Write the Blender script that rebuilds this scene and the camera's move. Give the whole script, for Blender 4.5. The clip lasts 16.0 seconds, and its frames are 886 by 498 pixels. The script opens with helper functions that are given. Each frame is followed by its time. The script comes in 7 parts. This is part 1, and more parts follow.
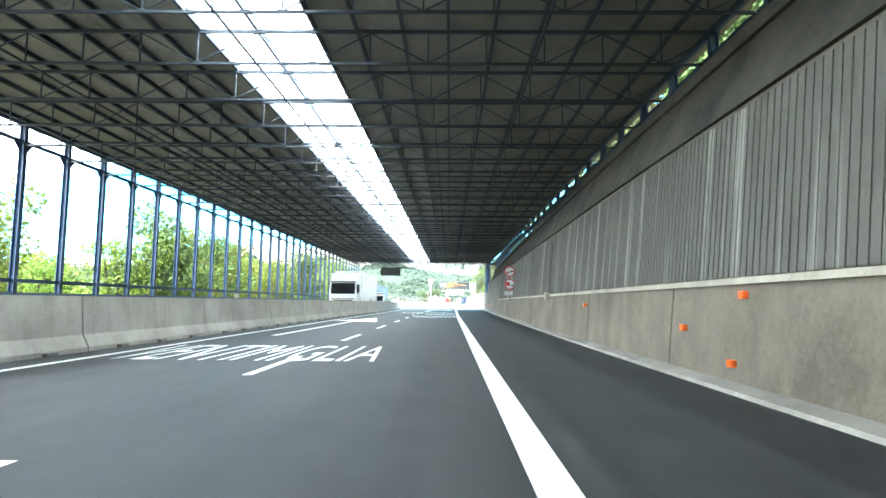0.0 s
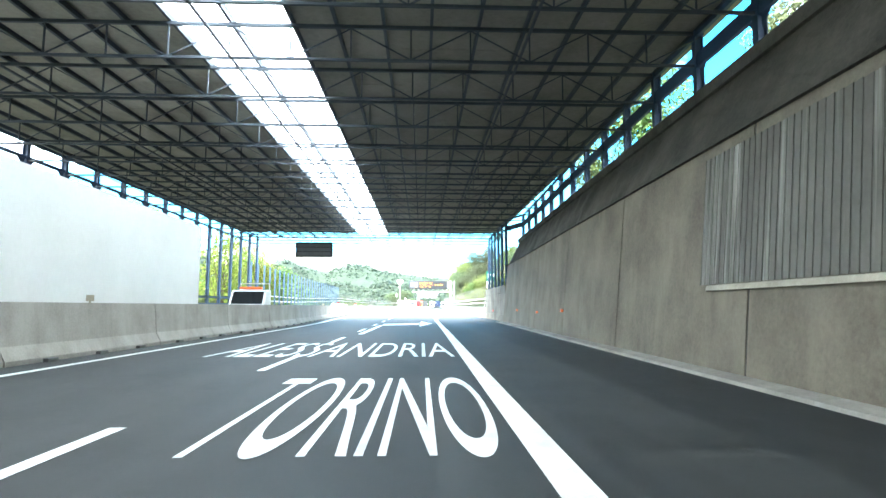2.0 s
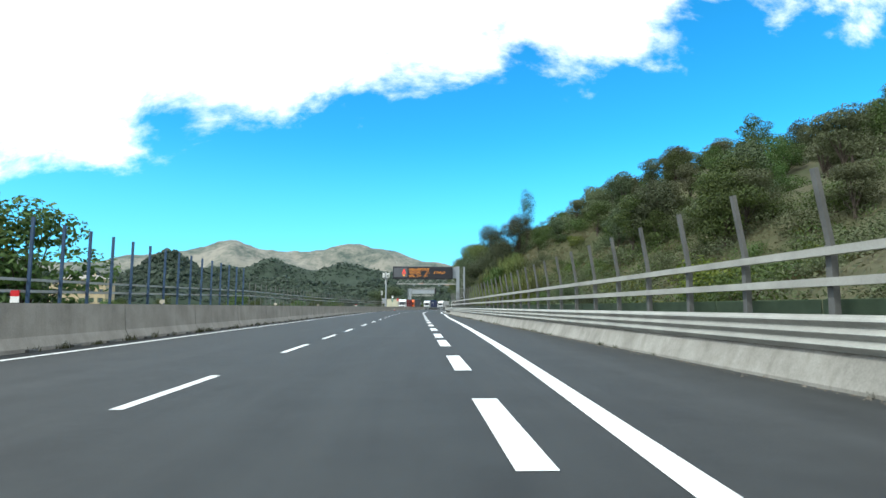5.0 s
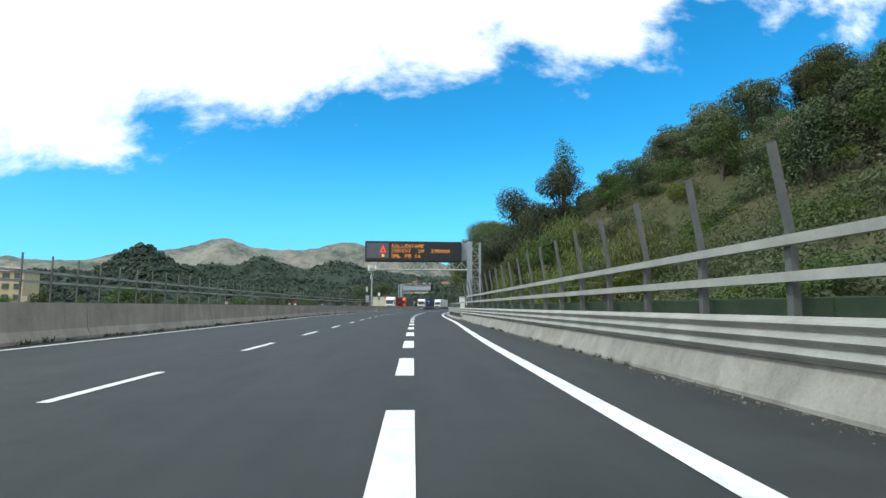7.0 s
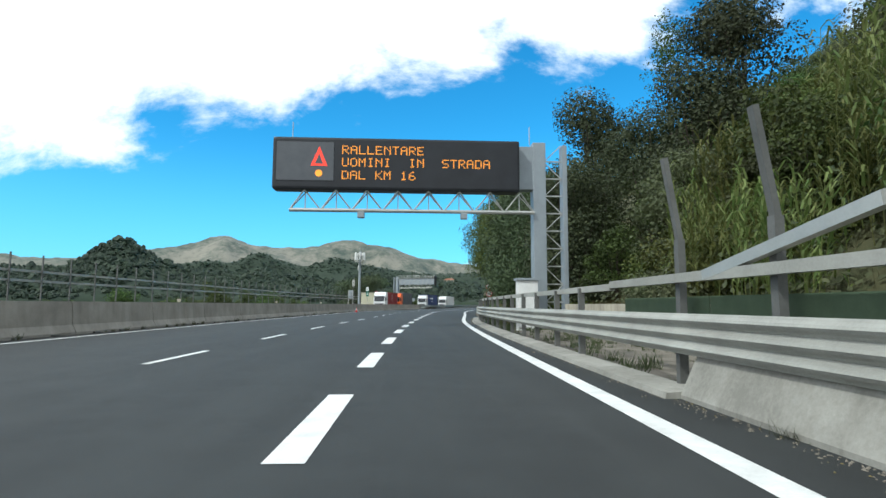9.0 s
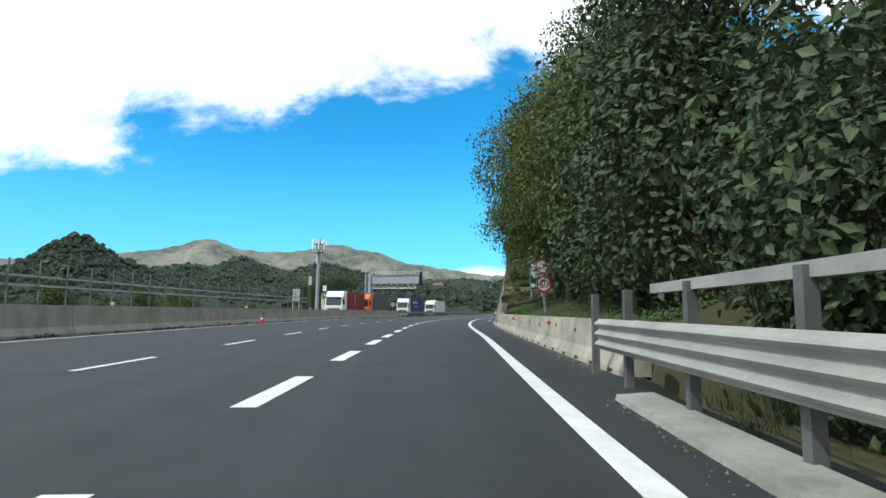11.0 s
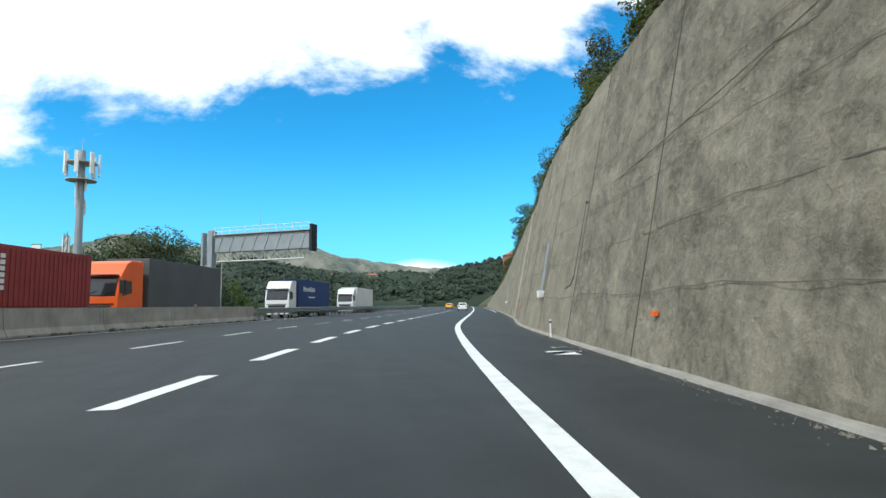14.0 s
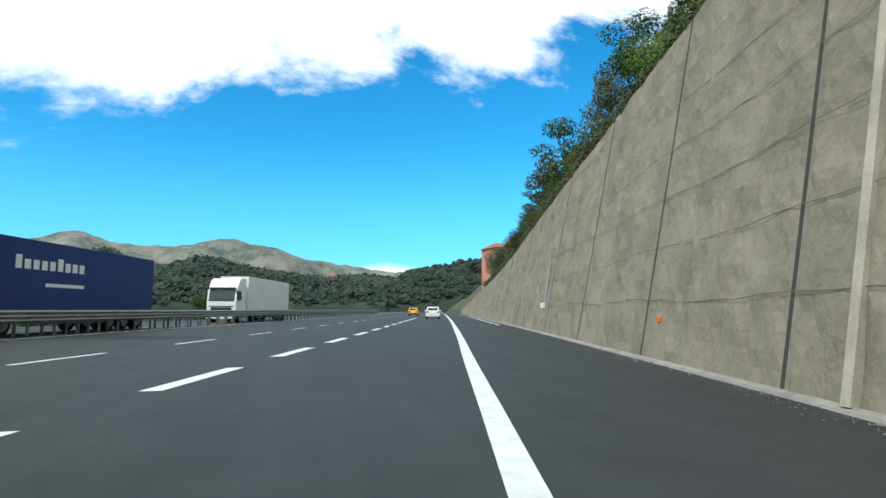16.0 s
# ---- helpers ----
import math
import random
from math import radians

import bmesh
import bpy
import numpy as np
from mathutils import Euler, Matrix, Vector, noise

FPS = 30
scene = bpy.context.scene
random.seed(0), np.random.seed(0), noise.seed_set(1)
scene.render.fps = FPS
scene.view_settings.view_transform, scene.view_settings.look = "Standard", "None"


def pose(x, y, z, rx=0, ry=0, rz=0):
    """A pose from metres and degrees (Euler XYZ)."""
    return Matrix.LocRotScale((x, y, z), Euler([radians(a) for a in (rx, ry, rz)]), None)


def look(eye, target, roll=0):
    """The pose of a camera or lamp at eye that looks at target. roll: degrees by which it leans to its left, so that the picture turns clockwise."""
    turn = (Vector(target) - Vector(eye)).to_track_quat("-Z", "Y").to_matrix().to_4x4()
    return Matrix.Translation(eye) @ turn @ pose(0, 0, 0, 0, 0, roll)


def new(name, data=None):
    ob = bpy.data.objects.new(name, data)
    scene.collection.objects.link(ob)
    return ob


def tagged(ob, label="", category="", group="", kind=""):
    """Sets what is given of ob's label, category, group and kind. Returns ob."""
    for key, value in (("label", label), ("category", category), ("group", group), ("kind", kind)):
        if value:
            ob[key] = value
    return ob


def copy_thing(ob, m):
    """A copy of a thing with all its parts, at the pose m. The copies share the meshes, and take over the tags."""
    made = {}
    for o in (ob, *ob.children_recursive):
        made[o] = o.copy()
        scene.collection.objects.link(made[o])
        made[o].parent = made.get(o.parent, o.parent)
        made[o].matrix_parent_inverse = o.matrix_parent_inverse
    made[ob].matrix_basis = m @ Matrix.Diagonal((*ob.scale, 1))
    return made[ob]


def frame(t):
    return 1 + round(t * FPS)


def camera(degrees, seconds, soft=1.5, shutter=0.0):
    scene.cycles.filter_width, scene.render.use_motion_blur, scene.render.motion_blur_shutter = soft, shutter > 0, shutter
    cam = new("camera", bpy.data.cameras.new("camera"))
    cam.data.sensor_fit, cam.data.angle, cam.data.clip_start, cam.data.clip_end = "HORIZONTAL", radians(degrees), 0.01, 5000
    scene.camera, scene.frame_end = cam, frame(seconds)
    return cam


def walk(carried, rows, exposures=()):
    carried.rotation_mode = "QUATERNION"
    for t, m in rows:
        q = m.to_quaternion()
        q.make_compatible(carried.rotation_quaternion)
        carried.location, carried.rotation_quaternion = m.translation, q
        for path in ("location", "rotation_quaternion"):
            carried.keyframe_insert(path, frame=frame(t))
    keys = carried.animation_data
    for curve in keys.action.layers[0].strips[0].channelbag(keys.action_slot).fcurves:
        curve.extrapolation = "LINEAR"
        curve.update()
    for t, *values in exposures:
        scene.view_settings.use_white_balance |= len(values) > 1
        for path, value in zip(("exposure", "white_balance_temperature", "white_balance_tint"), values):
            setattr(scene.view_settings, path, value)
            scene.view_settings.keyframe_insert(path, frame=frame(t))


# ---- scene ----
cam = camera(76.2, 16.0, soft=1.5)
EYE = 1.09
# seconds, x, y, pitch, roll, yaw
PATH = [
    (0, 0.28, 0.01, 5.40, 0.47, 0.69),
    (0.5, -0.05, 10.96, 5.71, -0.09, -0.49),
    (1, -0.29, 21.87, 5.61, -0.43, -1.29),
    (1.5, -0.06, 32.69, 5.96, -0.84, -1.78),
    (2, 0.00, 43.60, 5.81, 0.10, -2.17),
    (2.5, -0.09, 54.48, 6.10, -0.05, -2.58),
    (3, -0.08, 65.22, 6.18, -0.09, -2.64),
    (3.5, -0.10, 75.72, 6.22, 0.45, -2.52),
    (4, 0.00, 86.25, 5.80, 0.63, -2.48),
    (4.2, 0.06, 90.45, 5.88, 0.13, -2.47),
    (6.3, 1.20, 133.97, 5.84, 0.50, -3.41),
    (6.5, 1.30, 138.07, 5.86, 0.58, -3.33),
    (7, 1.59, 148.31, 5.82, 0.24, -3.36),
    (7.5, 1.87, 158.59, 5.98, 0.27, -3.32),
    (8, 2.17, 168.91, 6.00, -0.26, -3.31),
    (8.5, 2.42, 179.20, 5.73, 0.06, -3.26),
    (9, 2.69, 189.36, 5.66, 0.25, -3.17),
    (9.5, 3.10, 199.12, 5.56, -0.06, -3.12),
    (9.7, 3.27, 203.07, 5.90, 0.59, -3.22),
    (11.8, 6.40, 244.66, 6.30, -0.42, -5.53),
    (12, 6.74, 248.62, 5.89, -0.74, -5.98),
    (12.5, 7.66, 258.54, 6.27, -0.48, -7.06),
    (13, 8.74, 268.39, 6.13, -0.57, -8.16),
    (13.5, 10.05, 278.13, 6.03, -0.51, -9.22),
    (14, 11.30, 287.71, 5.66, -0.67, -10.65),
    (14.5, 12.75, 297.13, 6.09, 0.40, -11.77),
    (15, 14.65, 306.16, 6.19, 0.47, -12.64),
    (15.5, 16.70, 315.26, 6.36, 0.75, -13.55),
    (16, 18.87, 324.24, 6.16, 0.14, -14.12),
]
walk(cam, [(t, pose(x, y, EYE, 90 + p, -r, w)) for t, x, y, p, r, w in PATH],
     exposures=[(t, e, 5850, 3) for t, e in ((0.0, 3.7), (2.0, 3.65), (2.5, 3.25), (3.0, 2.55), (3.5, 1.5), (4.0, 1.15), (4.2, 1.05), (5.2, 0.5), (6.3, 0.25), (16.0, 0.25))])

# ---------------------------------------------------------------- light
SUN_AZ, SUN_EL = radians(-128), radians(46)      # from +y towards +x


def N(nt, kind, **kw):
    n = nt.nodes.new(kind)
    for k, v in kw.items():
        if k in n.inputs:
            n.inputs[k].default_value = v
    return n


def build_world():
    world = bpy.data.worlds.new("sky")
    scene.world = world
    world.use_nodes = True
    nt = world.node_tree
    nt.nodes.clear()
    L = nt.links.new
    out = nt.nodes.new("ShaderNodeOutputWorld")
    sky = nt.nodes.new("ShaderNodeTexSky")
    sky.sky_type = "NISHITA"
    sky.sun_disc = False
    sky.sun_elevation = SUN_EL
    sky.sun_rotation = SUN_AZ
    sky.ozone_density = 3.0
    sky.dust_density = 0.0
    sat = nt.nodes.new("ShaderNodeHueSaturation")
    sat.inputs["Saturation"].default_value = 1.10
    tint = nt.nodes.new("ShaderNodeMix")
    tint.data_type = "RGBA"
    tint.blend_type = "MULTIPLY"
    tint.inputs["Factor"].default_value = 1.0
    tint.inputs["B"].default_value = (0.80, 1.54, 1.70, 1)
    L(sky.outputs[0], tint.inputs["A"])
    L(tint.outputs["Result"], sat.inputs["Color"])
    # paler air towards the horizon
    co0 = nt.nodes.new("ShaderNodeTexCoord")
    sep0 = nt.nodes.new("ShaderNodeSeparateXYZ")
    L(co0.outputs["Generated"], sep0.inputs[0])
    air = nt.nodes.new("ShaderNodeMapRange")
    air.interpolation_type = "SMOOTHSTEP"
    for k, q in (("From Min", 0.0), ("From Max", 0.30), ("To Min", 0.6), ("To Max", 0.0)):
        air.inputs[k].default_value = q
    L(sep0.outputs[2], air.inputs["Value"])
    pale = nt.nodes.new("ShaderNodeMix")
    pale.data_type = "RGBA"
    pale.inputs["B"].default_value = (2.1, 6.2, 10.0, 1)
    L(air.outputs[0], pale.inputs["Factor"])
    L(sat.outputs[0], pale.inputs["A"])
    bg = nt.nodes.new("ShaderNodeBackground")
    bg.inputs[1].default_value = 0.095
    L(pale.outputs["Result"], bg.inputs[0])
    # a bank of broken cloud across the upper sky
    co = nt.nodes.new("ShaderNodeTexCoord")
    sep = nt.nodes.new("ShaderNodeSeparateXYZ")
    L(co.outputs["Generated"], sep.inputs[0])

    def math(op, a, b=None, c=None):
        m = nt.nodes.new("ShaderNodeMath")
        m.operation = op
        for i, v in enumerate((a, b, c)):
            if v is None:
                continue
            if isinstance(v, (int, float)):
                m.inputs[i].default_value = v
            else:
                L(v, m.inputs[i])
        return m.outputs[0]
    # project the direction on a flat cloud layer
    zc = math("MAXIMUM", sep.outputs[2], 0.03)
    u = math("DIVIDE", sep.outputs[0], zc)
    v = math("DIVIDE", sep.outputs[1], zc)
    # signed distance from the edge of the bank: a line in the view of heading
    yc = math("MAXIMUM", sep.outputs[1], 0.05)
    a = math("DIVIDE", sep.outputs[0], yc)
    e = math("DIVIDE", sep.outputs[2], yc)
    edge = math("SUBTRACT", e, math("ADD", math("MULTIPLY", a, 0.205), 0.380))
    comb = nt.nodes.new("ShaderNodeCombineXYZ")
    L(math("MULTIPLY", a, 1.6), comb.inputs[0])
    L(math("MULTIPLY", e, 2.4), comb.inputs[1])
    n1 = nt.nodes.new("ShaderNodeTexNoise")
    n1.inputs["Scale"].default_value = 2.6
    n1.inputs["Detail"].default_value = 9
    n1.inputs["Roughness"].default_value = 0.60
    n1.inputs["Distortion"].default_value = 0.15
    L(comb.outputs[0], n1.inputs["Vector"])
    dens = math("ADD", math("MULTIPLY", edge, 3.2), math("MULTIPLY", math("SUBTRACT", n1.outputs[0], 0.5), 1.7))
    ramp = nt.nodes.new("ShaderNodeMapRange")
    ramp.interpolation_type = "SMOOTHSTEP"
    ramp.inputs["From Min"].default_value = -0.03
    ramp.inputs["From Max"].default_value = 0.30
    L(dens, ramp.inputs["Value"])
    # low haze bank over the far valley
    fa = math("MULTIPLY", math("SUBTRACT", a, 0.155), 12.0)
    low = math("SUBTRACT", 0.082, math("ADD", e, math("MULTIPLY", math("MULTIPLY", fa, fa), 0.018)))
    ramp2 = nt.nodes.new("ShaderNodeMapRange")
    ramp2.inputs["From Min"].default_value = -0.004
    ramp2.inputs["From Max"].default_value = 0.012
    L(math("ADD", low, math("MULTIPLY", math("SUBTRACT", n1.outputs[0], 0.5), 0.03)), ramp2.inputs["Value"])
    cover = math("MAXIMUM", ramp.outputs[0], ramp2.outputs[0])
    white = nt.nodes.new("ShaderNodeBackground")
    white.inputs[0].default_value = (1.0, 1.0, 1.0, 1)
    white.inputs[1].default_value = 1.05
    mix = nt.nodes.new("ShaderNodeMixShader")
    L(cover, mix.inputs[0])
    L(bg.outputs[0], mix.inputs[1])
    L(white.outputs[0], mix.inputs[2])
    L(mix.outputs[0], out.inputs[0])


build_world()
sun = new("sun", bpy.data.lights.new("sun", "SUN"))
sun.data.energy = 2.3
sun.data.angle = radians(0.6)
sun.data.color = (1.0, 0.95, 0.86)
sun.matrix_world = look((math.sin(SUN_AZ) * math.cos(SUN_EL) * 50, math.cos(SUN_AZ) * math.cos(SUN_EL) * 50, math.sin(SUN_EL) * 50), (0, 0, 0))


# ---------------------------------------------------------------- materials
def material(name, base, dark=None, rough=0.8, metal=0.0, scale=4.0, fine=60.0, bump=0.15, amount=0.5, streak=0.0, rand=0.0, spec=0.4, stain=None, stain_at=0.6, relief=0.02, fall=(1.6, 1.6, 0.09), tilt=0.0, detail=6.0, gain=0.6):
    """Two scales of mottling between two colours, fine grain as bump, vertical streaks if asked."""
    m = bpy.data.materials.new(name)
    m.use_nodes = True
    nt = m.node_tree
    L = nt.links.new
    b = nt.nodes["Principled BSDF"]
    dark = dark or tuple(c * 0.65 for c in base)
    co = nt.nodes.new("ShaderNodeTexCoord")
    geo = nt.nodes.new("ShaderNodeNewGeometry")
    big = N(nt, "ShaderNodeTexNoise", Scale=scale, Detail=detail, Roughness=gain)
    L(geo.outputs["Position"], big.inputs["Vector"])
    small = N(nt, "ShaderNodeTexNoise", Scale=fine, Detail=4.0, Roughness=0.7)
    L(geo.outputs["Position"], small.inputs["Vector"])
    mixn = nt.nodes.new("ShaderNodeMix")
    mixn.data_type = "RGBA"
    mixn.inputs["A"].default_value = (*dark, 1)
    mixn.inputs["B"].default_value = (*base, 1)
    ad = nt.nodes.new("ShaderNodeMath")
    ad.operation = "ADD"
    mu = nt.nodes.new("ShaderNodeMath")
    mu.operation = "MULTIPLY"
    L(small.outputs[0], mu.inputs[0])
    mu.inputs[1].default_value = 0.45
    L(big.outputs[0], ad.inputs[0])
    L(mu.outputs[0], ad.inputs[1])
    rng = nt.nodes.new("ShaderNodeMapRange")
    rng.inputs["From Min"].default_value = 0.72 - 0.5 * amount
    rng.inputs["From Max"].default_value = 0.72 + 0.5 * amount
    L(ad.outputs[0], rng.inputs["Value"])
    L(rng.outputs[0], mixn.inputs["Factor"])
    col = mixn.outputs["Result"]
    if streak or stain:
        mp = nt.nodes.new("ShaderNodeMapping")
        mp.inputs["Scale"].default_value = fall if streak else (0.35, 0.35, 0.5)
        turn = nt.nodes.new("ShaderNodeMapping")
        turn.inputs["Rotation"].default_value = (0, radians(-tilt), 0)
        L(geo.outputs["Position"], turn.inputs["Vector"])
        L(turn.outputs[0], mp.inputs["Vector"])
        sn = N(nt, "ShaderNodeTexNoise", Scale=1.7, Detail=7.0, Roughness=0.65)
        L(mp.outputs[0], sn.inputs["Vector"])
        r2 = nt.nodes.new("ShaderNodeMapRange")
        r2.inputs["From Min"].default_value = stain_at - 0.1
        r2.inputs["From Max"].default_value = stain_at + 0.12
        r2.inputs["To Max"].default_value = streak or 0.7
        L(sn.outputs[0], r2.inputs["Value"])
        mx = nt.nodes.new("ShaderNodeMix")
        mx.data_type = "RGBA"
        L(r2.outputs[0], mx.inputs["Factor"])
        L(col, mx.inputs["A"])
        mx.inputs["B"].default_value = (*(stain or tuple(c * 0.35 for c in base)), 1)
        col = mx.outputs["Result"]
    if rand:
        oi = nt.nodes.new("ShaderNodeObjectInfo")
        hs = nt.nodes.new("ShaderNodeHueSaturation")
        r3 = nt.nodes.new("ShaderNodeMapRange")
        r3.inputs["To Min"].default_value = 1 - rand
        r3.inputs["To Max"].default_value = 1 + rand
        L(oi.outputs["Random"], r3.inputs["Value"])
        L(r3.outputs[0], hs.inputs["Value"])
        r4 = nt.nodes.new("ShaderNodeMapRange")
        r4.inputs["To Min"].default_value = 0.5 - rand * 0.08
        r4.inputs["To Max"].default_value = 0.5 + rand * 0.05
        L(oi.outputs["Random"], r4.inputs["Value"])
        L(r4.outputs[0], hs.inputs["Hue"])
        L(col, hs.inputs["Color"])
        col = hs.outputs[0]
    L(col, b.inputs["Base Color"])
    b.inputs["Roughness"].default_value = rough
    b.inputs["Metallic"].default_value = metal
    b.inputs["Specular IOR Level"].default_value = spec
    if bump:
        bp = nt.nodes.new("ShaderNodeBump")
        bp.inputs["Strength"].default_value = bump
        bp.inputs["Distance"].default_value = relief
        L(ad.outputs[0], bp.inputs["Height"])
        L(bp.outputs[0], b.inputs["Normal"])
    return m


def plain(name, base, rough=0.5, metal=0.0, emit=0.0, spec=0.5):
    m = bpy.data.materials.new(name)
    m.use_nodes = True
    b = m.node_tree.nodes["Principled BSDF"]
    b.inputs["Base Color"].default_value = (*base, 1)
    b.inputs["Roughness"].default_value = rough
    b.inputs["Metallic"].default_value = metal
    b.inputs["Specular IOR Level"].default_value = spec
    if emit:
        b.inputs["Emission Color"].default_value = (*base, 1)
        b.inputs["Emission Strength"].default_value = emit
    return m


def leaf_material(name, base, tip, translucent=0.3):
    """Leaves: colour by leaf clump and by tree, some light through them."""
    m = bpy.data.materials.new(name)
    m.use_nodes = True
    nt = m.node_tree
    L = nt.links.new
    b = nt.nodes["Principled BSDF"]
    geo = nt.nodes.new("ShaderNodeNewGeometry")
    oi = nt.nodes.new("ShaderNodeObjectInfo")
    mx = nt.nodes.new("ShaderNodeMix")
    mx.data_type = "RGBA"
    mx.inputs["A"].default_value = (*base, 1)
    mx.inputs["B"].default_value = (*tip, 1)
    L(geo.outputs["Random Per Island"], mx.inputs["Factor"])
    hs = nt.nodes.new("ShaderNodeHueSaturation")
    r = nt.nodes.new("ShaderNodeMapRange")
    r.inputs["To Min"].default_value = 0.65
    r.inputs["To Max"].default_value = 1.35
    L(oi.outputs["Random"], r.inputs["Value"])
    L(r.outputs[0], hs.inputs["Value"])
    r2 = nt.nodes.new("ShaderNodeMapRange")
    r2.inputs["To Min"].default_value = 0.47
    r2.inputs["To Max"].default_value = 0.525
    L(oi.outputs["Random"], r2.inputs["Value"])
    L(r2.outputs[0], hs.inputs["Hue"])
    L(mx.outputs["Result"], hs.inputs["Color"])
    L(hs.outputs[0], b.inputs["Base Color"])
    b.inputs["Roughness"].default_value = 0.6
    b.inputs["Specular IOR Level"].default_value = 0.25
    tr = nt.nodes.new("ShaderNodeBsdfTranslucent")
    L(hs.outputs[0], tr.inputs["Color"])
    ms = nt.nodes.new("ShaderNodeMixShader")
    ms.inputs[0].default_value = translucent
    L(b.outputs[0], ms.inputs[1])
    L(tr.outputs[0], ms.inputs[2])
    out = nt.nodes["Material Output"]
    L(ms.outputs[0], out.inputs["Surface"])
    return m


M_ASPHALT = material("asphalt", (0.0255, 0.0283, 0.0280), (0.0153, 0.0170, 0.0168), rough=0.74, scale=0.9, fine=55, bump=0.7, amount=0.28, detail=10.0, gain=0.68, streak=0.5, stain=(0.0365, 0.0395, 0.0390), stain_at=0.53, fall=(0.8, 0.035, 1.0))
M_PAINT = material("road_paint", (0.78, 0.78, 0.76), (0.52, 0.52, 0.50), rough=0.6, scale=3, fine=50, bump=0.1, amount=0.5)
M_CONC = material("concrete", (0.33, 0.31, 0.27), (0.22, 0.205, 0.18), rough=0.9, scale=0.9, fine=22, bump=0.3, amount=0.34, streak=0.28, stain=(0.11, 0.10, 0.085), stain_at=0.58)
M_CONC_L = material("concrete_light", (0.45, 0.41, 0.325), (0.29, 0.265, 0.21), rough=0.9, scale=1.2, fine=24, bump=0.3, amount=0.34, streak=0.5, stain=(0.16, 0.145, 0.12), stain_at=0.62)
M_CONC_WALL = material("concrete_wall", (0.185, 0.162, 0.122), (0.100, 0.086, 0.064), rough=0.92, scale=0.6, fine=14, bump=0.5, amount=0.36, streak=0.45, stain=(0.25, 0.225, 0.17), stain_at=0.60, fall=(0.7, 0.7, 0.22), tilt=5.6)
# mottled concrete, about half as bright as the wall panels, for band and coping
M_CONC_DARK = material("dark_concrete", (0.088, 0.080, 0.064), (0.030, 0.027, 0.022), rough=0.95, scale=0.8, fine=12, bump=0.6, amount=0.34, detail=9.0, gain=0.66, streak=0.4, stain=(0.145, 0.134, 0.108), stain_at=0.63, fall=(0.5, 0.5, 0.35), tilt=20)
M_BLOCK = material("stained_block_concrete", (0.30, 0.275, 0.225), (0.13, 0.118, 0.096), rough=0.95, scale=0.7, fine=16, bump=0.6, amount=0.36, detail=10.0, gain=0.68, streak=0.75, stain=(0.075, 0.068, 0.056), stain_at=0.57, fall=(1.5, 1.5, 0.10), relief=0.04)
M_POUR = material("pour_seam", (0.135, 0.12, 0.092), (0.085, 0.076, 0.058), rough=0.95, scale=1.5, fine=20, bump=0.3)
M_WALL2 = material("rough_wall_concrete", (0.290, 0.260, 0.194), (0.152, 0.136, 0.100), rough=0.95, scale=0.55, fine=8, bump=0.8, amount=0.42, detail=12.0, gain=0.72, streak=0.30, stain=(0.35, 0.32, 0.25), stain_at=0.64, relief=0.06, fall=(0.55, 0.55, 0.10), tilt=12.4)
M_WALL_ROUGH = material("scored_wall_concrete", (0.275, 0.246, 0.184), (0.094, 0.083, 0.061), rough=0.95, scale=0.8, fine=7, bump=1.0, amount=0.36, detail=12.0, gain=0.74, streak=0.35, stain=(0.34, 0.31, 0.25), stain_at=0.62, relief=0.09, fall=(1.3, 1.3, 0.30), tilt=25)
M_WALL_RUST = material("rust_stained_concrete", (0.25, 0.222, 0.166), (0.085, 0.075, 0.056), rough=0.95, scale=0.9, fine=9, bump=1.0, amount=0.29, detail=12.0, gain=0.74, streak=0.55, stain=(0.29, 0.165, 0.062), stain_at=0.60, relief=0.09, fall=(0.32, 0.32, 0.45), tilt=12.4)
M_BARRIER = material("stained_barrier_concrete", (0.43, 0.395, 0.31), (0.25, 0.23, 0.18), rough=0.9, scale=0.9, fine=20, bump=0.35, amount=0.36, detail=9.0, gain=0.66, streak=0.7, stain=(0.135, 0.12, 0.09), stain_at=0.60, fall=(0.9, 0.9, 1.0))
M_JOINT = material("wall_joint", (0.06, 0.055, 0.05), rough=0.95)
M_STEEL = material("galvanised_steel", (0.50, 0.50, 0.47), (0.38, 0.38, 0.36), rough=0.45, metal=0.55, scale=2, fine=40, bump=0.04)
M_RAIL = material("dusty_rail_steel", (0.40, 0.40, 0.365), (0.25, 0.25, 0.225), rough=0.68, metal=0.12, scale=1.2, fine=30, bump=0.06, amount=0.5, streak=0.35, stain=(0.20, 0.19, 0.165), stain_at=0.60, fall=(0.3, 0.3, 2.0))
M_KERB = material("grey_kerb_concrete", (0.33, 0.32, 0.285), (0.19, 0.183, 0.16), rough=0.9, scale=1.1, fine=22, bump=0.3, amount=0.4, streak=0.45, stain=(0.13, 0.12, 0.10), stain_at=0.60)
M_STEEL_D = material("weathered_steel", (0.17, 0.17, 0.16), (0.10, 0.10, 0.095), rough=0.6, metal=0.4, scale=2, fine=30, bump=0.08)
M_STEEL_M = material("grey_green_steel", (0.24, 0.25, 0.225), (0.16, 0.17, 0.15), rough=0.55, metal=0.3, scale=2, fine=30, bump=0.05)
M_BLUE = material("blue_steel", (0.045, 0.085, 0.16), (0.03, 0.055, 0.10), rough=0.55, metal=0.1, scale=2, fine=30, bump=0.05)
M_TRUSS = material("dark_truss_steel", (0.050, 0.064, 0.085), (0.032, 0.040, 0.052), rough=0.6, metal=0.1, scale=2, fine=30, bump=0.05)
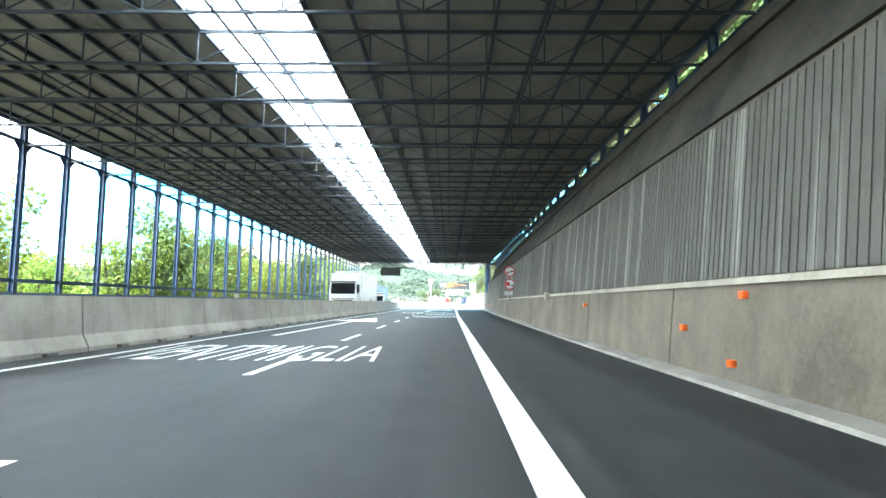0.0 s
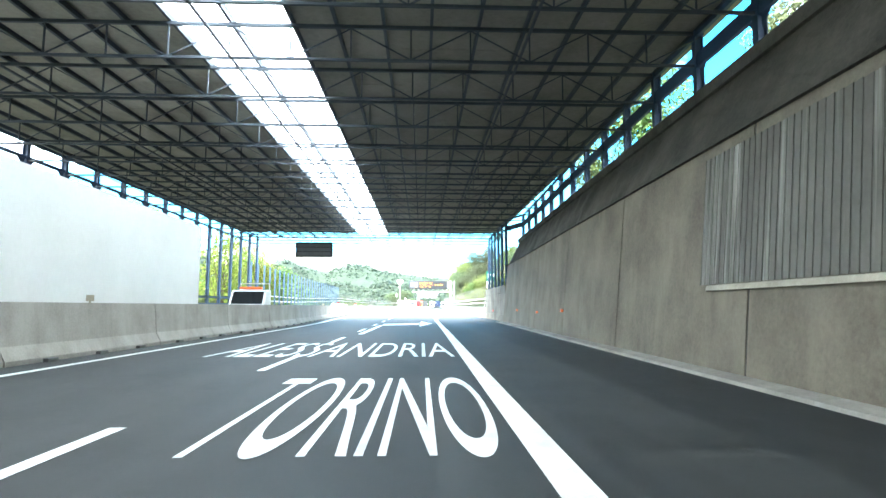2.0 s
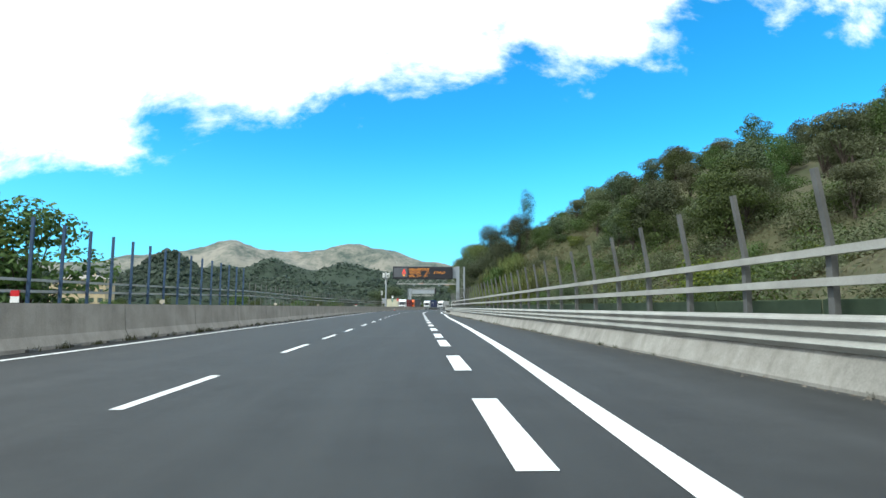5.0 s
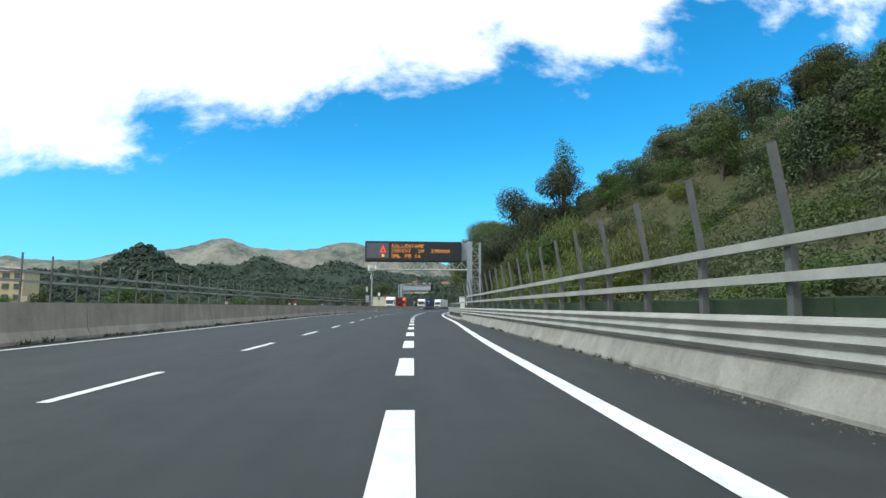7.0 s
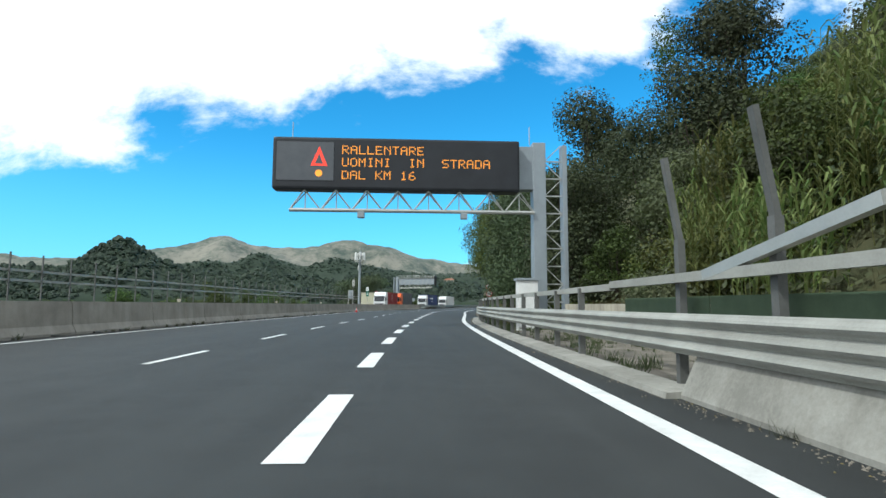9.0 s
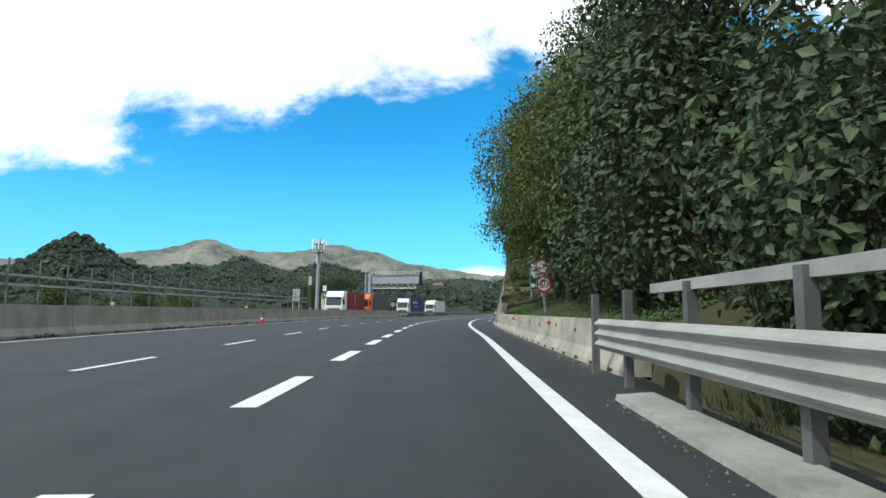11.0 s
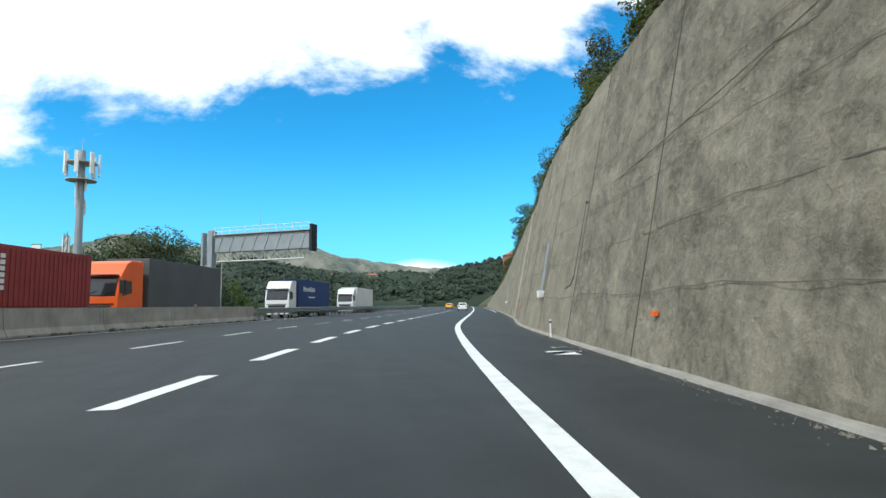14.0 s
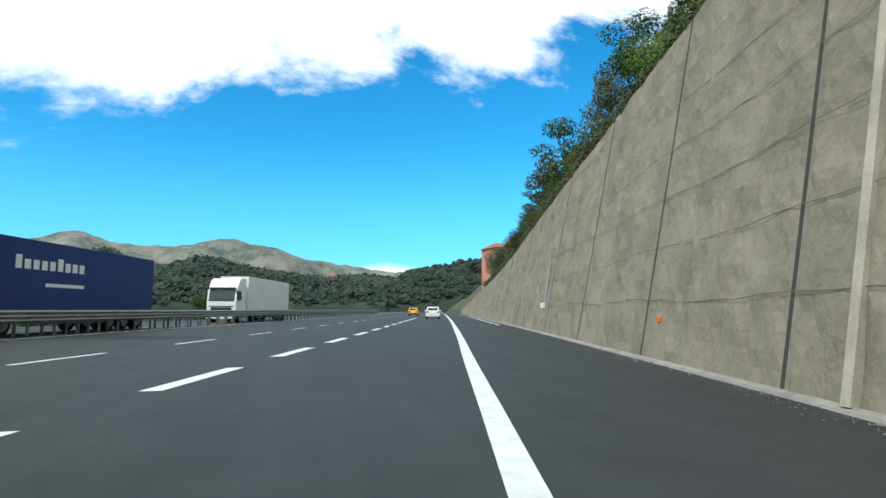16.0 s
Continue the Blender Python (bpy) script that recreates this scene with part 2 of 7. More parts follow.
M_ROOF = material("roof_panel", (0.27, 0.252, 0.218), (0.15, 0.14, 0.121), rough=0.85, scale=0.5, fine=8, bump=0.2, rand=0.18)
M_EARTH = material("earth", (0.095, 0.082, 0.040), (0.034, 0.046, 0.017), rough=0.95, scale=0.12, fine=2.5, bump=0.5, amount=0.6)


# ---------------------------------------------------------------- mesh helpers
def part(name, bm, mat, parent=None, label="", smooth=False):
    me = bpy.data.meshes.new(name)
    if smooth:
        for f in bm.faces:
            f.smooth = True
    bm.to_mesh(me)
    bm.free()
    me.materials.append(mat)
    ob = new(name, me)
    if parent is not None:
        ob.parent = parent
    if label:
        ob["label"] = label
    return ob


def thing(name, label, category, at=(0, 0, 0), rz=0.0, group="", kind=""):
    ob = new(name)
    ob.empty_display_size = 0.3
    ob.matrix_basis = pose(*at, 0, 0, rz)
    return tagged(ob, label, category, group, kind)


def add_box(bm, x0, x1, y0, y1, z0, z1, m=None, bevel=0.0):
    vs = [bm.verts.new((x, y, z)) for x in (x0, x1) for y in (y0, y1) for z in (z0, z1)]
    fs = [bm.faces.new([vs[i] for i in f]) for f in ((0, 1, 3, 2), (4, 6, 7, 5), (0, 4, 5, 1), (2, 3, 7, 6), (0, 2, 6, 4), (1, 5, 7, 3))]
    if m is not None:
        for v in vs:
            v.co = m @ v.co
    if bevel:
        es = list({e for f in fs for e in f.edges})
        bmesh.ops.bevel(bm, geom=es, offset=bevel, segments=2, affect="EDGES", profile=0.6)
    return vs


def add_tube(bm, a, b, r, n=6, r2=None, cap=True):
    a, b = Vector(a), Vector(b)
    d = (b - a).normalized()
    up = Vector((0, 0, 1)) if abs(d.z) < 0.95 else Vector((1, 0, 0))
    s = d.cross(up).normalized()
    t = s.cross(d)
    r2 = r if r2 is None else r2
    A, B = [], []
    for i in range(n):
        c = math.cos(2 * math.pi * i / n) * s + math.sin(2 * math.pi * i / n) * t
        A.append(bm.verts.new(a + c * r))
        B.append(bm.verts.new(b + c * r2))
    for i in range(n):
        bm.faces.new((A[i], A[(i + 1) % n], B[(i + 1) % n], B[i]))
    if cap:
        bm.faces.new(A[::-1])
        bm.faces.new(B)


def add_bar(bm, a, b, w, h=None):
    """A square bar from a to b."""
    h = h or w
    a, b = Vector(a), Vector(b)
    d = (b - a).normalized()
    up = Vector((0, 0, 1)) if abs(d.z) < 0.95 else Vector((0, 1, 0))
    s = d.cross(up).normalized() * w / 2
    t = s.normalized().cross(d) * h / 2
    A = [bm.verts.new(a + p) for p in (s + t, -s + t, -s - t, s - t)]
    B = [bm.verts.new(b + p) for p in (s + t, -s + t, -s - t, s - t)]
    for i in range(4):
        bm.faces.new((A[i], A[(i + 1) % 4], B[(i + 1) % 4], B[i]))
    bm.faces.new(A[::-1])
    bm.faces.new(B)


def smooth_knots(knots):
    """A smooth curve through (y, value) knots with no overshoot."""
    ys = np.array([k[0] for k in knots], float)
    vs = np.array([k[1] for k in knots], float)
    d = np.diff(vs) / np.diff(ys)
    m = np.zeros(len(ys))
    m[0], m[-1] = d[0], d[-1]
    for i in range(1, len(ys) - 1):
        m[i] = 0 if d[i - 1] * d[i] <= 0 else 2 * d[i - 1] * d[i] / (d[i - 1] + d[i])

    def f(y):
        if y <= ys[0]:
            return float(vs[0] + m[0] * (y - ys[0]))
        if y >= ys[-1]:
            return float(vs[-1] + m[-1] * (y - ys[-1]))
        i = int(np.searchsorted(ys, y) - 1)
        i = max(0, min(i, len(ys) - 2))
        h = ys[i + 1] - ys[i]
        t = (y - ys[i]) / h
        return float((2 * t**3 - 3 * t**2 + 1) * vs[i] + (t**3 - 2 * t**2 + t) * h * m[i] + (3 * t**2 - 2 * t**3) * vs[i + 1] + (t**3 - t**2) * h * m[i + 1])
    return f


# the road's alignment: how far it has swung to the right at y
AL = smooth_knots([(-200, 0), (100, 0), (154, 0.25), (180, 0.45), (200, 0.65), (215, 1.0), (240, 2.35), (260, 3.7), (274, 4.85), (287, 6.45), (295, 7.65), (302, 8.8), (315, 11.3), (333, 15.8), (346, 19.2), (384, 28.9), (470, 50), (620, 85)])
EDGE = smooth_knots([(-200, 0.9), (40, 0.92), (68, 1.08), (92, 1.2), (102, 1.75), (125, 2.8), (154, 3.45), (164, 3.6), (195, 4.4), (225, 4.6), (257, 5.6), (290, 5.85), (600, 5.8)])   # right edge line
LEFT = smooth_knots([(-200, -6.5), (75, -6.5), (95, -7.4), (160, -8.4), (215, -9.1), (285, -10.4), (320, -10.8), (600, -11)])                                     # left edge line


def sweep(bm, profile, y0, y1, step, off, close=True, caps=True):
    """Sweep a profile of (across, up) along the road from y0 to y1; off(y) gives its place across."""
    n = max(1, int(round((y1 - y0) / step)))
    rows = []
    for i in range(n + 1):
        y = y0 + (y1 - y0) * i / n
        x = off(y)
        rows.append([bm.verts.new((x + px, y, pz)) for px, pz in profile])
    k = len(profile)
    for a, b in zip(rows, rows[1:]):
        for j in range(k if close else k - 1):
            bm.faces.new((a[j], a[(j + 1) % k], b[(j + 1) % k], b[j]))
    if caps and close:
        bm.faces.new(rows[0][::-1])
        bm.faces.new(rows[-1])


def fix(bm):
    bmesh.ops.recalc_face_normals(bm, faces=bm.faces)
    return bm


NJ = [(0.30, 0), (0.30, 0.08), (0.17, 0.30), (0.10, 1.0), (-0.10, 1.0), (-0.17, 0.30), (-0.30, 0.08), (-0.30, 0)]


def milky(name):
    m = bpy.data.materials.new(name)
    m.use_nodes = True
    nt = m.node_tree
    tr = nt.nodes.new("ShaderNodeBsdfTranslucent")
    tr.inputs["Color"].default_value = (0.9, 0.93, 0.95, 1)
    cl = nt.nodes.new("ShaderNodeBsdfTransparent")
    mx = nt.nodes.new("ShaderNodeMixShader")
    mx.inputs[0].default_value = 0.25
    nt.links.new(tr.outputs[0], mx.inputs[1])
    nt.links.new(cl.outputs[0], mx.inputs[2])
    nt.links.new(mx.outputs[0], nt.nodes["Material Output"].inputs["Surface"])
    return m


M_VERGE = material("dusty_verge", (0.20, 0.178, 0.145), (0.085, 0.077, 0.062), rough=0.95, scale=1.1, fine=16, bump=0.6, amount=0.3)
M_MILK = milky("milky_sheet")


# ---------------------------------------------------------------- ground and road
RWALL = smooth_knots([(-200, 3.95), (10, 4.0), (27, 4.2), (64, 5.0), (78, 5.4), (83, 5.5)])           # foot of the gallery wall
RBLOCK = smooth_knots([(83, 5.85), (97, 6.05)])
RBAR = smooth_knots([(96.6, 6.3), (120, 6.1), (140, 5.95), (160, 5.9), (183, 5.95), (206, 6.15), (222, 6.7), (240, 8.6)])   # right barrier
ROFF2 = smooth_knots([(238, 6.9), (254, 7.4), (264, 7.75), (275, 8.1), (292, 8.5), (300, 8.8), (315, 9.2), (332, 9.9), (420, 10.2), (620, 11)])


def RNJ(y):
    return AL(y) + ROFF2(y)


RWALL2 = RNJ
WALL_RISE = smooth_knots([(291.5, 6.9), (300, 8.3), (308, 8.6), (330, 8.6), (350, 7.6), (380, 5.2), (420, 3.5), (470, 1.5), (620, 1.0)])


def WALLH2(y):
    """Height of the retaining wall: two low steps, then the rising crest."""
    if y < 279.6:
        return 1.88
    if y < 285.4:
        return 3.5 + 0.05 * (y - 279.6)
    if y < 291.5:
        return 5.3 + 0.17 * (y - 285.4)
    return WALL_RISE(y)


LROOM = smooth_knots([(-200, -9.2), (95, -9.2), (150, -10.6), (240, -11.2), (600, -11.2)])


def left_edge(y):
    return AL(y) + LEFT(y) + LROOM(y)


def right_edge(y):
    """Foot of whatever bounds the road on the right, its height, and how far the top leans back."""
    if y < 83:
        return RWALL(y), 5.8, 2.6
    if y < 97.3:
        return RBLOCK(y), 2.5, 0.15
    if y < 238:
        return RBAR(y) + 0.5, -0.1, 0.2
    if y < 274.4:
        return RNJ(y), 0.78, 0.3
    if y < 279.6:
        return RWALL2(y), 1.3 + max(0.0, y - 277.3) * 0.5, 0.45
    if y < 285.4:
        return RWALL2(y), 3.0 + max(0.0, y - 282.5) * 0.2, 0.8
    return RWALL2(y), WALLH2(y) - 0.1, 0.22 * WALLH2(y)


def lump(x, y, s, a):
    return a * noise.noise(Vector((x / s, y / s, 3.7)))


def height(x, y):
    foot, wh, lean = right_edge(y)
    d = x - foot - lean
    left = x - left_edge(y)
    if left < 0:
        z = -0.05 - min(5.0, -left * 0.22) + (lump(x, y, 30, 2.0) + lump(x, y, 9, 0.4)) * min(1, -left / 15)
        far = -left - 120
        if far > 0:
            z += min(far * 0.03, 40)
        return z
    if d < 0:
        return -0.06
    slope = float(np.interp(y, (83, 112, 178, 206), (0.42, 0.54, 0.56, 0.95)))
    if 97.3 <= y < 238:
        d2 = max(0.0, d - 4.5)
        k = max(0.0, min(1.0, (y - 196) / 3, (214 - y) / 2))       # a verge with a low wall behind
        base = (-0.1 - min(d, 4.5) * 0.25) * (1 - k) + k * (-0.05 if d < 2.6 else 1.0)
    else:
        d2, base = d, wh
    hill = 38 * (1 - math.exp(-d2 * slope / 38))
    if 238 <= y < 286:
        k = min(1.0, (y - 236) / 6) if y < 279.6 else (286 - y) / 6.4
        hill = hill * (1 - k) + k * (d2 * 0.06 if d2 < 5 else 0.6 + 36 * (1 - math.exp(-(d2 - 5) * 1.0 / 36)))
    n = (lump(x, y, 26, 4.0) + lump(x, y, 8, 1.2)) * min(1, d2 / 12)
    fade = 1.0 if y < 520 else max(0.15, 1 - (y - 520) / 500)
    return base + (hill + n) * fade


def build_ground():
    ys = [-900, -600, -400, -300] + [-250 + 10 * i for i in range(20)] + [-50 + 5 * i for i in range(26)]
    ys += [82.9, 83.1, 86, 90, 94, 97.2, 97.4, 101] + [105 + 5 * i for i in range(18)] + [196, 199, 202, 205, 208, 212, 214, 218, 222, 226, 230] + [234, 237.9, 238.1] + [242 + 4 * i for i in range(8)] + [272.5]
    ys += [274.3, 274.5, 277, 279.5, 279.7, 282, 285.3, 285.5, 288, 291.4, 291.6] + [294 + 4 * i for i in range(29)] + [410 + 15 * i for i in range(15)] + [640, 700, 800, 950, 1200, 1600, 2200, 3000, 4000, 4900]
    lefts = [-4000, -2600, -1700, -1100, -800, -600, -450, -340, -260, -200, -160, -130, -105, -85, -70, -58, -48, -40, -32, -25, -19, -14, -10, -7, -4, -2, -0.3, 0.1, 5, 12]
    rights = [0.02, 0.5, 1.5, 2.55, 2.7, 3.2, 4.4, 6, 8, 10, 12.5, 15, 18, 21, 24.5, 28, 32, 36, 41, 47, 54, 62, 72, 85, 100, 120, 150, 190, 250, 340, 480, 700, 1000, 1500, 2400, 4000]
    bm = bmesh.new()
    rows = []
    for y in ys:
        foot, wh, lean = right_edge(y)
        row = [bm.verts.new((left_edge(y) + o, y, height(left_edge(y) + o, y))) for o in lefts]
        row.append(bm.verts.new((foot + lean - 0.03, y, -0.06)))
        row += [bm.verts.new((foot + lean + o, y, height(foot + lean + o, y))) for o in rights]
        rows.append(row)
    for a, b in zip(rows, rows[1:]):
        for j in range(len(a) - 1):
            f = bm.faces.new((a[j], a[j + 1], b[j + 1], b[j]))
            f.smooth = True
    ob = part("ground", bm, M_EARTH)
    tagged(ob, "rough earth and dry grass slopes beside the motorway", "ground", kind="structure")


def build_road():
    bm = bmesh.new()
    rows = []
    ys = np.concatenate([np.arange(-160, 480, 2.0), np.arange(480, 1000, 20)])
    for y in ys:
        y = float(y)
        foot = right_edge(y)[0]
        if y > 470:
            foot = AL(y) + 16
        rows.append([bm.verts.new((x, y, z)) for x, z in ((left_edge(y) + 0.02, -0.02), (AL(y) - 8.0, 0.0), (AL(y) - 2.7, 0.0), (foot + 0.05, 0.0))])
    for a, b in zip(rows, rows[1:]):
        for j in range(3):
            bm.faces.new((a[j], a[j + 1], b[j + 1], b[j]))
    ob = part("road", bm, M_ASPHALT)
    tagged(ob, "dark grey worn asphalt motorway carriageway", "road", kind="structure")


def strip(name, off, width, y0, y1, step=3.0, z=0.006):
    bm = bmesh.new()
    n = max(1, int((y1 - y0) / step))
    prev = None
    for i in range(n + 1):
        y = y0 + (y1 - y0) * i / n
        x = AL(y) + off(y)
        cur = [bm.verts.new((x - width / 2, y, z)), bm.verts.new((x + width / 2, y, z))]
        if prev:
            bm.faces.new((prev[0], prev[1], cur[1], cur[0]))
        prev = cur
    return part(name, bm, M_PAINT)


def build_markings():
    tagged(strip("edge_line", lambda y: EDGE(y), 0.27, -150, 600), "broad white painted right edge line", "road marking", kind="structure")
    tagged(strip("edge_line", lambda y: LEFT(y), 0.18, -150, 600), "white painted left edge line beside the barrier", "road marking", kind="structure")
    tagged(strip("edge_line", lambda y: LEFT(y) - 2.6, 0.15, -150, 600), "white painted edge line of the far carriageway", "road marking", kind="structure")
    tagged(strip("edge_line", lambda y: 9.3, 0.2, 364, 470), "white painted line along the widening shoulder", "road marking", kind="structure")
    # 3 m lane dashes with 4.5 m gaps, closer together in the bend
    lane = smooth_knots([(-200, -2.65), (180, -2.75), (235, -2.8), (270, -3.45), (600, -3.45)])
    y = 15.9 - 7.5 * 12
    while y < 470:
        if 128 < y < 135:
            y -= 1.7
        elif 236 < y < 243:
            y += 1.6
        ob = strip("lane_dash", lane, 0.15, y, y + 3.0, 1.5)
        tagged(ob, "white painted lane dash on the asphalt", "road marking", "lane dashes", "structure")
        y += 7.5 if y < 284.5 else 6.5
    # 3 m wide dashes with 3 m gaps along the slip lane
    y = 99.0
    while y < 400:
        if 126 < y < 131:
            y -= 1.6
        elif 252 < y < 257:
            y -= 0.9
        ob = strip("slip_lane_dash", lambda q: 1.25, 0.30, y, y + 3.0, 1.5)
        tagged(ob, "thick white painted slip lane dash on the asphalt", "road marking", "slip lane dashes", "structure")
        y += 6.0 if y < 294 else 5.45


def build_left_barrier():
    base = lambda y: AL(y) + LEFT(y) - 1.15
    y = -96.0
    k = 0
    while y < 336:
        th = thing("concrete_barrier", "grey concrete median barrier segment with dirty foot", "barrier", group="median barrier segments")
        th.location = (base(y), y, 0)
        bm = bmesh.new()
        sweep(bm, [(a, z * 1.16) for a, z in NJ], y + 0.02, y + 5.98, 3, base)
        for v in bm.verts:
            v.co -= th.location
        part("body", fix(bm), M_CONC, th)
        for yy in (y + 1.2, y + 3.0, y + 4.8):
            bm = bmesh.new()
            add_box(bm, 0.26, 0.40, -0.16, 0.16, 0, 0.07, bevel=0.01)
            f = part("foot_block", bm, M_STEEL_D, th)
            f.location = (base(yy) - th.location.x, yy - y, 0)
        if k % 3 == 1:
            bm = bmesh.new()
            add_box(bm, -0.09, 0.09, -0.01, 0.01, 0, 0.14)
            add_box(bm, -0.02, 0.02, -0.01, 0.01, -0.05, 0.0)
            f = part("reflector", bm, M_CONC_L, th)
            f.location = (base(y + 3) - th.location.x, 3.0, 1.20)
        y += 6.0
        k += 1


def wall_panel(name, y0, y1, foot, hgt, lean, thick, mat, label, group, rough=0.0):
    """One leaning cast panel of a retaining wall; foot(y), hgt(y) and lean(y) shape it."""
    th = thing(name, label, "wall", group=group, kind="structure")
    o = Vector((foot(y0), y0, 0))
    th.location = o
    bm = bmesh.new()
    rows = []
    n, m = (26, 32) if rough else (4, 8)
    for i in range(n + 1):
        y = y0 + 0.03 + (y1 - y0 - 0.06) * i / n
        col = []
        for j in range(m + 1):
            z = hgt(y) * j / m
            bulge = rough * noise.fractal(Vector((y / 0.9, z / 0.9, foot(y0))), 1.0, 2.0, 4) if rough and 0 < i < n else 0.0
            col.append(Vector((foot(y) + lean(y) * j / m + bulge, y, z)) - o)
        rows.append(col)
    F = [[bm.verts.new(p) for p in col] for col in rows]
    B = [[bm.verts.new(p + Vector((thick, 0, 0))) for p in col] for col in rows]
    for i in range(n):
        for j in range(m):
            bm.faces.new((F[i][j], F[i][j + 1], F[i + 1][j + 1], F[i + 1][j]))
        bm.faces.new((F[i][m], B[i][m], B[i + 1][m], F[i + 1][m]))
    for i, flip in ((0, 0), (n, 1)):
        for j in range(m):
            bm.faces.new((F[i][j], B[i][j], B[i][j + 1], F[i][j + 1]))
    part("panel", fix(bm), mat, th)
    # recessed dark joint at the end of the panel
    bm = bmesh.new()
    y = y1 - 0.06
    a = [Vector((foot(y) + 0.02 + lean(y) * q, y + 0.06 + s, hgt(y) * q)) - o for q in (0, 1) for s in (-0.05, 0.05)]
    v = [bm.verts.new(p) for p in a]
    bm.faces.new((v[0], v[1], v[3], v[2]))
    part("joint", bm, M_JOINT, th)
    return th


def build_gallery_wall():
    y = 33.8 - 6 * 8
    while y < 81:
        wall_panel("gallery_wall", y, min(y + 6, 83), RWALL, lambda q: 3.9, lambda q: 0.38, 0.6, M_CONC_WALL, "stained grey leaning concrete gallery wall panel", "gallery wall panels")
        y += 6
    # coping along the crest, a low gutter kerb at the foot
    bm = bmesh.new()
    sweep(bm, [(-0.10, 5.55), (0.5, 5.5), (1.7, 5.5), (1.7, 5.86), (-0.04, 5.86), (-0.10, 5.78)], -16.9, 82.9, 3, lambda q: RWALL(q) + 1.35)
    tagged(part("gallery_coping", fix(bm), M_CONC_DARK), "dark weathered concrete coping on the gallery wall", "coping", kind="structure")
    bm = bmesh.new()
    sweep(bm, [(-0.30, 0), (-0.28, 0.05), (0.0, 0.09), (0.02, 0)], -16.9, 82.9, 3, RWALL)
    tagged(part("gutter_kerb", fix(bm), M_CONC), "pale sloping concrete kerb at the foot of the wall", "kerb", kind="structure")
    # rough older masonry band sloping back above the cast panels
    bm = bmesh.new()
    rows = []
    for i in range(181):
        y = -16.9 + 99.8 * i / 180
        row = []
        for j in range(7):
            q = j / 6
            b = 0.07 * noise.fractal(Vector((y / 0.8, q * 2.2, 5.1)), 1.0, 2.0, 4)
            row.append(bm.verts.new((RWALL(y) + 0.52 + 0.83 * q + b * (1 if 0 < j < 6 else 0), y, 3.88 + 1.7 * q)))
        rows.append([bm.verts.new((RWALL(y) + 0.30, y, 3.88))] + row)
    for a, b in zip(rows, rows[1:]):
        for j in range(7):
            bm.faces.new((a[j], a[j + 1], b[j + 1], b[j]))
    tagged(part("wall_band", fix(bm), M_CONC_DARK), "rough stained masonry band above the gallery wall panels", "wall", kind="structure")
    # block wall at the end of the gallery
    bm = bmesh.new()
    sweep(bm, [(0.12, 0), (0.6, 0), (0.6, 2.6), (0.12, 2.6)], 83, 97.2, 3, RBLOCK)
    w = part("block_wall", fix(bm), M_VERGE)
    tagged(w, "grey concrete wall of large cast blocks under the gallery posts", "wall", kind="structure")
    shared = {}
    rowh = [0.0, 0.52, 1.04, 1.56, 2.08, 2.62]
    for r in range(5):
        y = 83.0
        while y < 97.1:
            y1 = min(y + 1.37, 97.22)
            key = (r, round(y1 - y, 2))
            if key not in shared:
                bm = bmesh.new()
                add_box(bm, 0, 0.15, 0.008, y1 - y - 0.008, rowh[r] + 0.008, rowh[r + 1] - 0.008, bevel=0.008)
                me = bpy.data.meshes.new("block")
                fix(bm).to_mesh(me)
                bm.free()
                me.materials.append(M_BLOCK)
                shared[key] = me
            b = new("block", shared[key])
            b.parent = w
            b.location = (RBLOCK(y) + random.uniform(-0.012, 0.012), y, 0)
            b.rotation_euler.z = -math.atan2(RBLOCK(y1) - RBLOCK(y), y1 - y)
            y += 1.37


ROOF_Z, EAVE_R, EAVE_L = 7.55, 6.6, -15.4
GAL_END = 96.9


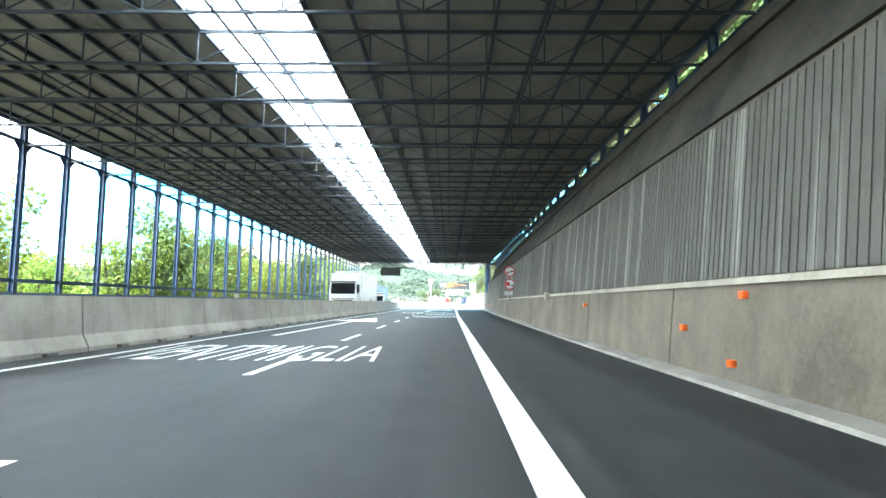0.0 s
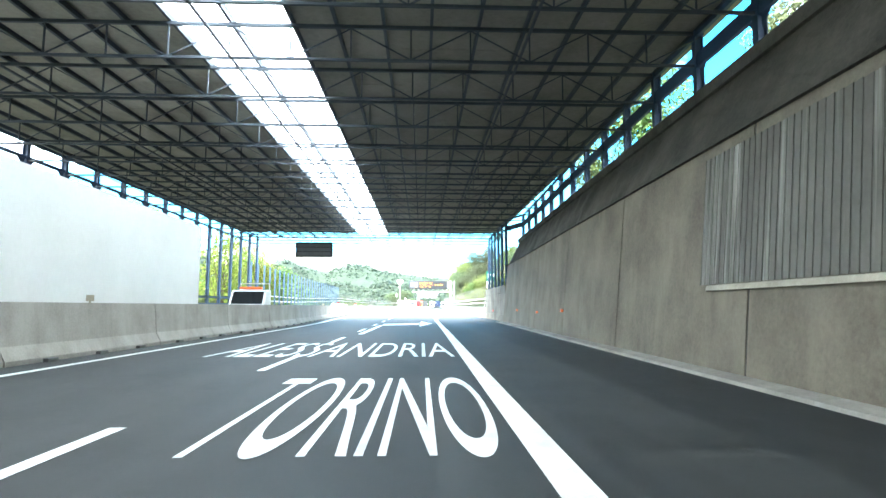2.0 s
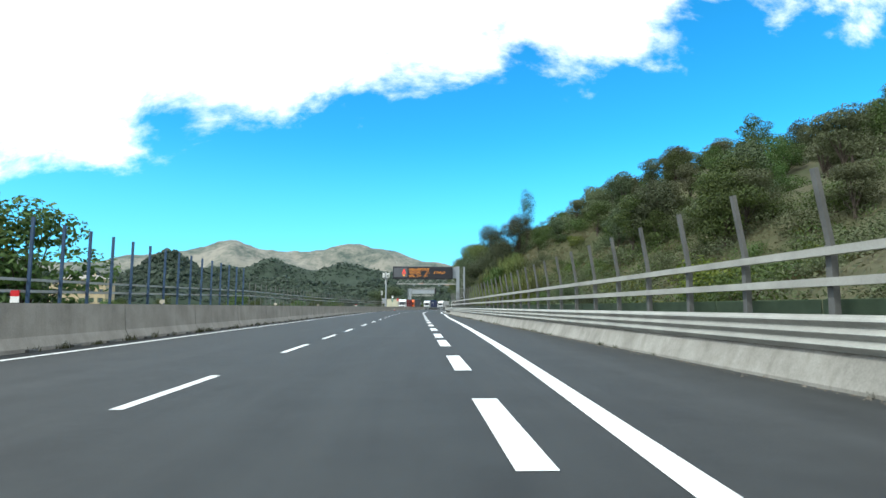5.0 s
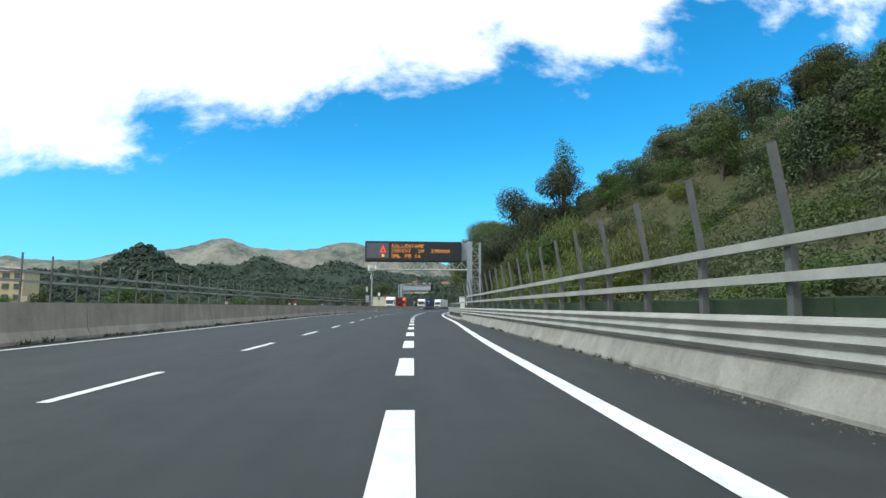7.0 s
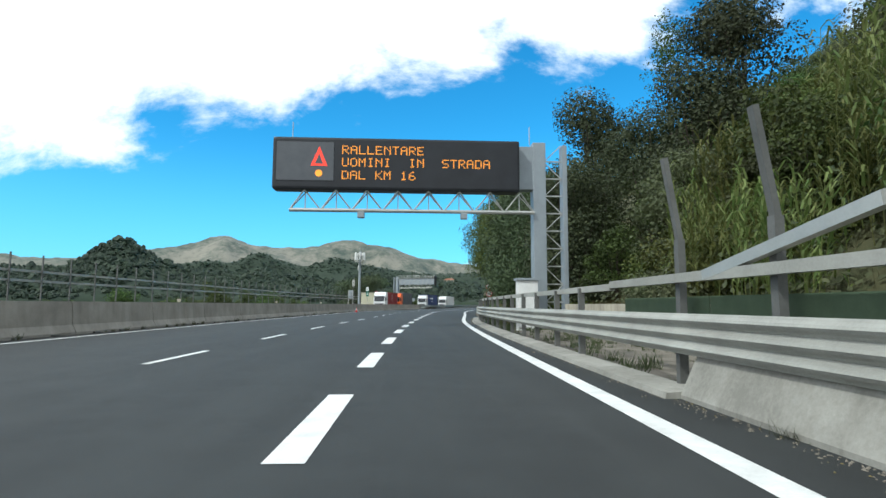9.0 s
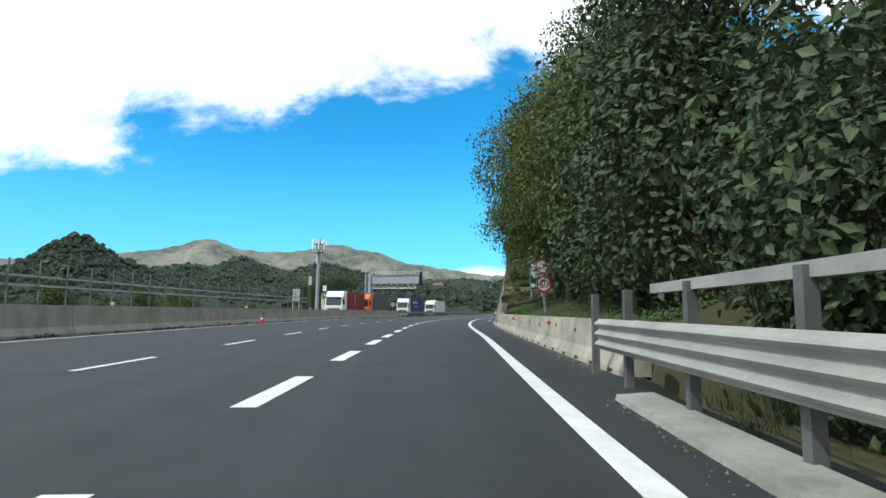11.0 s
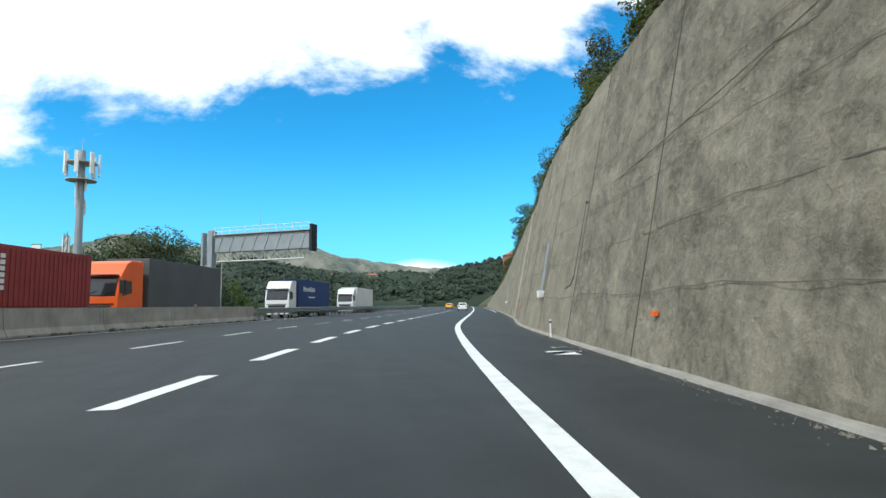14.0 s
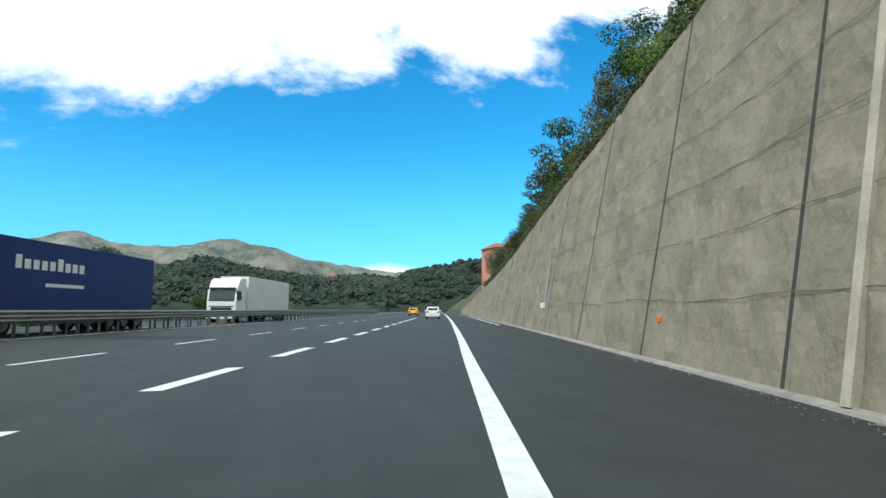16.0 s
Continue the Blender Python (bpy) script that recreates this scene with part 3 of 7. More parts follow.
def build_gallery():
    posts = [GAL_END - 2.4 * i for i in range(60)]
    # right posts, with knee brackets
    def post(name, h, side, label):
        th = thing(name, label, "post", group="gallery posts")
        bm = bmesh.new()
        outline = [(-0.1, -0.09), (-0.08, -0.09), (-0.08, -0.008), (0.08, -0.008), (0.08, -0.09), (0.1, -0.09), (0.1, 0.09), (0.08, 0.09), (0.08, 0.008), (-0.08, 0.008), (-0.08, 0.09), (-0.1, 0.09)]
        lo, hi = [[bm.verts.new((a, b, z)) for a, b in outline] for z in (0, h)]
        for i in range(12):
            bm.faces.new((lo[i], lo[(i + 1) % 12], hi[(i + 1) % 12], hi[i]))
        bm.faces.new(hi)
        part("column", fix(bm), M_BLUE, th)
        bm = bmesh.new()
        add_box(bm, -0.2, 0.2, -0.2, 0.2, 0, 0.05, bevel=0.01)
        part("base_plate", bm, M_STEEL_D, th)
        for s in (-1, 1):
            bm = bmesh.new()
            z = h - 0.75
            v = [bm.verts.new(p) for p in ((-0.01, s * 0.09, z - 0.45), (-0.01, s * 0.09, z + 0.05), (-0.01, s * 0.55, z + 0.05), (0.01, s * 0.09, z - 0.45), (0.01, s * 0.09, z + 0.05), (0.01, s * 0.55, z + 0.05))]
            bm.faces.new(v[:3]); bm.faces.new(v[5:2:-1])
            for i in range(3):
                j = (i + 1) % 3
                bm.faces.new((v[i], v[j], v[j + 3], v[i + 3]))
            part("bracket", fix(bm), M_BLUE, th)
        return th
    tall = post("gallery_post", ROOF_Z - 2.62, 1, "dark blue steel gallery post standing on the block wall")
    short = post("gallery_post", ROOF_Z - 5.86, 1, "dark blue steel gallery post standing on the wall crest")
    left = post("gallery_post", ROOF_Z + 0.6, -1, "dark blue steel gallery post beside the far carriageway")
    first = {"tall": True, "short": True, "left": True}
    for y in posts:
        if y < -14:
            continue
        if y > 83.2:
            m = pose(RBLOCK(y) + 0.35, y, 2.62)
            src, key = tall, "tall"
        else:
            m = pose(max(6.45, RWALL(y) + 1.6), y, 5.86)
            src, key = short, "short"
        if first[key]:
            src.matrix_basis = m
            first[key] = False
        else:
            copy_thing(src, m)
        m = pose(EAVE_L, y, -0.6)
        if first["left"]:
            left.matrix_basis = m
            first["left"] = False
        else:
            copy_thing(left, m)
    # eave rails that tie the posts
    for x, zs, label in ((lambda y: (RBLOCK(y) + 0.35) if y > 83 else max(6.45, RWALL(y) + 1.6), (ROOF_Z - 0.08, ROOF_Z - 0.72), "dark blue steel eave beam over the wall"), (lambda y: EAVE_L, (ROOF_Z - 0.08, ROOF_Z - 0.72, 1.75, 1.25), "dark blue steel rail along the far posts")):
        for z in zs:
            bm = bmesh.new()
            for a, b in zip(posts, posts[1:]):
                if b < -14:
                    break
                add_bar(bm, (x(a), a, z), (x(b), b, z), 0.09 if z > 5 else 0.06, 0.34 if z < ROOF_Z - 0.5 and z > 5 and b < 83 and x(a) > 0 else 0.12 if z > 5 else 0.14)
            tagged(part("eave_beam" if z > 5 else "side_rail", bm, M_BLUE), label, "beam" if z > 5 else "rail", kind="structure")
    # trusses across
    tr = thing("roof_truss", "dark blue lattice steel roof truss over the carriageways", "truss", group="roof trusses")
    span = EAVE_R - EAVE_L
    bm = bmesh.new()
    add_bar(bm, (EAVE_L, 0, ROOF_Z - 0.06), (EAVE_R, 0, ROOF_Z - 0.06), 0.07, 0.08)
    part("top_chord", bm, M_TRUSS, tr)
    bm = bmesh.new()
    add_bar(bm, (EAVE_L, 0, ROOF_Z - 0.85), (EAVE_R, 0, ROOF_Z - 0.85), 0.06, 0.06)
    part("bottom_chord", bm, M_TRUSS, tr)
    n = 16
    for i in range(n):
        a = EAVE_L + span * i / n
        b = EAVE_L + span * (i + 1) / n
        bm = bmesh.new()
        add_bar(bm, (a, 0, ROOF_Z - 0.83), (a, 0, ROOF_Z - 0.1), 0.032)
        part("upright", bm, M_TRUSS, tr)
        bm = bmesh.new()
        p, q = ((a, 0, ROOF_Z - 0.83), (b, 0, ROOF_Z - 0.1)) if i % 2 else ((a, 0, ROOF_Z - 0.1), (b, 0, ROOF_Z - 0.83))
        add_bar(bm, p, q, 0.026)
        part("diagonal", bm, M_TRUSS, tr)
    for i, y in enumerate(posts):
        if y < -14:
            continue
        if i == 0:
            tr.matrix_basis = pose(0, y, 0)
        else:
            copy_thing(tr, pose(0, y, 0))
    # purlins lengthwise
    for x in [EAVE_L + 0.1, -14.3, -13.2, -12.1, -11, -9.9, -8.8, -7.8, -6.8, -5.75, -4.4, -3.0, -2.0, -0.9, 0.2, 1.3, 2.4, 3.5, 4.6, 5.6, EAVE_R - 0.1]:
        bm = bmesh.new()
        add_bar(bm, (x, -15, ROOF_Z + 0.06), (x, GAL_END, ROOF_Z + 0.06), 0.07, 0.13)
        tagged(part("purlin", bm, M_TRUSS), "dark steel purlin under the roof panels", "purlin", group="roof purlins", kind="structure")
    for x in (-9.9, -4.35, 2.2):
        bm = bmesh.new()
        add_bar(bm, (x, -15, ROOF_Z - 0.85), (x, GAL_END, ROOF_Z - 0.85), 0.05, 0.05)
        tagged(part("tie_beam", bm, M_TRUSS), "dark steel tie along the truss bottoms", "beam", group="roof ties", kind="structure")
    # roof panels: two sides with the open slot between them
    bm = bmesh.new()
    for x0, x1 in ((EAVE_L - 0.35, -5.75), (-3.05, EAVE_R + 0.3)):
        nx = 4
        y = -16.8
        while y < GAL_END - 2.5:
            for k in range(nx):
                a, b = x0 + (x1 - x0) * k / nx, x0 + (x1 - x0) * (k + 1) / nx
                dz = random.uniform(0, 0.015)
                add_box(bm, a - 0.02, b + 0.02, y - 0.02, min(y + 2.42, GAL_END - 2.4), ROOF_Z + 0.13 + dz, ROOF_Z + 0.19 + dz)
            y += 2.4
    tagged(part("ceiling", bm, M_ROOF), "dark brown roof panels of the gallery", "ceiling", kind="structure")
    # milky skylight sheets over the slot, one by one
    bm = bmesh.new()
    add_bar(bm, (-4.4, -16.8, ROOF_Z + 0.215), (-4.4, GAL_END - 2.5, ROOF_Z + 0.215), 0.04, 0.02)
    sky = tagged(part("skylight", bm, M_TRUSS), "milky translucent skylight sheets along the roof", "skylight", kind="structure")
    bm = bmesh.new()
    add_box(bm, -0.655, 0.655, 0.01, 2.39, 0, 0.01)
    sheet = bpy.data.meshes.new("sheet")
    bm.to_mesh(sheet)
    bm.free()
    sheet.materials.append(M_MILK)
    y = -16.8
    while y < GAL_END - 2.5:
        for x in (-5.065, -3.73):
            ob = new("sheet", sheet)
            ob.parent = sky
            ob.location = (x, y, ROOF_Z + 0.2)
        y += 2.4
    # unseen wall added behind the camera, closes the gallery and cuts light from behind
    bm = bmesh.new()
    add_box(bm, EAVE_L - 1, EAVE_R + 2, -17.4, -17.0, 0, 9)
    tagged(part("wall_back", bm, M_CONC), "plain unseen wall closing the gallery behind the camera", "wall", kind="structure")


def guard_rail_profile(z, t=0.012):
    """A three-wave beam facing -x, as (across, up)."""
    pts = []
    for i in range(19):
        q = i / 18
        pts.append((-0.04 * math.sin(q * 6 * math.pi - math.pi / 2) - 0.04, z + 0.5 * q))
    return pts + [(a + t, b) for a, b in reversed(pts)]


def build_right_barrier():
    # concrete foot with steel three-wave beam, posts and two box rails
    bm = bmesh.new()
    sweep(bm, [(-0.16, 0), (-0.16, 0.05), (0.02, 0.42), (0.06, 0.5), (0.45, 0.5), (0.45, 0)], 97.3, 196, 3, RBAR)
    tagged(part("barrier_kerb", fix(bm), M_KERB), "pale sloped concrete foot under the steel guard rail", "kerb", kind="structure")
    y = 97.3
    while y < 238:
        th = thing("guard_rail", "galvanised three-wave steel guard rail length", "guard rail", group="guard rail lengths")
        y1 = min(y + 4.5, 238.3)
        o = Vector((RBAR(y), y, 0))
        th.location = o
        bm = bmesh.new()
        sweep(bm, guard_rail_profile(0.5), y, y1, 4.5, RBAR)
        for v in bm.verts:
            v.co -= o
        part("beam", fix(bm), M_RAIL, th)
        tall = y < 198
        for yy in (y + 0.3,) + ((y + 2.4,) if not tall else ()):
            bm = bmesh.new()
            add_box(bm, 0.10, 0.22, -0.05, 0.05, 0.0, 1.45 if not tall else 0.95)
            p = part("post", bm, M_STEEL_D, th)
            p.location = (RBAR(yy) - o.x, yy - y, 0)
        y += 4.5
    # tall rail posts that carry two box rails, bent outward at the top
    y = 98.2
    post = thing("rail_post", "bent galvanised steel barrier post with slanted top", "post", group="barrier posts")
    bm = bmesh.new()
    add_box(bm, -0.05, 0.05, -0.06, 0.06, 0, 1.55)
    part("stem", bm, M_STEEL_D, post)
    bm = bmesh.new()
    m = Matrix.Translation((0, 0, 1.55)) @ Matrix.Rotation(radians(-9), 4, "Y")
    add_box(bm, -0.035, 0.035, -0.05, 0.05, -0.05, 1.15, m)
    part("upper_post", bm, M_STEEL_D, post)
    first = True
    while y < 197:
        mm = pose(RBAR(y) + 0.32, y, 0.45)
        if first:
            post.matrix_basis = mm
            first = False
        else:
            copy_thing(post, mm)
        y += 2.1
    for z, nm in ((1.46, "box_rail"), (1.9, "box_rail")):
        y = 97.3
        while y < 236:
            y1 = min(y + 6.0, 236)
            bm = bmesh.new()
            if z > 1.5 and y > 192:
                break
            zc = 1.42 if y > 198 else z
            a = Vector((RBAR(y) + 0.2, y, zc))
            b = Vector((RBAR(y1) + 0.2, y1, zc))
            add_bar(bm, (0, 0, 0), b - a, 0.10, 0.12)
            ob = part(nm, bm, M_RAIL)
            ob.location = a
            tagged(ob, "straight galvanised steel box rail on barrier posts", "rail", "barrier box rails")
            y += 6.0


    # the upper rail comes down to the single rail of the verge
    bm = bmesh.new()
    add_bar(bm, (RBAR(193.3) + 0.2, 193.3, 1.90), (RBAR(196.0) + 0.2, 196.0, 1.46), 0.10, 0.12)
    tagged(part("box_rail", bm, M_STEEL), "slanting galvanised box rail joining two rail heights", "rail", "barrier box rails")


def build_right_walls():
    # low concrete barrier before the retaining wall
    y = 238.5
    while y < 272.6:
        th = thing("concrete_barrier", "pale concrete roadside barrier segment with chipped foot", "barrier", group="roadside barrier segments")
        o = Vector((RNJ(y), y, 0))
        th.location = o
        y1 = min(y + 6, 272.7)
        bm = bmesh.new()
        sweep(bm, [(-0.28, 0), (-0.26, 0.10), (-0.12, 0.34), (-0.05, 0.97), (0.25, 0.97), (0.25, 0)], y + 0.02, y1 - 0.02, 2, RNJ)
        for v in bm.verts:
            v.co -= o
        part("body", fix(bm), M_BARRIER, th)
        for k in range(4):
            yy = y + 0.8 + 1.45 * k
            if yy > y1 - 0.3:
                break
            bm = bmesh.new()
            add_box(bm, -0.285, -0.22, -0.13, 0.13, 0.015, 0.085, bevel=0.012)
            f = part("drain_slot", bm, M_JOINT, th)
            f.location = (RNJ(yy) - o.x, yy - y, 0)
        for yy, z in ((y + 1.3, 0.68), (y + 4.6, 0.62)):
            if yy > y1 - 0.3:
                break
            bm = bmesh.new()
            add_box(bm, -0.10, -0.06, -0.035, 0.035, z, z + 0.10, bevel=0.008)
            f = part("lifting_hole", bm, M_JOINT, th)
            f.location = (RNJ(yy) - o.x, yy - y, 0)
        y += 6
    steps = [274.4, 279.6, 285.4, 291.5, 297.8, 303.7, 309.3, 314.7, 320.6, 325.6, 330.5, 335.9, 342.3, 349, 360, 370, 380, 395, 410, 430, 450, 470]
    for a, b in zip(steps, steps[1:]):
        wall_panel("retaining_wall", a, b, RWALL2, WALLH2, lambda q: 0.22 * WALLH2(q), 0.4, M_WALL_RUST if a == 285.4 else M_WALL_ROUGH if a < 303 else M_WALL2, "weathered grey leaning concrete retaining wall panel", "retaining wall panels", 0.075)
    bm = bmesh.new()
    sweep(bm, [(2.85, -0.3), (3.15, -0.3), (3.15, 1.15), (2.85, 1.15)], 197, 213, 2, RBAR)
    tagged(part("verge_wall", fix(bm), M_CONC_L), "low pale concrete wall behind the guard rail verge", "wall", kind="structure")
    bm = bmesh.new()
    sweep(bm, [(0.1, -0.1), (0.1, 0.01), (2.86, 0.03), (2.86, -0.1)], 196, 214, 1.5, RBAR)
    tagged(part("verge", fix(bm), M_VERGE), "dusty broken concrete verge behind the guard rail", "pavement", kind="structure")
    bm = bmesh.new()
    sweep(bm, [(-0.35, 0), (-0.33, 0.07), (0.15, 0.10), (0.18, 0)], 196, 236, 2, RBAR)
    tagged(part("verge_kerb", fix(bm), M_KERB), "pale crumbling concrete kerb under the guard rail", "kerb", kind="structure")


build_ground()
build_road()
build_markings()
build_left_barrier()
build_gallery_wall()
build_gallery()
build_right_barrier()
build_right_walls()


# ---------------------------------------------------------------- hills and woods
M_MOUNT = material("bare_mountain", (0.21, 0.20, 0.165), (0.055, 0.075, 0.062), rough=0.95, scale=0.005, fine=0.035, bump=0.0, amount=0.24, detail=12.0, gain=0.68)
M_WOOD_FAR = material("wooded_hill", (0.030, 0.046, 0.027), (0.010, 0.020, 0.012), rough=0.95, scale=0.05, fine=0.35, bump=0.0, amount=0.6)
M_LEAF = leaf_material("broad_leaf", (0.030, 0.054, 0.014), (0.090, 0.128, 0.032))
M_LEAF_OLIVE = leaf_material("olive_leaf", (0.056, 0.070, 0.032), (0.125, 0.140, 0.068))
M_LEAF_BRIGHT = leaf_material("bright_leaf", (0.070, 0.110, 0.015), (0.17, 0.20, 0.035), 0.45)
M_LEAF_PINE = leaf_material("dark_leaf", (0.031, 0.047, 0.022), (0.083, 0.104, 0.046), 0.16)
M_LEAF_CANE = leaf_material("cane_leaf", (0.085, 0.122, 0.032), (0.205, 0.225, 0.075), 0.4)
M_LEAF_CANOPY = leaf_material("canopy_leaf", (0.046, 0.078, 0.020), (0.150, 0.200, 0.056), 0.30)
M_LEAF_IVY = leaf_material("ivy_leaf", (0.055, 0.082, 0.018), (0.150, 0.175, 0.046), 0.3)
# canopy_leaf darkened: shade below the overhanging trees is put into the leaf colour
M_LEAF_SHADE = leaf_material("shade_dark_leaf", (0.017, 0.034, 0.009), (0.070, 0.105, 0.026), 0.08)
M_LEAF_DRY = leaf_material("dry_grass", (0.085, 0.075, 0.030), (0.20, 0.165, 0.075), 0.35)
M_BARK = material("bark", (0.085, 0.068, 0.052), (0.038, 0.030, 0.024), rough=0.95, scale=3, fine=20, bump=0.5)


def ridge(name, centre, dist, knots, deep, mat, label, rough, wood=0):
    """A range of hills round a centre: knots of (bearing in degrees, tangent of its crest's height)."""
    f = smooth_knots(knots)
    bm = bmesh.new()
    a0, a1 = knots[0][0], knots[-1][0]
    n = int((a1 - a0) / 0.22)
    prof = [(0.72, 0.0), (0.75, 0.1), (0.78, 0.2), (0.81, 0.31), (0.84, 0.42), (0.865, 0.52), (0.89, 0.62), (0.915, 0.73), (0.94, 0.84), (0.96, 0.91), (0.98, 0.97), (1.0, 1.0), (1.06, 0.9), (1.2, 0.4), (1.4, -0.2)]
    rows = []
    for i in range(n + 1):
        a = a0 + (a1 - a0) * i / n
        e = f(a)
        col = []
        for r, q in prof:
            d = dist * (1 + (r - 1) * deep)
            x = centre[0] + math.sin(radians(a)) * d
            y = centre[1] + math.cos(radians(a)) * d
            z = dist * e * q + (noise.fractal(Vector((x / dist * 9, y / dist * 9, 1.3)), 1.0, 2.1, 5) * rough * dist * (0.3 + 0.7 * min(1, abs(1 - q) * 3 + 0.25)))
            col.append(bm.verts.new((x, y, z if q > 0.01 else -30)))
        rows.append(col)
    for p, q in zip(rows, rows[1:]):
        for j in range(len(prof) - 1):
            fc = bm.faces.new((p[j], q[j], q[j + 1], p[j + 1]))
            fc.smooth = True
    ob = part(name, bm, mat)
    tagged(ob, label, "hill", kind="structure")
    if wood:
        tree_lumps(name.replace("hill", "woods"), centre, dist, f, a0, a1, prof, deep, wood)


def tree_lumps(name, centre, dist, f, a0, a1, prof, deep, count):
    """Far woods: thousands of small ragged crowns joined."""
    rs = random.Random(count)
    verts, faces = [], []
    for _ in range(count):
        a = rs.uniform(a0, a1)
        t = rs.random() ** 0.7
        q = 0.12 + 0.90 * t
        # depth of that height on the profile
        for (r0, q0), (r1, q1) in zip(prof, prof[1:]):
            if q0 <= q <= q1:
                r = r0 + (r1 - r0) * (q - q0) / (q1 - q0)
                break
        else:
            r, q = 1.0, 1.0
        d = dist * (1 + (r - 1) * deep)
        x = centre[0] + math.sin(radians(a)) * d
        y = centre[1] + math.cos(radians(a)) * d
        z = dist * f(a) * q
        s = (0.75 + 1.5 * rs.random() ** 1.8) * (1.6 if rs.random() < 0.10 else 1) * (1 + dist / 3000)
        base = len(verts)
        # three rings of eight, jittered
        for k, (rr, zz) in enumerate(((0.75, 0.0), (1.0, 0.45), (0.85, 0.95), (0.42, 1.35))):
            for i in range(7):
                g = 2 * math.pi * (i + 0.5 * k) / 7
                j = rs.uniform(0.72, 1.25)
                verts.append((x + math.cos(g) * rr * s * j, y + math.sin(g) * rr * s * j, z + s * (zz * rs.uniform(0.85, 1.15)) - 0.5))
        verts.append((x, y, z + s * rs.uniform(1.25, 1.5)))
        for k in range(3):
            for i in range(7):
                j = (i + 1) % 7
                faces.append((base + k * 7 + i, base + k * 7 + j, base + (k + 1) * 7 + j, base + (k + 1) * 7 + i))
        for i in range(7):
            faces.append((base + 21 + i, base + 21 + (i + 1) % 7, base + 28))
    me = bpy.data.meshes.new(name)
    me.from_pydata(verts, [], faces)
    me.materials.append(M_WOOD_LUMP)
    tagged(new(name, me), "dense dark green woods on the far hill", "woods", kind="stuff")


M_WOOD_LUMP = leaf_material("far_crowns", (0.010, 0.023, 0.015), (0.036, 0.056, 0.032), 0.05)


def build_hills():
    ridge("mountain", (2, 190), 3600, [(-62, 0.05), (-40, 0.055), (-31, 0.062), (-25, 0.082), (-22.8, 0.088), (-20.9, 0.097), (-18.6, 0.116), (-17.6, 0.121), (-16.4, 0.112), (-15, 0.102), (-12.8, 0.096), (-9.5, 0.103), (-7.3, 0.107), (-4.5, 0.101), (-1.7, 0.096), (1.5, 0.089), (4, 0.083), (7, 0.070), (9, 0.066), (14, 0.055), (22, 0.06), (60, 0.06)], 0.75, M_MOUNT, "pale bare grass mountains far behind the valley", 0.026)
    ridge("hill_far", (8, 230), 1500, [(-60, 0.05), (-30, 0.055), (-24, 0.062), (-20, 0.072), (-18.4, 0.070), (-15.4, 0.089), (-13.6, 0.077), (-11.2, 0.068), (-8, 0.084), (-5, 0.073), (-1.5, 0.062), (2.6, 0.056), (6, 0.058), (9, 0.055), (14, 0.05), (30, 0.05)], 0.7, M_WOOD_FAR, "wooded dark green hill across the valley", 0.006, 6500)
    ridge("hill_near", (2, 190), 560, [(-75, 0.05), (-50, 0.05), (-36, 0.052), (-31, 0.053), (-29, 0.076), (-27.4, 0.095), (-26.0, 0.101), (-24.8, 0.088), (-23.2, 0.068), (-21, 0.054), (-18, 0.051), (-14.5, 0.054), (-11, 0.050), (-7.5, 0.042), (-5.5, 0.052), (-2, 0.048), (3, 0.040), (6, 0.036), (8, 0.025)], 0.8, M_WOOD_FAR, "dark green wooded hill beyond the far carriageway", 0.004, 8500)
    ridge("hill_end", (19, 324), 420, [(5.5, 0.012), (7.5, 0.030), (9, 0.052), (12, 0.075), (15, 0.082), (19, 0.095), (28, 0.11), (45, 0.12)], 0.8, M_WOOD_FAR, "wooded green hill at the end of the road", 0.004, 2600)


def unit(v):
    return v / np.maximum(np.linalg.norm(v, axis=1, keepdims=True), 1e-6)


def leaf_cloud(rs, blobs, count, size, droop=0.0, flat=0.5):
    """Pointed leaves strewn through the outer part of some blobs: vertices and faces."""
    g = np.random.default_rng(rs.randrange(1 << 30))
    vol = np.array([b[3] * b[4] for b in blobs])
    which = np.repeat(np.arange(len(blobs)), (count * vol / vol.sum()).astype(int))
    n = len(which)
    bl = np.array(blobs)[which]
    p = unit(g.normal(size=(n, 3)))
    r = g.random(n) ** (0.35 / 3) * g.uniform(0.82, 1.12, n)
    p *= r[:, None]
    c = bl[:, :3] + p * np.stack([bl[:, 3], bl[:, 3], bl[:, 4]], 1)
    out = unit(p * (1, 1, 0.8) + (0, 0, flat))
    nrm = unit(out + g.uniform(-0.75, 0.75, (n, 3)))
    t = unit(np.cross(nrm, g.uniform(-1, 1, (n, 3))))
    if droop:
        t = unit(t + (0, 0, -droop))
    b = unit(np.cross(nrm, t))
    s = (size * g.uniform(0.6, 1.4, n))[:, None]
    v = np.stack([c - t * s * 0.5, c + b * s * 0.30 + nrm * s * 0.08, c + t * s * 0.6, c - b * s * 0.30 + nrm * s * 0.08], 1).reshape(-1, 3)
    k = np.arange(n)[:, None] * 4
    f = np.concatenate([k + (0, 1, 2), k + (0, 2, 3)], 0)
    return v.tolist(), f.tolist()


def cloud_mesh(name, vf, mat):
    me = bpy.data.meshes.new(name)
    me.from_pydata(vf[0], [], vf[1])
    me.materials.append(mat)
    return me


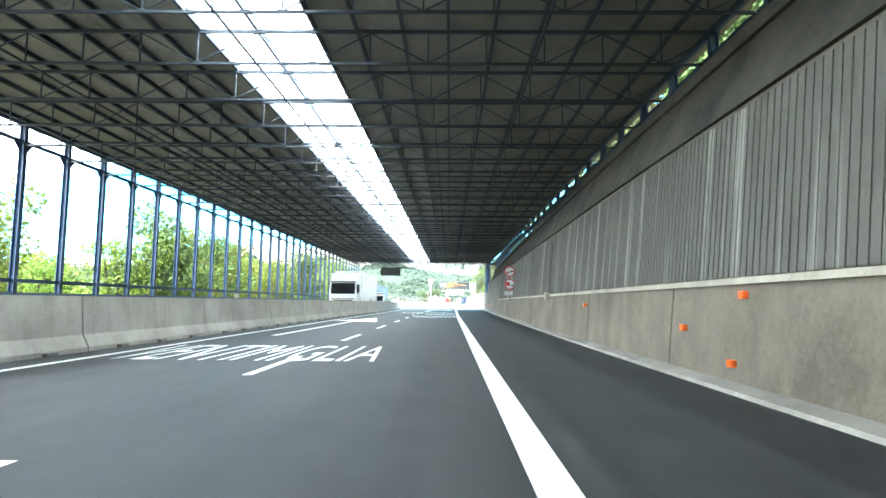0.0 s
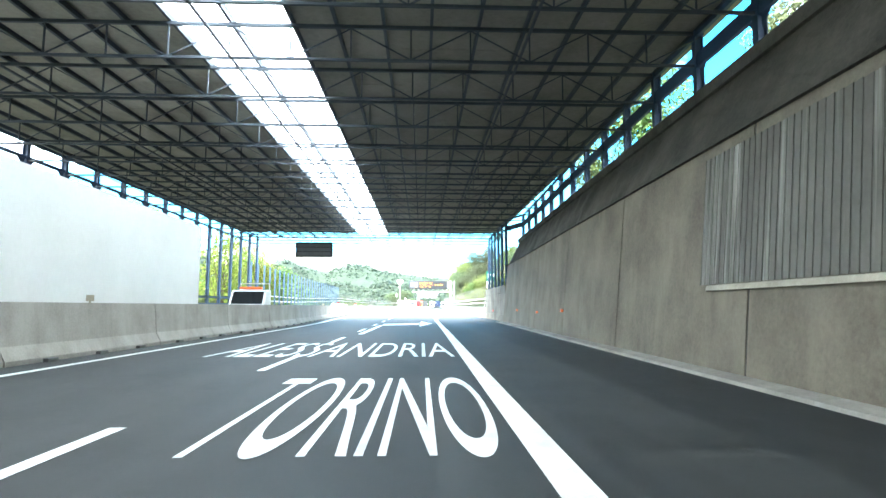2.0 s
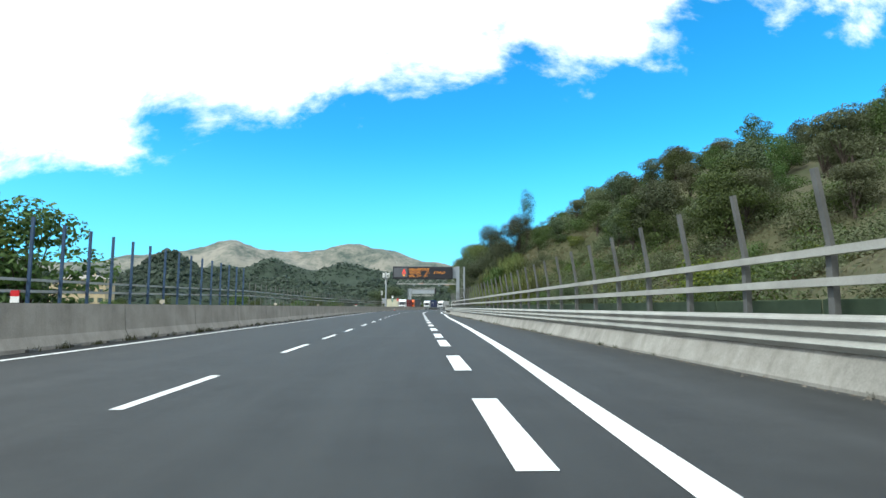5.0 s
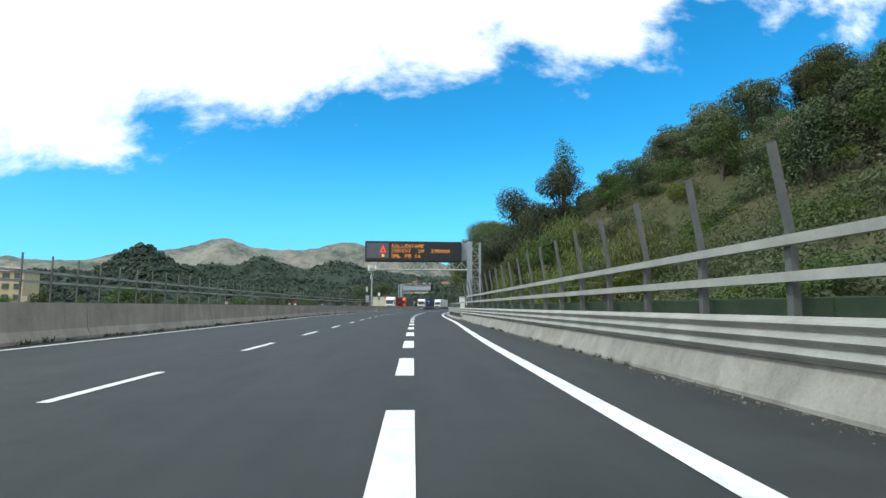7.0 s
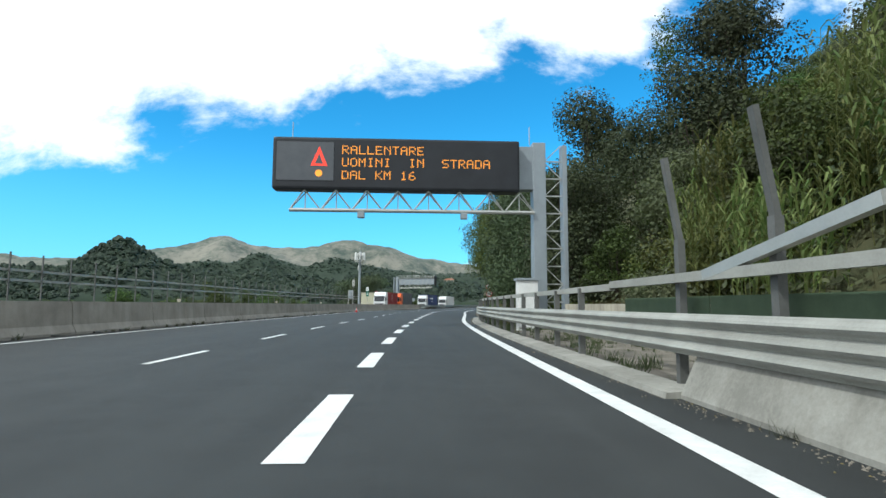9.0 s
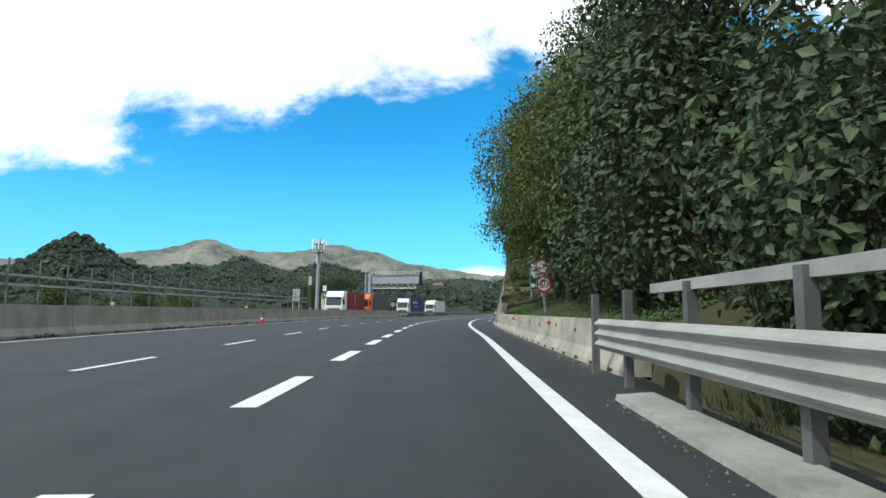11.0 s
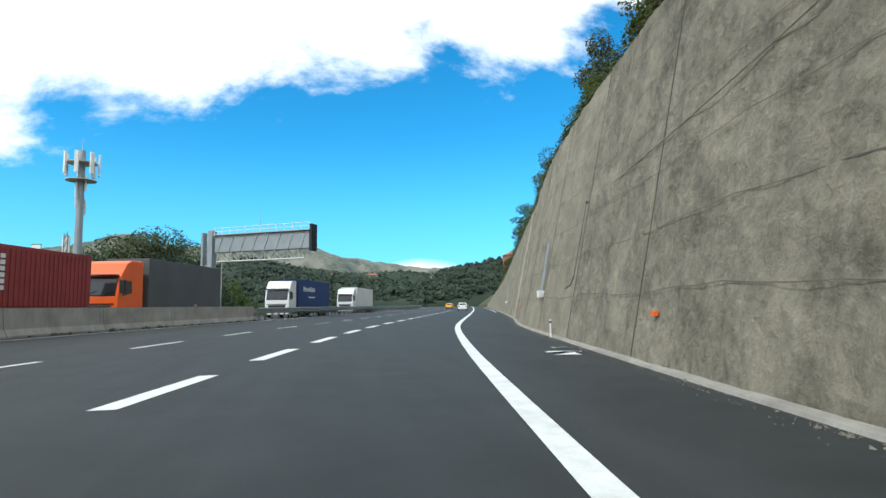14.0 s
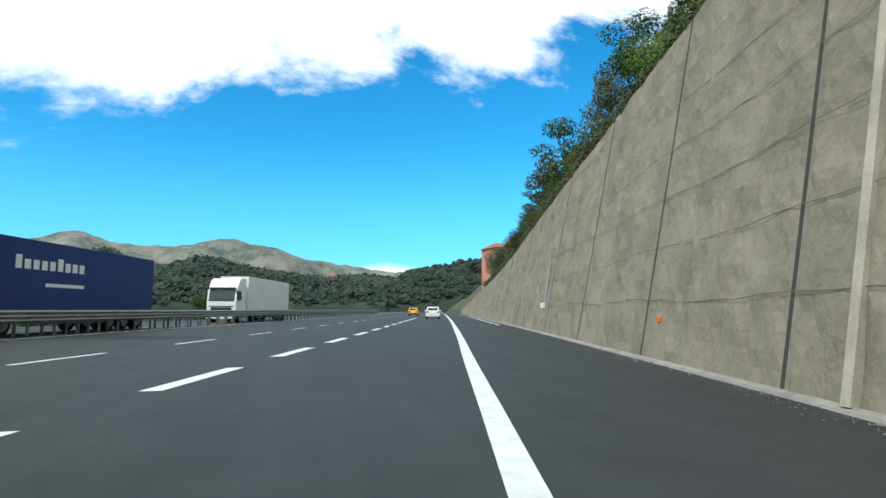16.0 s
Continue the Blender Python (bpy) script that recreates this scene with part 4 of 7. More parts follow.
def tree(name, label, seed, h, r, mat, count, size, trunk=0.35, lean=0.0, blobs=9, droop=0.0, slim=1.0):
    """A tree: tapered trunk with limbs, and a ragged crown of leaves."""
    rs = random.Random(seed)
    th = thing(name, label, "tree")
    bm = bmesh.new()
    tr = (0.022 * h + 0.05) * slim
    top = Vector((lean * h, 0, h * 0.72))
    add_tube(bm, (0, 0, -0.8), (lean * h * 0.3, 0, h * trunk), tr, 8, tr * 0.7)
    add_tube(bm, (lean * h * 0.3, 0, h * trunk), top, tr * 0.7, 6, tr * 0.2)
    bl = []
    for i in range(blobs):
        g = rs.uniform(0, 2 * math.pi)
        q = rs.random()
        zz = h * (trunk + 0.08 + (0.86 - trunk) * q)
        w = r * (0.85 - 0.55 * abs(q - 0.35)) * rs.uniform(0.35, 0.75)
        bl.append((math.cos(g) * w + lean * zz, math.sin(g) * w, zz, r * rs.uniform(0.30, 0.55), h * rs.uniform(0.09, 0.17)))
        add_tube(bm, (lean * h * 0.3, 0, h * trunk * rs.uniform(0.8, 1.25)), bl[-1][:3], tr * 0.35, 5, tr * 0.08)
    bl.append((lean * h * 0.9, 0, h * 0.88, r * 0.4, h * 0.11))
    part("trunk", bm, M_BARK, th)
    c = new("crown", cloud_mesh("crown", leaf_cloud(rs, bl, count, size, droop), mat))
    c.parent = th
    return th


def bush(name, label, seed, r, mat, count, size):
    rs = random.Random(seed)
    bl = [(rs.uniform(-0.5, 0.5) * r, rs.uniform(-0.5, 0.5) * r, r * rs.uniform(0.2, 0.6), r * rs.uniform(0.45, 0.7), r * rs.uniform(0.35, 0.55)) for _ in range(5)]
    th = thing(name, label, "bush")
    new("foliage", cloud_mesh("foliage", leaf_cloud(rs, bl, count, size), mat)).parent = th
    bm = bmesh.new()
    for b in bl:
        add_tube(bm, (0, 0, -0.1), b[:3], 0.03 * r, 5, 0.01 * r)
    part("stem", bm, M_BARK, th)
    return th


def cane(name, seed, n):
    """A clump of giant cane: stems with long arching leaves."""
    rs = random.Random(seed)
    verts, faces = [], []
    th = thing(name, "tall clump of green giant cane on the slope", "cane", group="cane clumps")
    bm = bmesh.new()
    for _ in range(n):
        x, y = rs.uniform(-1.6, 1.6), rs.uniform(-1.6, 1.6)
        h = rs.uniform(3.0, 5.2)
        lx, ly = rs.uniform(-0.5, 0.3), rs.uniform(-0.4, 0.4)
        add_tube(bm, (x, y, 0), (x + lx, y + ly, h), 0.016, 4, 0.008, cap=False)
        for i in range(13):
            q = 0.25 + 0.75 * i / 12
            px, py, pz = x + lx * q, y + ly * q, h * q
            g = rs.uniform(0, 6.28)
            L = rs.uniform(0.45, 0.8)
            dx, dy = math.cos(g), math.sin(g)
            wx, wy = -dy * 0.035, dx * 0.035
            k = len(verts)
            verts += [(px + wx, py + wy, pz), (px - wx, py - wy, pz), (px + dx * L * 0.35 - wx, py + dy * L * 0.35 - wy, pz + 0.5 * L), (px + dx * L * 0.35 + wx, py + dy * L * 0.35 + wy, pz + 0.5 * L), (px + dx * L * 0.75, py + dy * L * 0.75, pz + 0.45 * L)]
            faces += [(k, k + 1, k + 2, k + 3), (k + 3, k + 2, k + 4)]
    tagged(part("cane_stem", bm, M_LEAF_CANE, th), kind="stuff")
    lv = new("foliage", cloud_mesh("foliage", (verts, faces), M_LEAF_CANE))
    lv.parent = th
    tagged(lv, kind="stuff")
    return th


def spot(x, y, s, dz=-0.15):
    return pose(x, y, height(x, y) + dz, random.uniform(-4, 4), random.uniform(-4, 4), random.uniform(0, 360)) @ Matrix.Diagonal((s, s, s * random.uniform(0.88, 1.12), 1))


def plant(protos, x, y, s, used, dz=-0.15):
    i = random.randrange(len(protos))
    p = protos[i]
    m = spot(x, y, s, dz)
    if p.name not in used:
        used.add(p.name)
        ob = p
    else:
        ob = copy_thing(p, Matrix())
    ob.matrix_basis = m
    return ob


def build_woods():
    used = set()
    kinds = (M_LEAF, M_LEAF_PINE, M_LEAF_OLIVE, M_LEAF)
    broad = [tree("broadleaf_tree", "green broadleaf tree on the wooded slope", 11 + i, 8.0, 4.2, m, 5200, 0.25, trunk=0.12, blobs=12) for i, m in enumerate(kinds)]
    crest = [tree("wall_top_tree", "green leafy tree growing above the retaining wall", 15 + i, 7.0, 3.4, m, 4000, 0.24, trunk=0.12, blobs=11) for i, m in enumerate((M_LEAF, M_LEAF_OLIVE))]
    valley = [tree("valley_tree", "dark green tree beyond the far carriageway", 19 + i, 9.0, 4.2, M_LEAF, 3200, 0.34, trunk=0.15, blobs=12) for i in range(2)]
    light = [tree("light_tree", "yellowish green young tree beside the motorway", 31 + i, 8.5, 3.4, M_LEAF_BRIGHT, 4000, 0.23, trunk=0.15, blobs=11) for i in range(2)]
    shrub = [bush("shrub", "grey green shrub on the dry slope", 51 + i, 1.7, m, 1500, 0.14) for i, m in enumerate((M_LEAF_OLIVE, M_LEAF, M_LEAF_BRIGHT, M_LEAF_OLIVE))]
    scrub = [bush("scrub", "low green scrub beside the road", 61 + i, 1.6, m, 1600, 0.13) for i, m in enumerate((M_LEAF_OLIVE, M_LEAF, M_LEAF_BRIGHT))]
    bank = [bush("ivy_bush", "dense green bush covering the bank above the wall", 81 + i, 2.0, m, 1500, 0.18) for i, m in enumerate((M_LEAF_IVY, M_LEAF_OLIVE, M_LEAF_IVY))]
    weed = [bush("weed_patch", "low green weeds growing behind the barrier", 91 + i, 0.55, m, 260, 0.13) for i, m in enumerate((M_LEAF_BRIGHT, M_LEAF_OLIVE))]
    rs = random.Random(5)
    n = 0
    while n < 235:
        y = rs.uniform(88, 290)
        foot, wh, lean = right_edge(y)
        d = rs.uniform(6, 58)
        x = foot + lean + d
        if 130 < y < 200 and 9 < d < 21 and rs.random() < 0.75:      # a dry clearing low on the slope
            continue
        if y > 236 and d < 9:
            continue
        if y < 150 and d < 18 and rs.random() < 0.6 or y < 106 and d < 30:
            continue
        small = 150 < y < 190 and d < 14
        if y > 272 and d < 12 and rs.random() < 0.5:
            continue
        plant(broad, x, y, rs.uniform(0.25, 0.5) if small else rs.uniform(0.4, 0.7) if d < 16 else rs.uniform(0.55, 0.9) if d < 40 else rs.uniform(0.65, 1.0), used)
        n += 1
    for _ in range(140):
        y = rs.uniform(88, 250)
        foot, wh, lean = right_edge(y)
        plant(shrub, foot + lean + rs.uniform(5, 40), y, rs.uniform(0.6, 1.7), used)
    for _ in range(100):
        y = rs.uniform(118, 205)
        foot, wh, lean = right_edge(y)
        plant(shrub, foot + lean + rs.uniform(7, 24), y, rs.uniform(0.35, 0.95), used)
    # above the retaining wall
    for _ in range(85):
        y = rs.uniform(284, 420)
        foot, wh, lean = right_edge(y)
        plant(crest, foot + lean + rs.uniform(1.6, 22), y, rs.uniform(0.45, 0.85), used)
    for _ in range(96):
        y = rs.uniform(283, 410)
        foot, wh, lean = right_edge(y)
        plant(scrub, foot + lean + rs.uniform(0.5, 5), y, rs.uniform(0.4, 1.0), used)
    # bank behind the low barrier, and scrub round the stone steps
    for _ in range(50):
        y = rs.uniform(240, 276)
        foot, wh, lean = right_edge(y)
        plant(scrub, foot + lean + rs.uniform(5.5, 12), y, rs.uniform(0.6, 1.3), used)
    for _ in range(46):
        y = rs.uniform(203, 217)
        foot, wh, lean = right_edge(y)
        plant(bank, foot + lean + rs.uniform(3.6, 13), y, rs.uniform(0.5, 1.0), used, 0.1)
    # the overgrown bank above the low wall panels
    for _ in range(150):
        y = rs.uniform(280.3, 299)
        foot, wh, lean = right_edge(y)
        plant(bank, foot + lean + (rs.uniform(0.6, 10) if y > 286 else rs.uniform(1.6, 10)), y, rs.uniform(0.4, 1.0), used, 0.25)
    for _ in range(60):
        y = rs.uniform(246, 280)
        foot, wh, lean = right_edge(y)
        if y > 271:
            foot += 3.5
        plant(bank, foot + lean + rs.uniform(6.5, 11), y, rs.uniform(0.7, 1.3), used, 0.1)
    for _ in range(46):
        y = rs.uniform(240, 284)
        foot, wh, lean = right_edge(y)
        plant(weed, foot + lean + rs.uniform(0.4, 4.5), y, rs.uniform(0.5, 1.2), used)
    # added bushes whose dark leaf colour stands in for gloom under the crowns
    gloom = [bush("dark_bush", "leafy bush coloured as deep shade under the overhanging trees", 96 + i, 2.1, M_LEAF_SHADE, 4200, 0.11) for i in range(2)]
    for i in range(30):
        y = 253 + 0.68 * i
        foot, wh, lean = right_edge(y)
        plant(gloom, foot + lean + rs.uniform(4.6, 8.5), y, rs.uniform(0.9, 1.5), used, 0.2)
    for i in range(16):
        foot, wh, lean = right_edge(279.0)
        plant(bank, foot + lean + 5.2 + 0.55 * i, 279.2 + rs.uniform(-0.5, 0.5), rs.uniform(0.5, 0.9), used, 0.1)
    # above the gallery wall
    for _ in range(70):
        y = rs.uniform(-30, 74)
        foot, wh, lean = right_edge(y)
        plant(crest, foot + lean + rs.uniform(1.5, 18), y, rs.uniform(0.6, 1.1), used)
    # trees beyond the far carriageway
    for _ in range(112):
        y = rs.uniform(8, 152)
        plant(light if rs.random() < 0.65 else valley, left_edge(y) - rs.uniform(4, 34), y, rs.uniform(0.75, 1.2), used)
    for _ in range(96):
        y = rs.uniform(118, 460)
        plant(valley, left_edge(y) - rs.uniform(10, 90), y, rs.uniform(0.55, 0.95), used)
    for _ in range(50):
        y = rs.uniform(100, 420)
        plant(scrub, left_edge(y) - rs.uniform(2, 16), y, rs.uniform(0.6, 1.3), used)
    # cane thicket
    canes = [cane("cane_clump", 71 + i, 46) for i in range(3)]
    for _ in range(52):
        y = rs.uniform(183, 206)
        foot, wh, lean = right_edge(y)
        d = rs.uniform(3.6, 11)
        plant(canes, foot + lean + d, y, rs.uniform(0.6, 0.92), used)


def leaf_carpet(name, label, category, y0, y1, d0, d1, count, size, mat, seed, rise=0.25, upright=False):
    """Low growth over the slope: leaves, or blades standing in tufts."""
    rs = random.Random(seed)
    verts, faces = [], []
    n = 0
    while n < count:
        y = rs.uniform(y0, y1)
        foot, wh, lean = right_edge(y)
        x = foot + lean + d0 + (d1 - d0) * rs.random() ** 1.3
        thick = noise.noise(Vector((x / 2.1, y / 2.1, seed))) * 0.5 + 0.5
        if rs.random() > thick * 1.5 - 0.15:
            continue
        z = height(x, y)
        for _ in range(5 if upright else 2):
            px, py = x + rs.uniform(-0.12, 0.12), y + rs.uniform(-0.12, 0.12)
            g = rs.uniform(0, 2 * math.pi)
            s = size * rs.uniform(0.6, 1.4)
            k = len(verts)
            if upright:
                dx, dy = math.cos(g) * s * 0.35, math.sin(g) * s * 0.35
                w = s * 0.06
                verts += [(px - w, py - w, z - 0.05), (px + w, py + w, z - 0.05), (px + dx, py + dy, z + s)]
                faces.append((k, k + 1, k + 2))
            else:
                c = Vector((px, py, z + rs.uniform(0.05, rise + 0.15)))
                nrm = Vector((-0.6 + rs.uniform(-0.6, 0.6), rs.uniform(-0.8, 0.6), 0.9)).normalized()
                t = nrm.cross(Vector((math.cos(g), math.sin(g), 0.2))).normalized()
                b = nrm.cross(t)
                verts += [tuple(c - t * s * 0.5), tuple(c + b * s * 0.34), tuple(c + t * s * 0.6), tuple(c - b * s * 0.34)]
                faces += [(k, k + 1, k + 2), (k, k + 2, k + 3)]
        n += 1
    ob = new(name, cloud_mesh(name, (verts, faces), mat))
    tagged(ob, label, category, kind="stuff")


def slope_thicket(name, label, seed, n, count, size, mat, y0, y1, d0, d1):
    """Dense scrub over a slope: leaves round many low mounds, joined."""
    rs = random.Random(seed)
    blobs = []
    while len(blobs) < n:
        y = rs.uniform(y0, y1)
        foot, wh, lean = right_edge(y)
        x = foot + lean + d0 + (d1 - d0) * rs.random()
        if noise.noise(Vector((x / 9, y / 9, seed))) < -0.12:
            continue
        w = rs.uniform(0.7, 1.9)
        blobs.append((x, y, height(x, y) + 0.35 * w, w, w * rs.uniform(0.55, 0.95)))
    tagged(new(name, cloud_mesh(name, leaf_cloud(rs, blobs, count, size), mat)), label, "thicket", kind="stuff")


def build_carpets():
    slope_thicket("thicket", "grey green scrub covering the roadside slope", 331, 230, 62000, 0.17, M_LEAF_OLIVE, 104, 206, 5, 34)
    slope_thicket("thicket", "dark green scrub covering the roadside slope", 332, 190, 52000, 0.17, M_LEAF, 104, 206, 5, 34)
    slope_thicket("thicket", "dark bushes low on the roadside slope", 333, 120, 34000, 0.16, M_LEAF_PINE, 140, 206, 4.5, 16)
    leaf_carpet("ivy", "ivy and creepers covering the bank above the wall", "ivy", 279.8, 302, 0.2, 13, 46000, 0.11, M_LEAF_IVY, 301, 0.35)
    # the bank's shade is painted into these undergrowth leaves
    leaf_carpet("undergrowth", "leafy undergrowth in shade-dark colour on the bank behind the barrier", "undergrowth", 239, 273, 0.2, 9, 14000, 0.06, M_LEAF_SHADE, 302, 0.12)
    leaf_carpet("grass", "rough grass on the terrace behind the barrier", "grass", 262, 286, 0.1, 8, 13000, 0.20, M_LEAF_OLIVE, 303, upright=True)
    leaf_carpet("grass", "dry yellowish grass on the roadside slope", "grass", 100, 236, 2.8, 26, 40000, 0.24, M_LEAF_DRY, 304, upright=True)
    leaf_carpet("weeds", "green weeds spread over the roadside slope", "weeds", 100, 238, 3.2, 30, 18000, 0.18, M_LEAF_OLIVE, 305, 0.5)
    leaf_carpet("weeds", "green weeds on the slope beside the gallery end", "weeds", 56, 104, 0.4, 24, 22000, 0.24, M_LEAF_BRIGHT, 306, 0.6)
    leaf_carpet("weeds", "creepers hanging over the wall crest", "weeds", 286, 400, -0.1, 1.6, 12000, 0.16, M_LEAF, 307, 0.5)


def fan_palm(seed, h):
    """A small fan palm: shaggy trunk, and round fans of narrow blades on stalks."""
    rs = random.Random(seed)
    th = thing("fan_palm", "small green fan palm with shaggy trunk behind the rail", "palm", group="fan palms")
    bm = bmesh.new()
    add_tube(bm, (0, 0, -0.4), (0.05, 0, h), 0.13, 9, 0.16)
    part("trunk", bm, M_BARK, th)
    for k in range(15):
        g = rs.uniform(0, 2 * math.pi)
        up = rs.uniform(-0.35, 1.0)
        d = Vector((math.cos(g), math.sin(g), up)).normalized()
        a = Vector((0.05, 0, h))
        c = a + d * rs.uniform(0.45, 0.75)
        side = d.cross(Vector((0, 0, 1))).normalized()
        nrm = side.cross(d)
        bm = bmesh.new()
        add_tube(bm, a, c, 0.014, 4, 0.009)
        for i in range(17):
            w = radians(-105 + 210 * i / 16)
            t = (d * math.cos(w) + side * math.sin(w)).normalized()
            L = 0.62 * (0.75 + 0.25 * math.cos(w)) * rs.uniform(0.9, 1.08)
            q = t.cross(nrm).normalized() * 0.018
            m = c + t * L * 0.6 + nrm * 0.03
            e = c + t * L - Vector((0, 0, 0.14 * L + rs.uniform(0, 0.06)))
            v = [bm.verts.new(x) for x in (c, m - q, e, m + q)]
            bm.faces.new(v)
        part("frond", bm, M_LEAF_CANE, th)
    return th


def build_named_trees():
    for i, (x, y, h) in enumerate(((9.6, 177.6, 2.9), (9.0, 181.0, 1.6), (10.8, 174.6, 3.3), (9.9, 184.5, 2.0))):
        fan_palm(401 + i, h).matrix_basis = pose(x, y, height(x, y))
    # tall bushy trees behind the sign gantry, and the big overhanging ones
    for x, y, s, seed in ((12.9, 226, 1.05, 201), (15.6, 230.5, 1.1, 202), (13.2, 236, 1.1, 203), (18.0, 224, 0.95, 204), (13.6, 243, 1.2, 205), (14.0, 250, 1.15, 207), (19.0, 238, 1.3, 208), (17.6, 217.5, 0.95, 209), (21.5, 219.5, 1.1, 210)):
        t = tree("evergreen_tree", "tall dense dark evergreen tree above the roadside", seed, 10.5, 4.0, M_LEAF_PINE, 17000, 0.18, trunk=0.08, blobs=24)
        t.matrix_basis = pose(x, y, height(x, y) - 0.3, 0, 0, seed * 37) @ Matrix.Diagonal((s, s, s, 1))
    for x, y, s, seed in ((13.9, 254.5, 1.1, 213), (14.3, 259.5, 1.1, 211), (15.0, 264.5, 1.15, 212), (17.0, 270.5, 1.1, 214), (17.6, 257, 1.3, 215), (18.6, 265, 1.3, 216), (20.5, 274, 1.15, 217)):
        t = tree("overhanging_tree", "large leafy tree hanging over the roadside barrier", seed, 11.0, 5.2, M_LEAF_CANOPY, 32000, 0.15, trunk=0.26, blobs=34, droop=0.9, slim=0.55)
        t.matrix_basis = pose(x, y, height(x, y) - 0.3, 0, 0, seed * 53) @ Matrix.Diagonal((s, s, s, 1))
    g = height(27.4, 241)
    t = tree("pine_tree", "tall ragged pine standing on the ridge", 224, 29.0 - g, 3.1, M_LEAF, 3000, 0.24, trunk=0.22, blobs=13, slim=0.5)
    t.matrix_basis = pose(27.4, 241, g - 0.3)
    for x, y, s in ((-10.5, 357, 1.4), (-15.5, 361, 1.45), (-6.0, 364, 1.2)):
        t = tree("round_tree", "dark round evergreen tree behind the service cabin", int(x * 7) % 97, 9.5, 4.8, M_LEAF_PINE, 9500, 0.22, trunk=0.12, blobs=18)
        t.matrix_basis = pose(x, y, height(x, y) - 0.4, 0, 0, x * 31) @ Matrix.Diagonal((s, s, s, 1))


build_hills()
build_woods()
build_carpets()
build_named_trees()


# ---------------------------------------------------------------- signs, gantries and writing
M_WHITE = material("white_sign", (0.78, 0.78, 0.76), (0.66, 0.66, 0.64), rough=0.4, scale=3, fine=20, bump=0.0)
M_RED = material("red_sign", (0.55, 0.02, 0.025), (0.42, 0.015, 0.02), rough=0.4, scale=3, fine=20, bump=0.0)
M_BLACK = plain("black_paint", (0.012, 0.012, 0.014), 0.5)
M_GREEN = material("green_sign", (0.0, 0.12, 0.085), (0.0, 0.09, 0.065), rough=0.4, scale=2, fine=20, bump=0.0)
M_ORANGE = plain("orange_reflector", (0.80, 0.14, 0.015), 0.35)
M_DARK = material("dark_housing", (0.020, 0.022, 0.027), (0.012, 0.013, 0.016), rough=0.45, scale=1.5, fine=20, bump=0.03)
M_GLASSY = plain("dark_window", (0.016, 0.020, 0.024), 0.08, 0.0, 0.0, 0.8)
M_LED = plain("amber_led", (1.0, 0.36, 0.03), 0.4, 0.0, 0.5)
M_LED_RED = plain("red_led", (1.0, 0.06, 0.03), 0.4, 0.0, 0.3)
M_PANEL = material("display_panel", (0.10, 0.105, 0.115), (0.075, 0.08, 0.09), rough=0.35, scale=2, fine=30, bump=0.02)
M_GREYP = material("grey_paint", (0.31, 0.345, 0.37), (0.24, 0.265, 0.285), rough=0.5, metal=0.2, scale=1.2, fine=25, bump=0.03)
M_CLAD = material("ribbed_sheet", (0.125, 0.118, 0.098), (0.080, 0.075, 0.062), rough=0.7, metal=0.1, scale=0.8, fine=12, bump=0.1, streak=0.8, stain=(0.54, 0.525, 0.47), stain_at=0.63, fall=(1.5, 1.5, 0.05), tilt=5.6)
M_MESHG = material("green_mesh_panel", (0.09, 0.13, 0.075), (0.06, 0.09, 0.05), rough=0.8, scale=3, fine=50, bump=0.2)


def text_mesh(name, words, x0, x1, y0, y1, mat, parent=None, label=""):
    """Flat letters in the built-in font, fitted to a rectangle in the xy plane."""
    cu = bpy.data.curves.new(name, "FONT")
    cu.body = words
    tmp = bpy.data.objects.new(name, cu)
    me = bpy.data.meshes.new_from_object(tmp)
    bpy.data.objects.remove(tmp)
    bpy.data.curves.remove(cu)
    co = np.array([v.co[:] for v in me.vertices])
    lo, hi = co.min(0), co.max(0)
    for v in me.vertices:
        v.co.x = x0 + (v.co.x - lo[0]) / (hi[0] - lo[0]) * (x1 - x0)
        v.co.y = y0 + (v.co.y - lo[1]) / (hi[1] - lo[1]) * (y1 - y0)
        v.co.z = 0
    me.materials.clear()
    me.materials.append(mat)
    ob = new(name, me)
    if parent is not None:
        ob.parent = parent
    if label:
        ob["label"] = label
    return ob


def upright(ob, x, y, z):
    """Turns flat letters up to face the traffic."""
    ob.matrix_basis = pose(x, y, z, 90, 0, 0)
    return ob


def poly(name, pts, mat, parent=None, z=0.006):
    bm = bmesh.new()
    bm.faces.new([bm.verts.new((x, y, z)) for x, y in pts])
    bmesh.ops.recalc_face_normals(bm, faces=bm.faces)
    return part(name, bm, mat, parent)


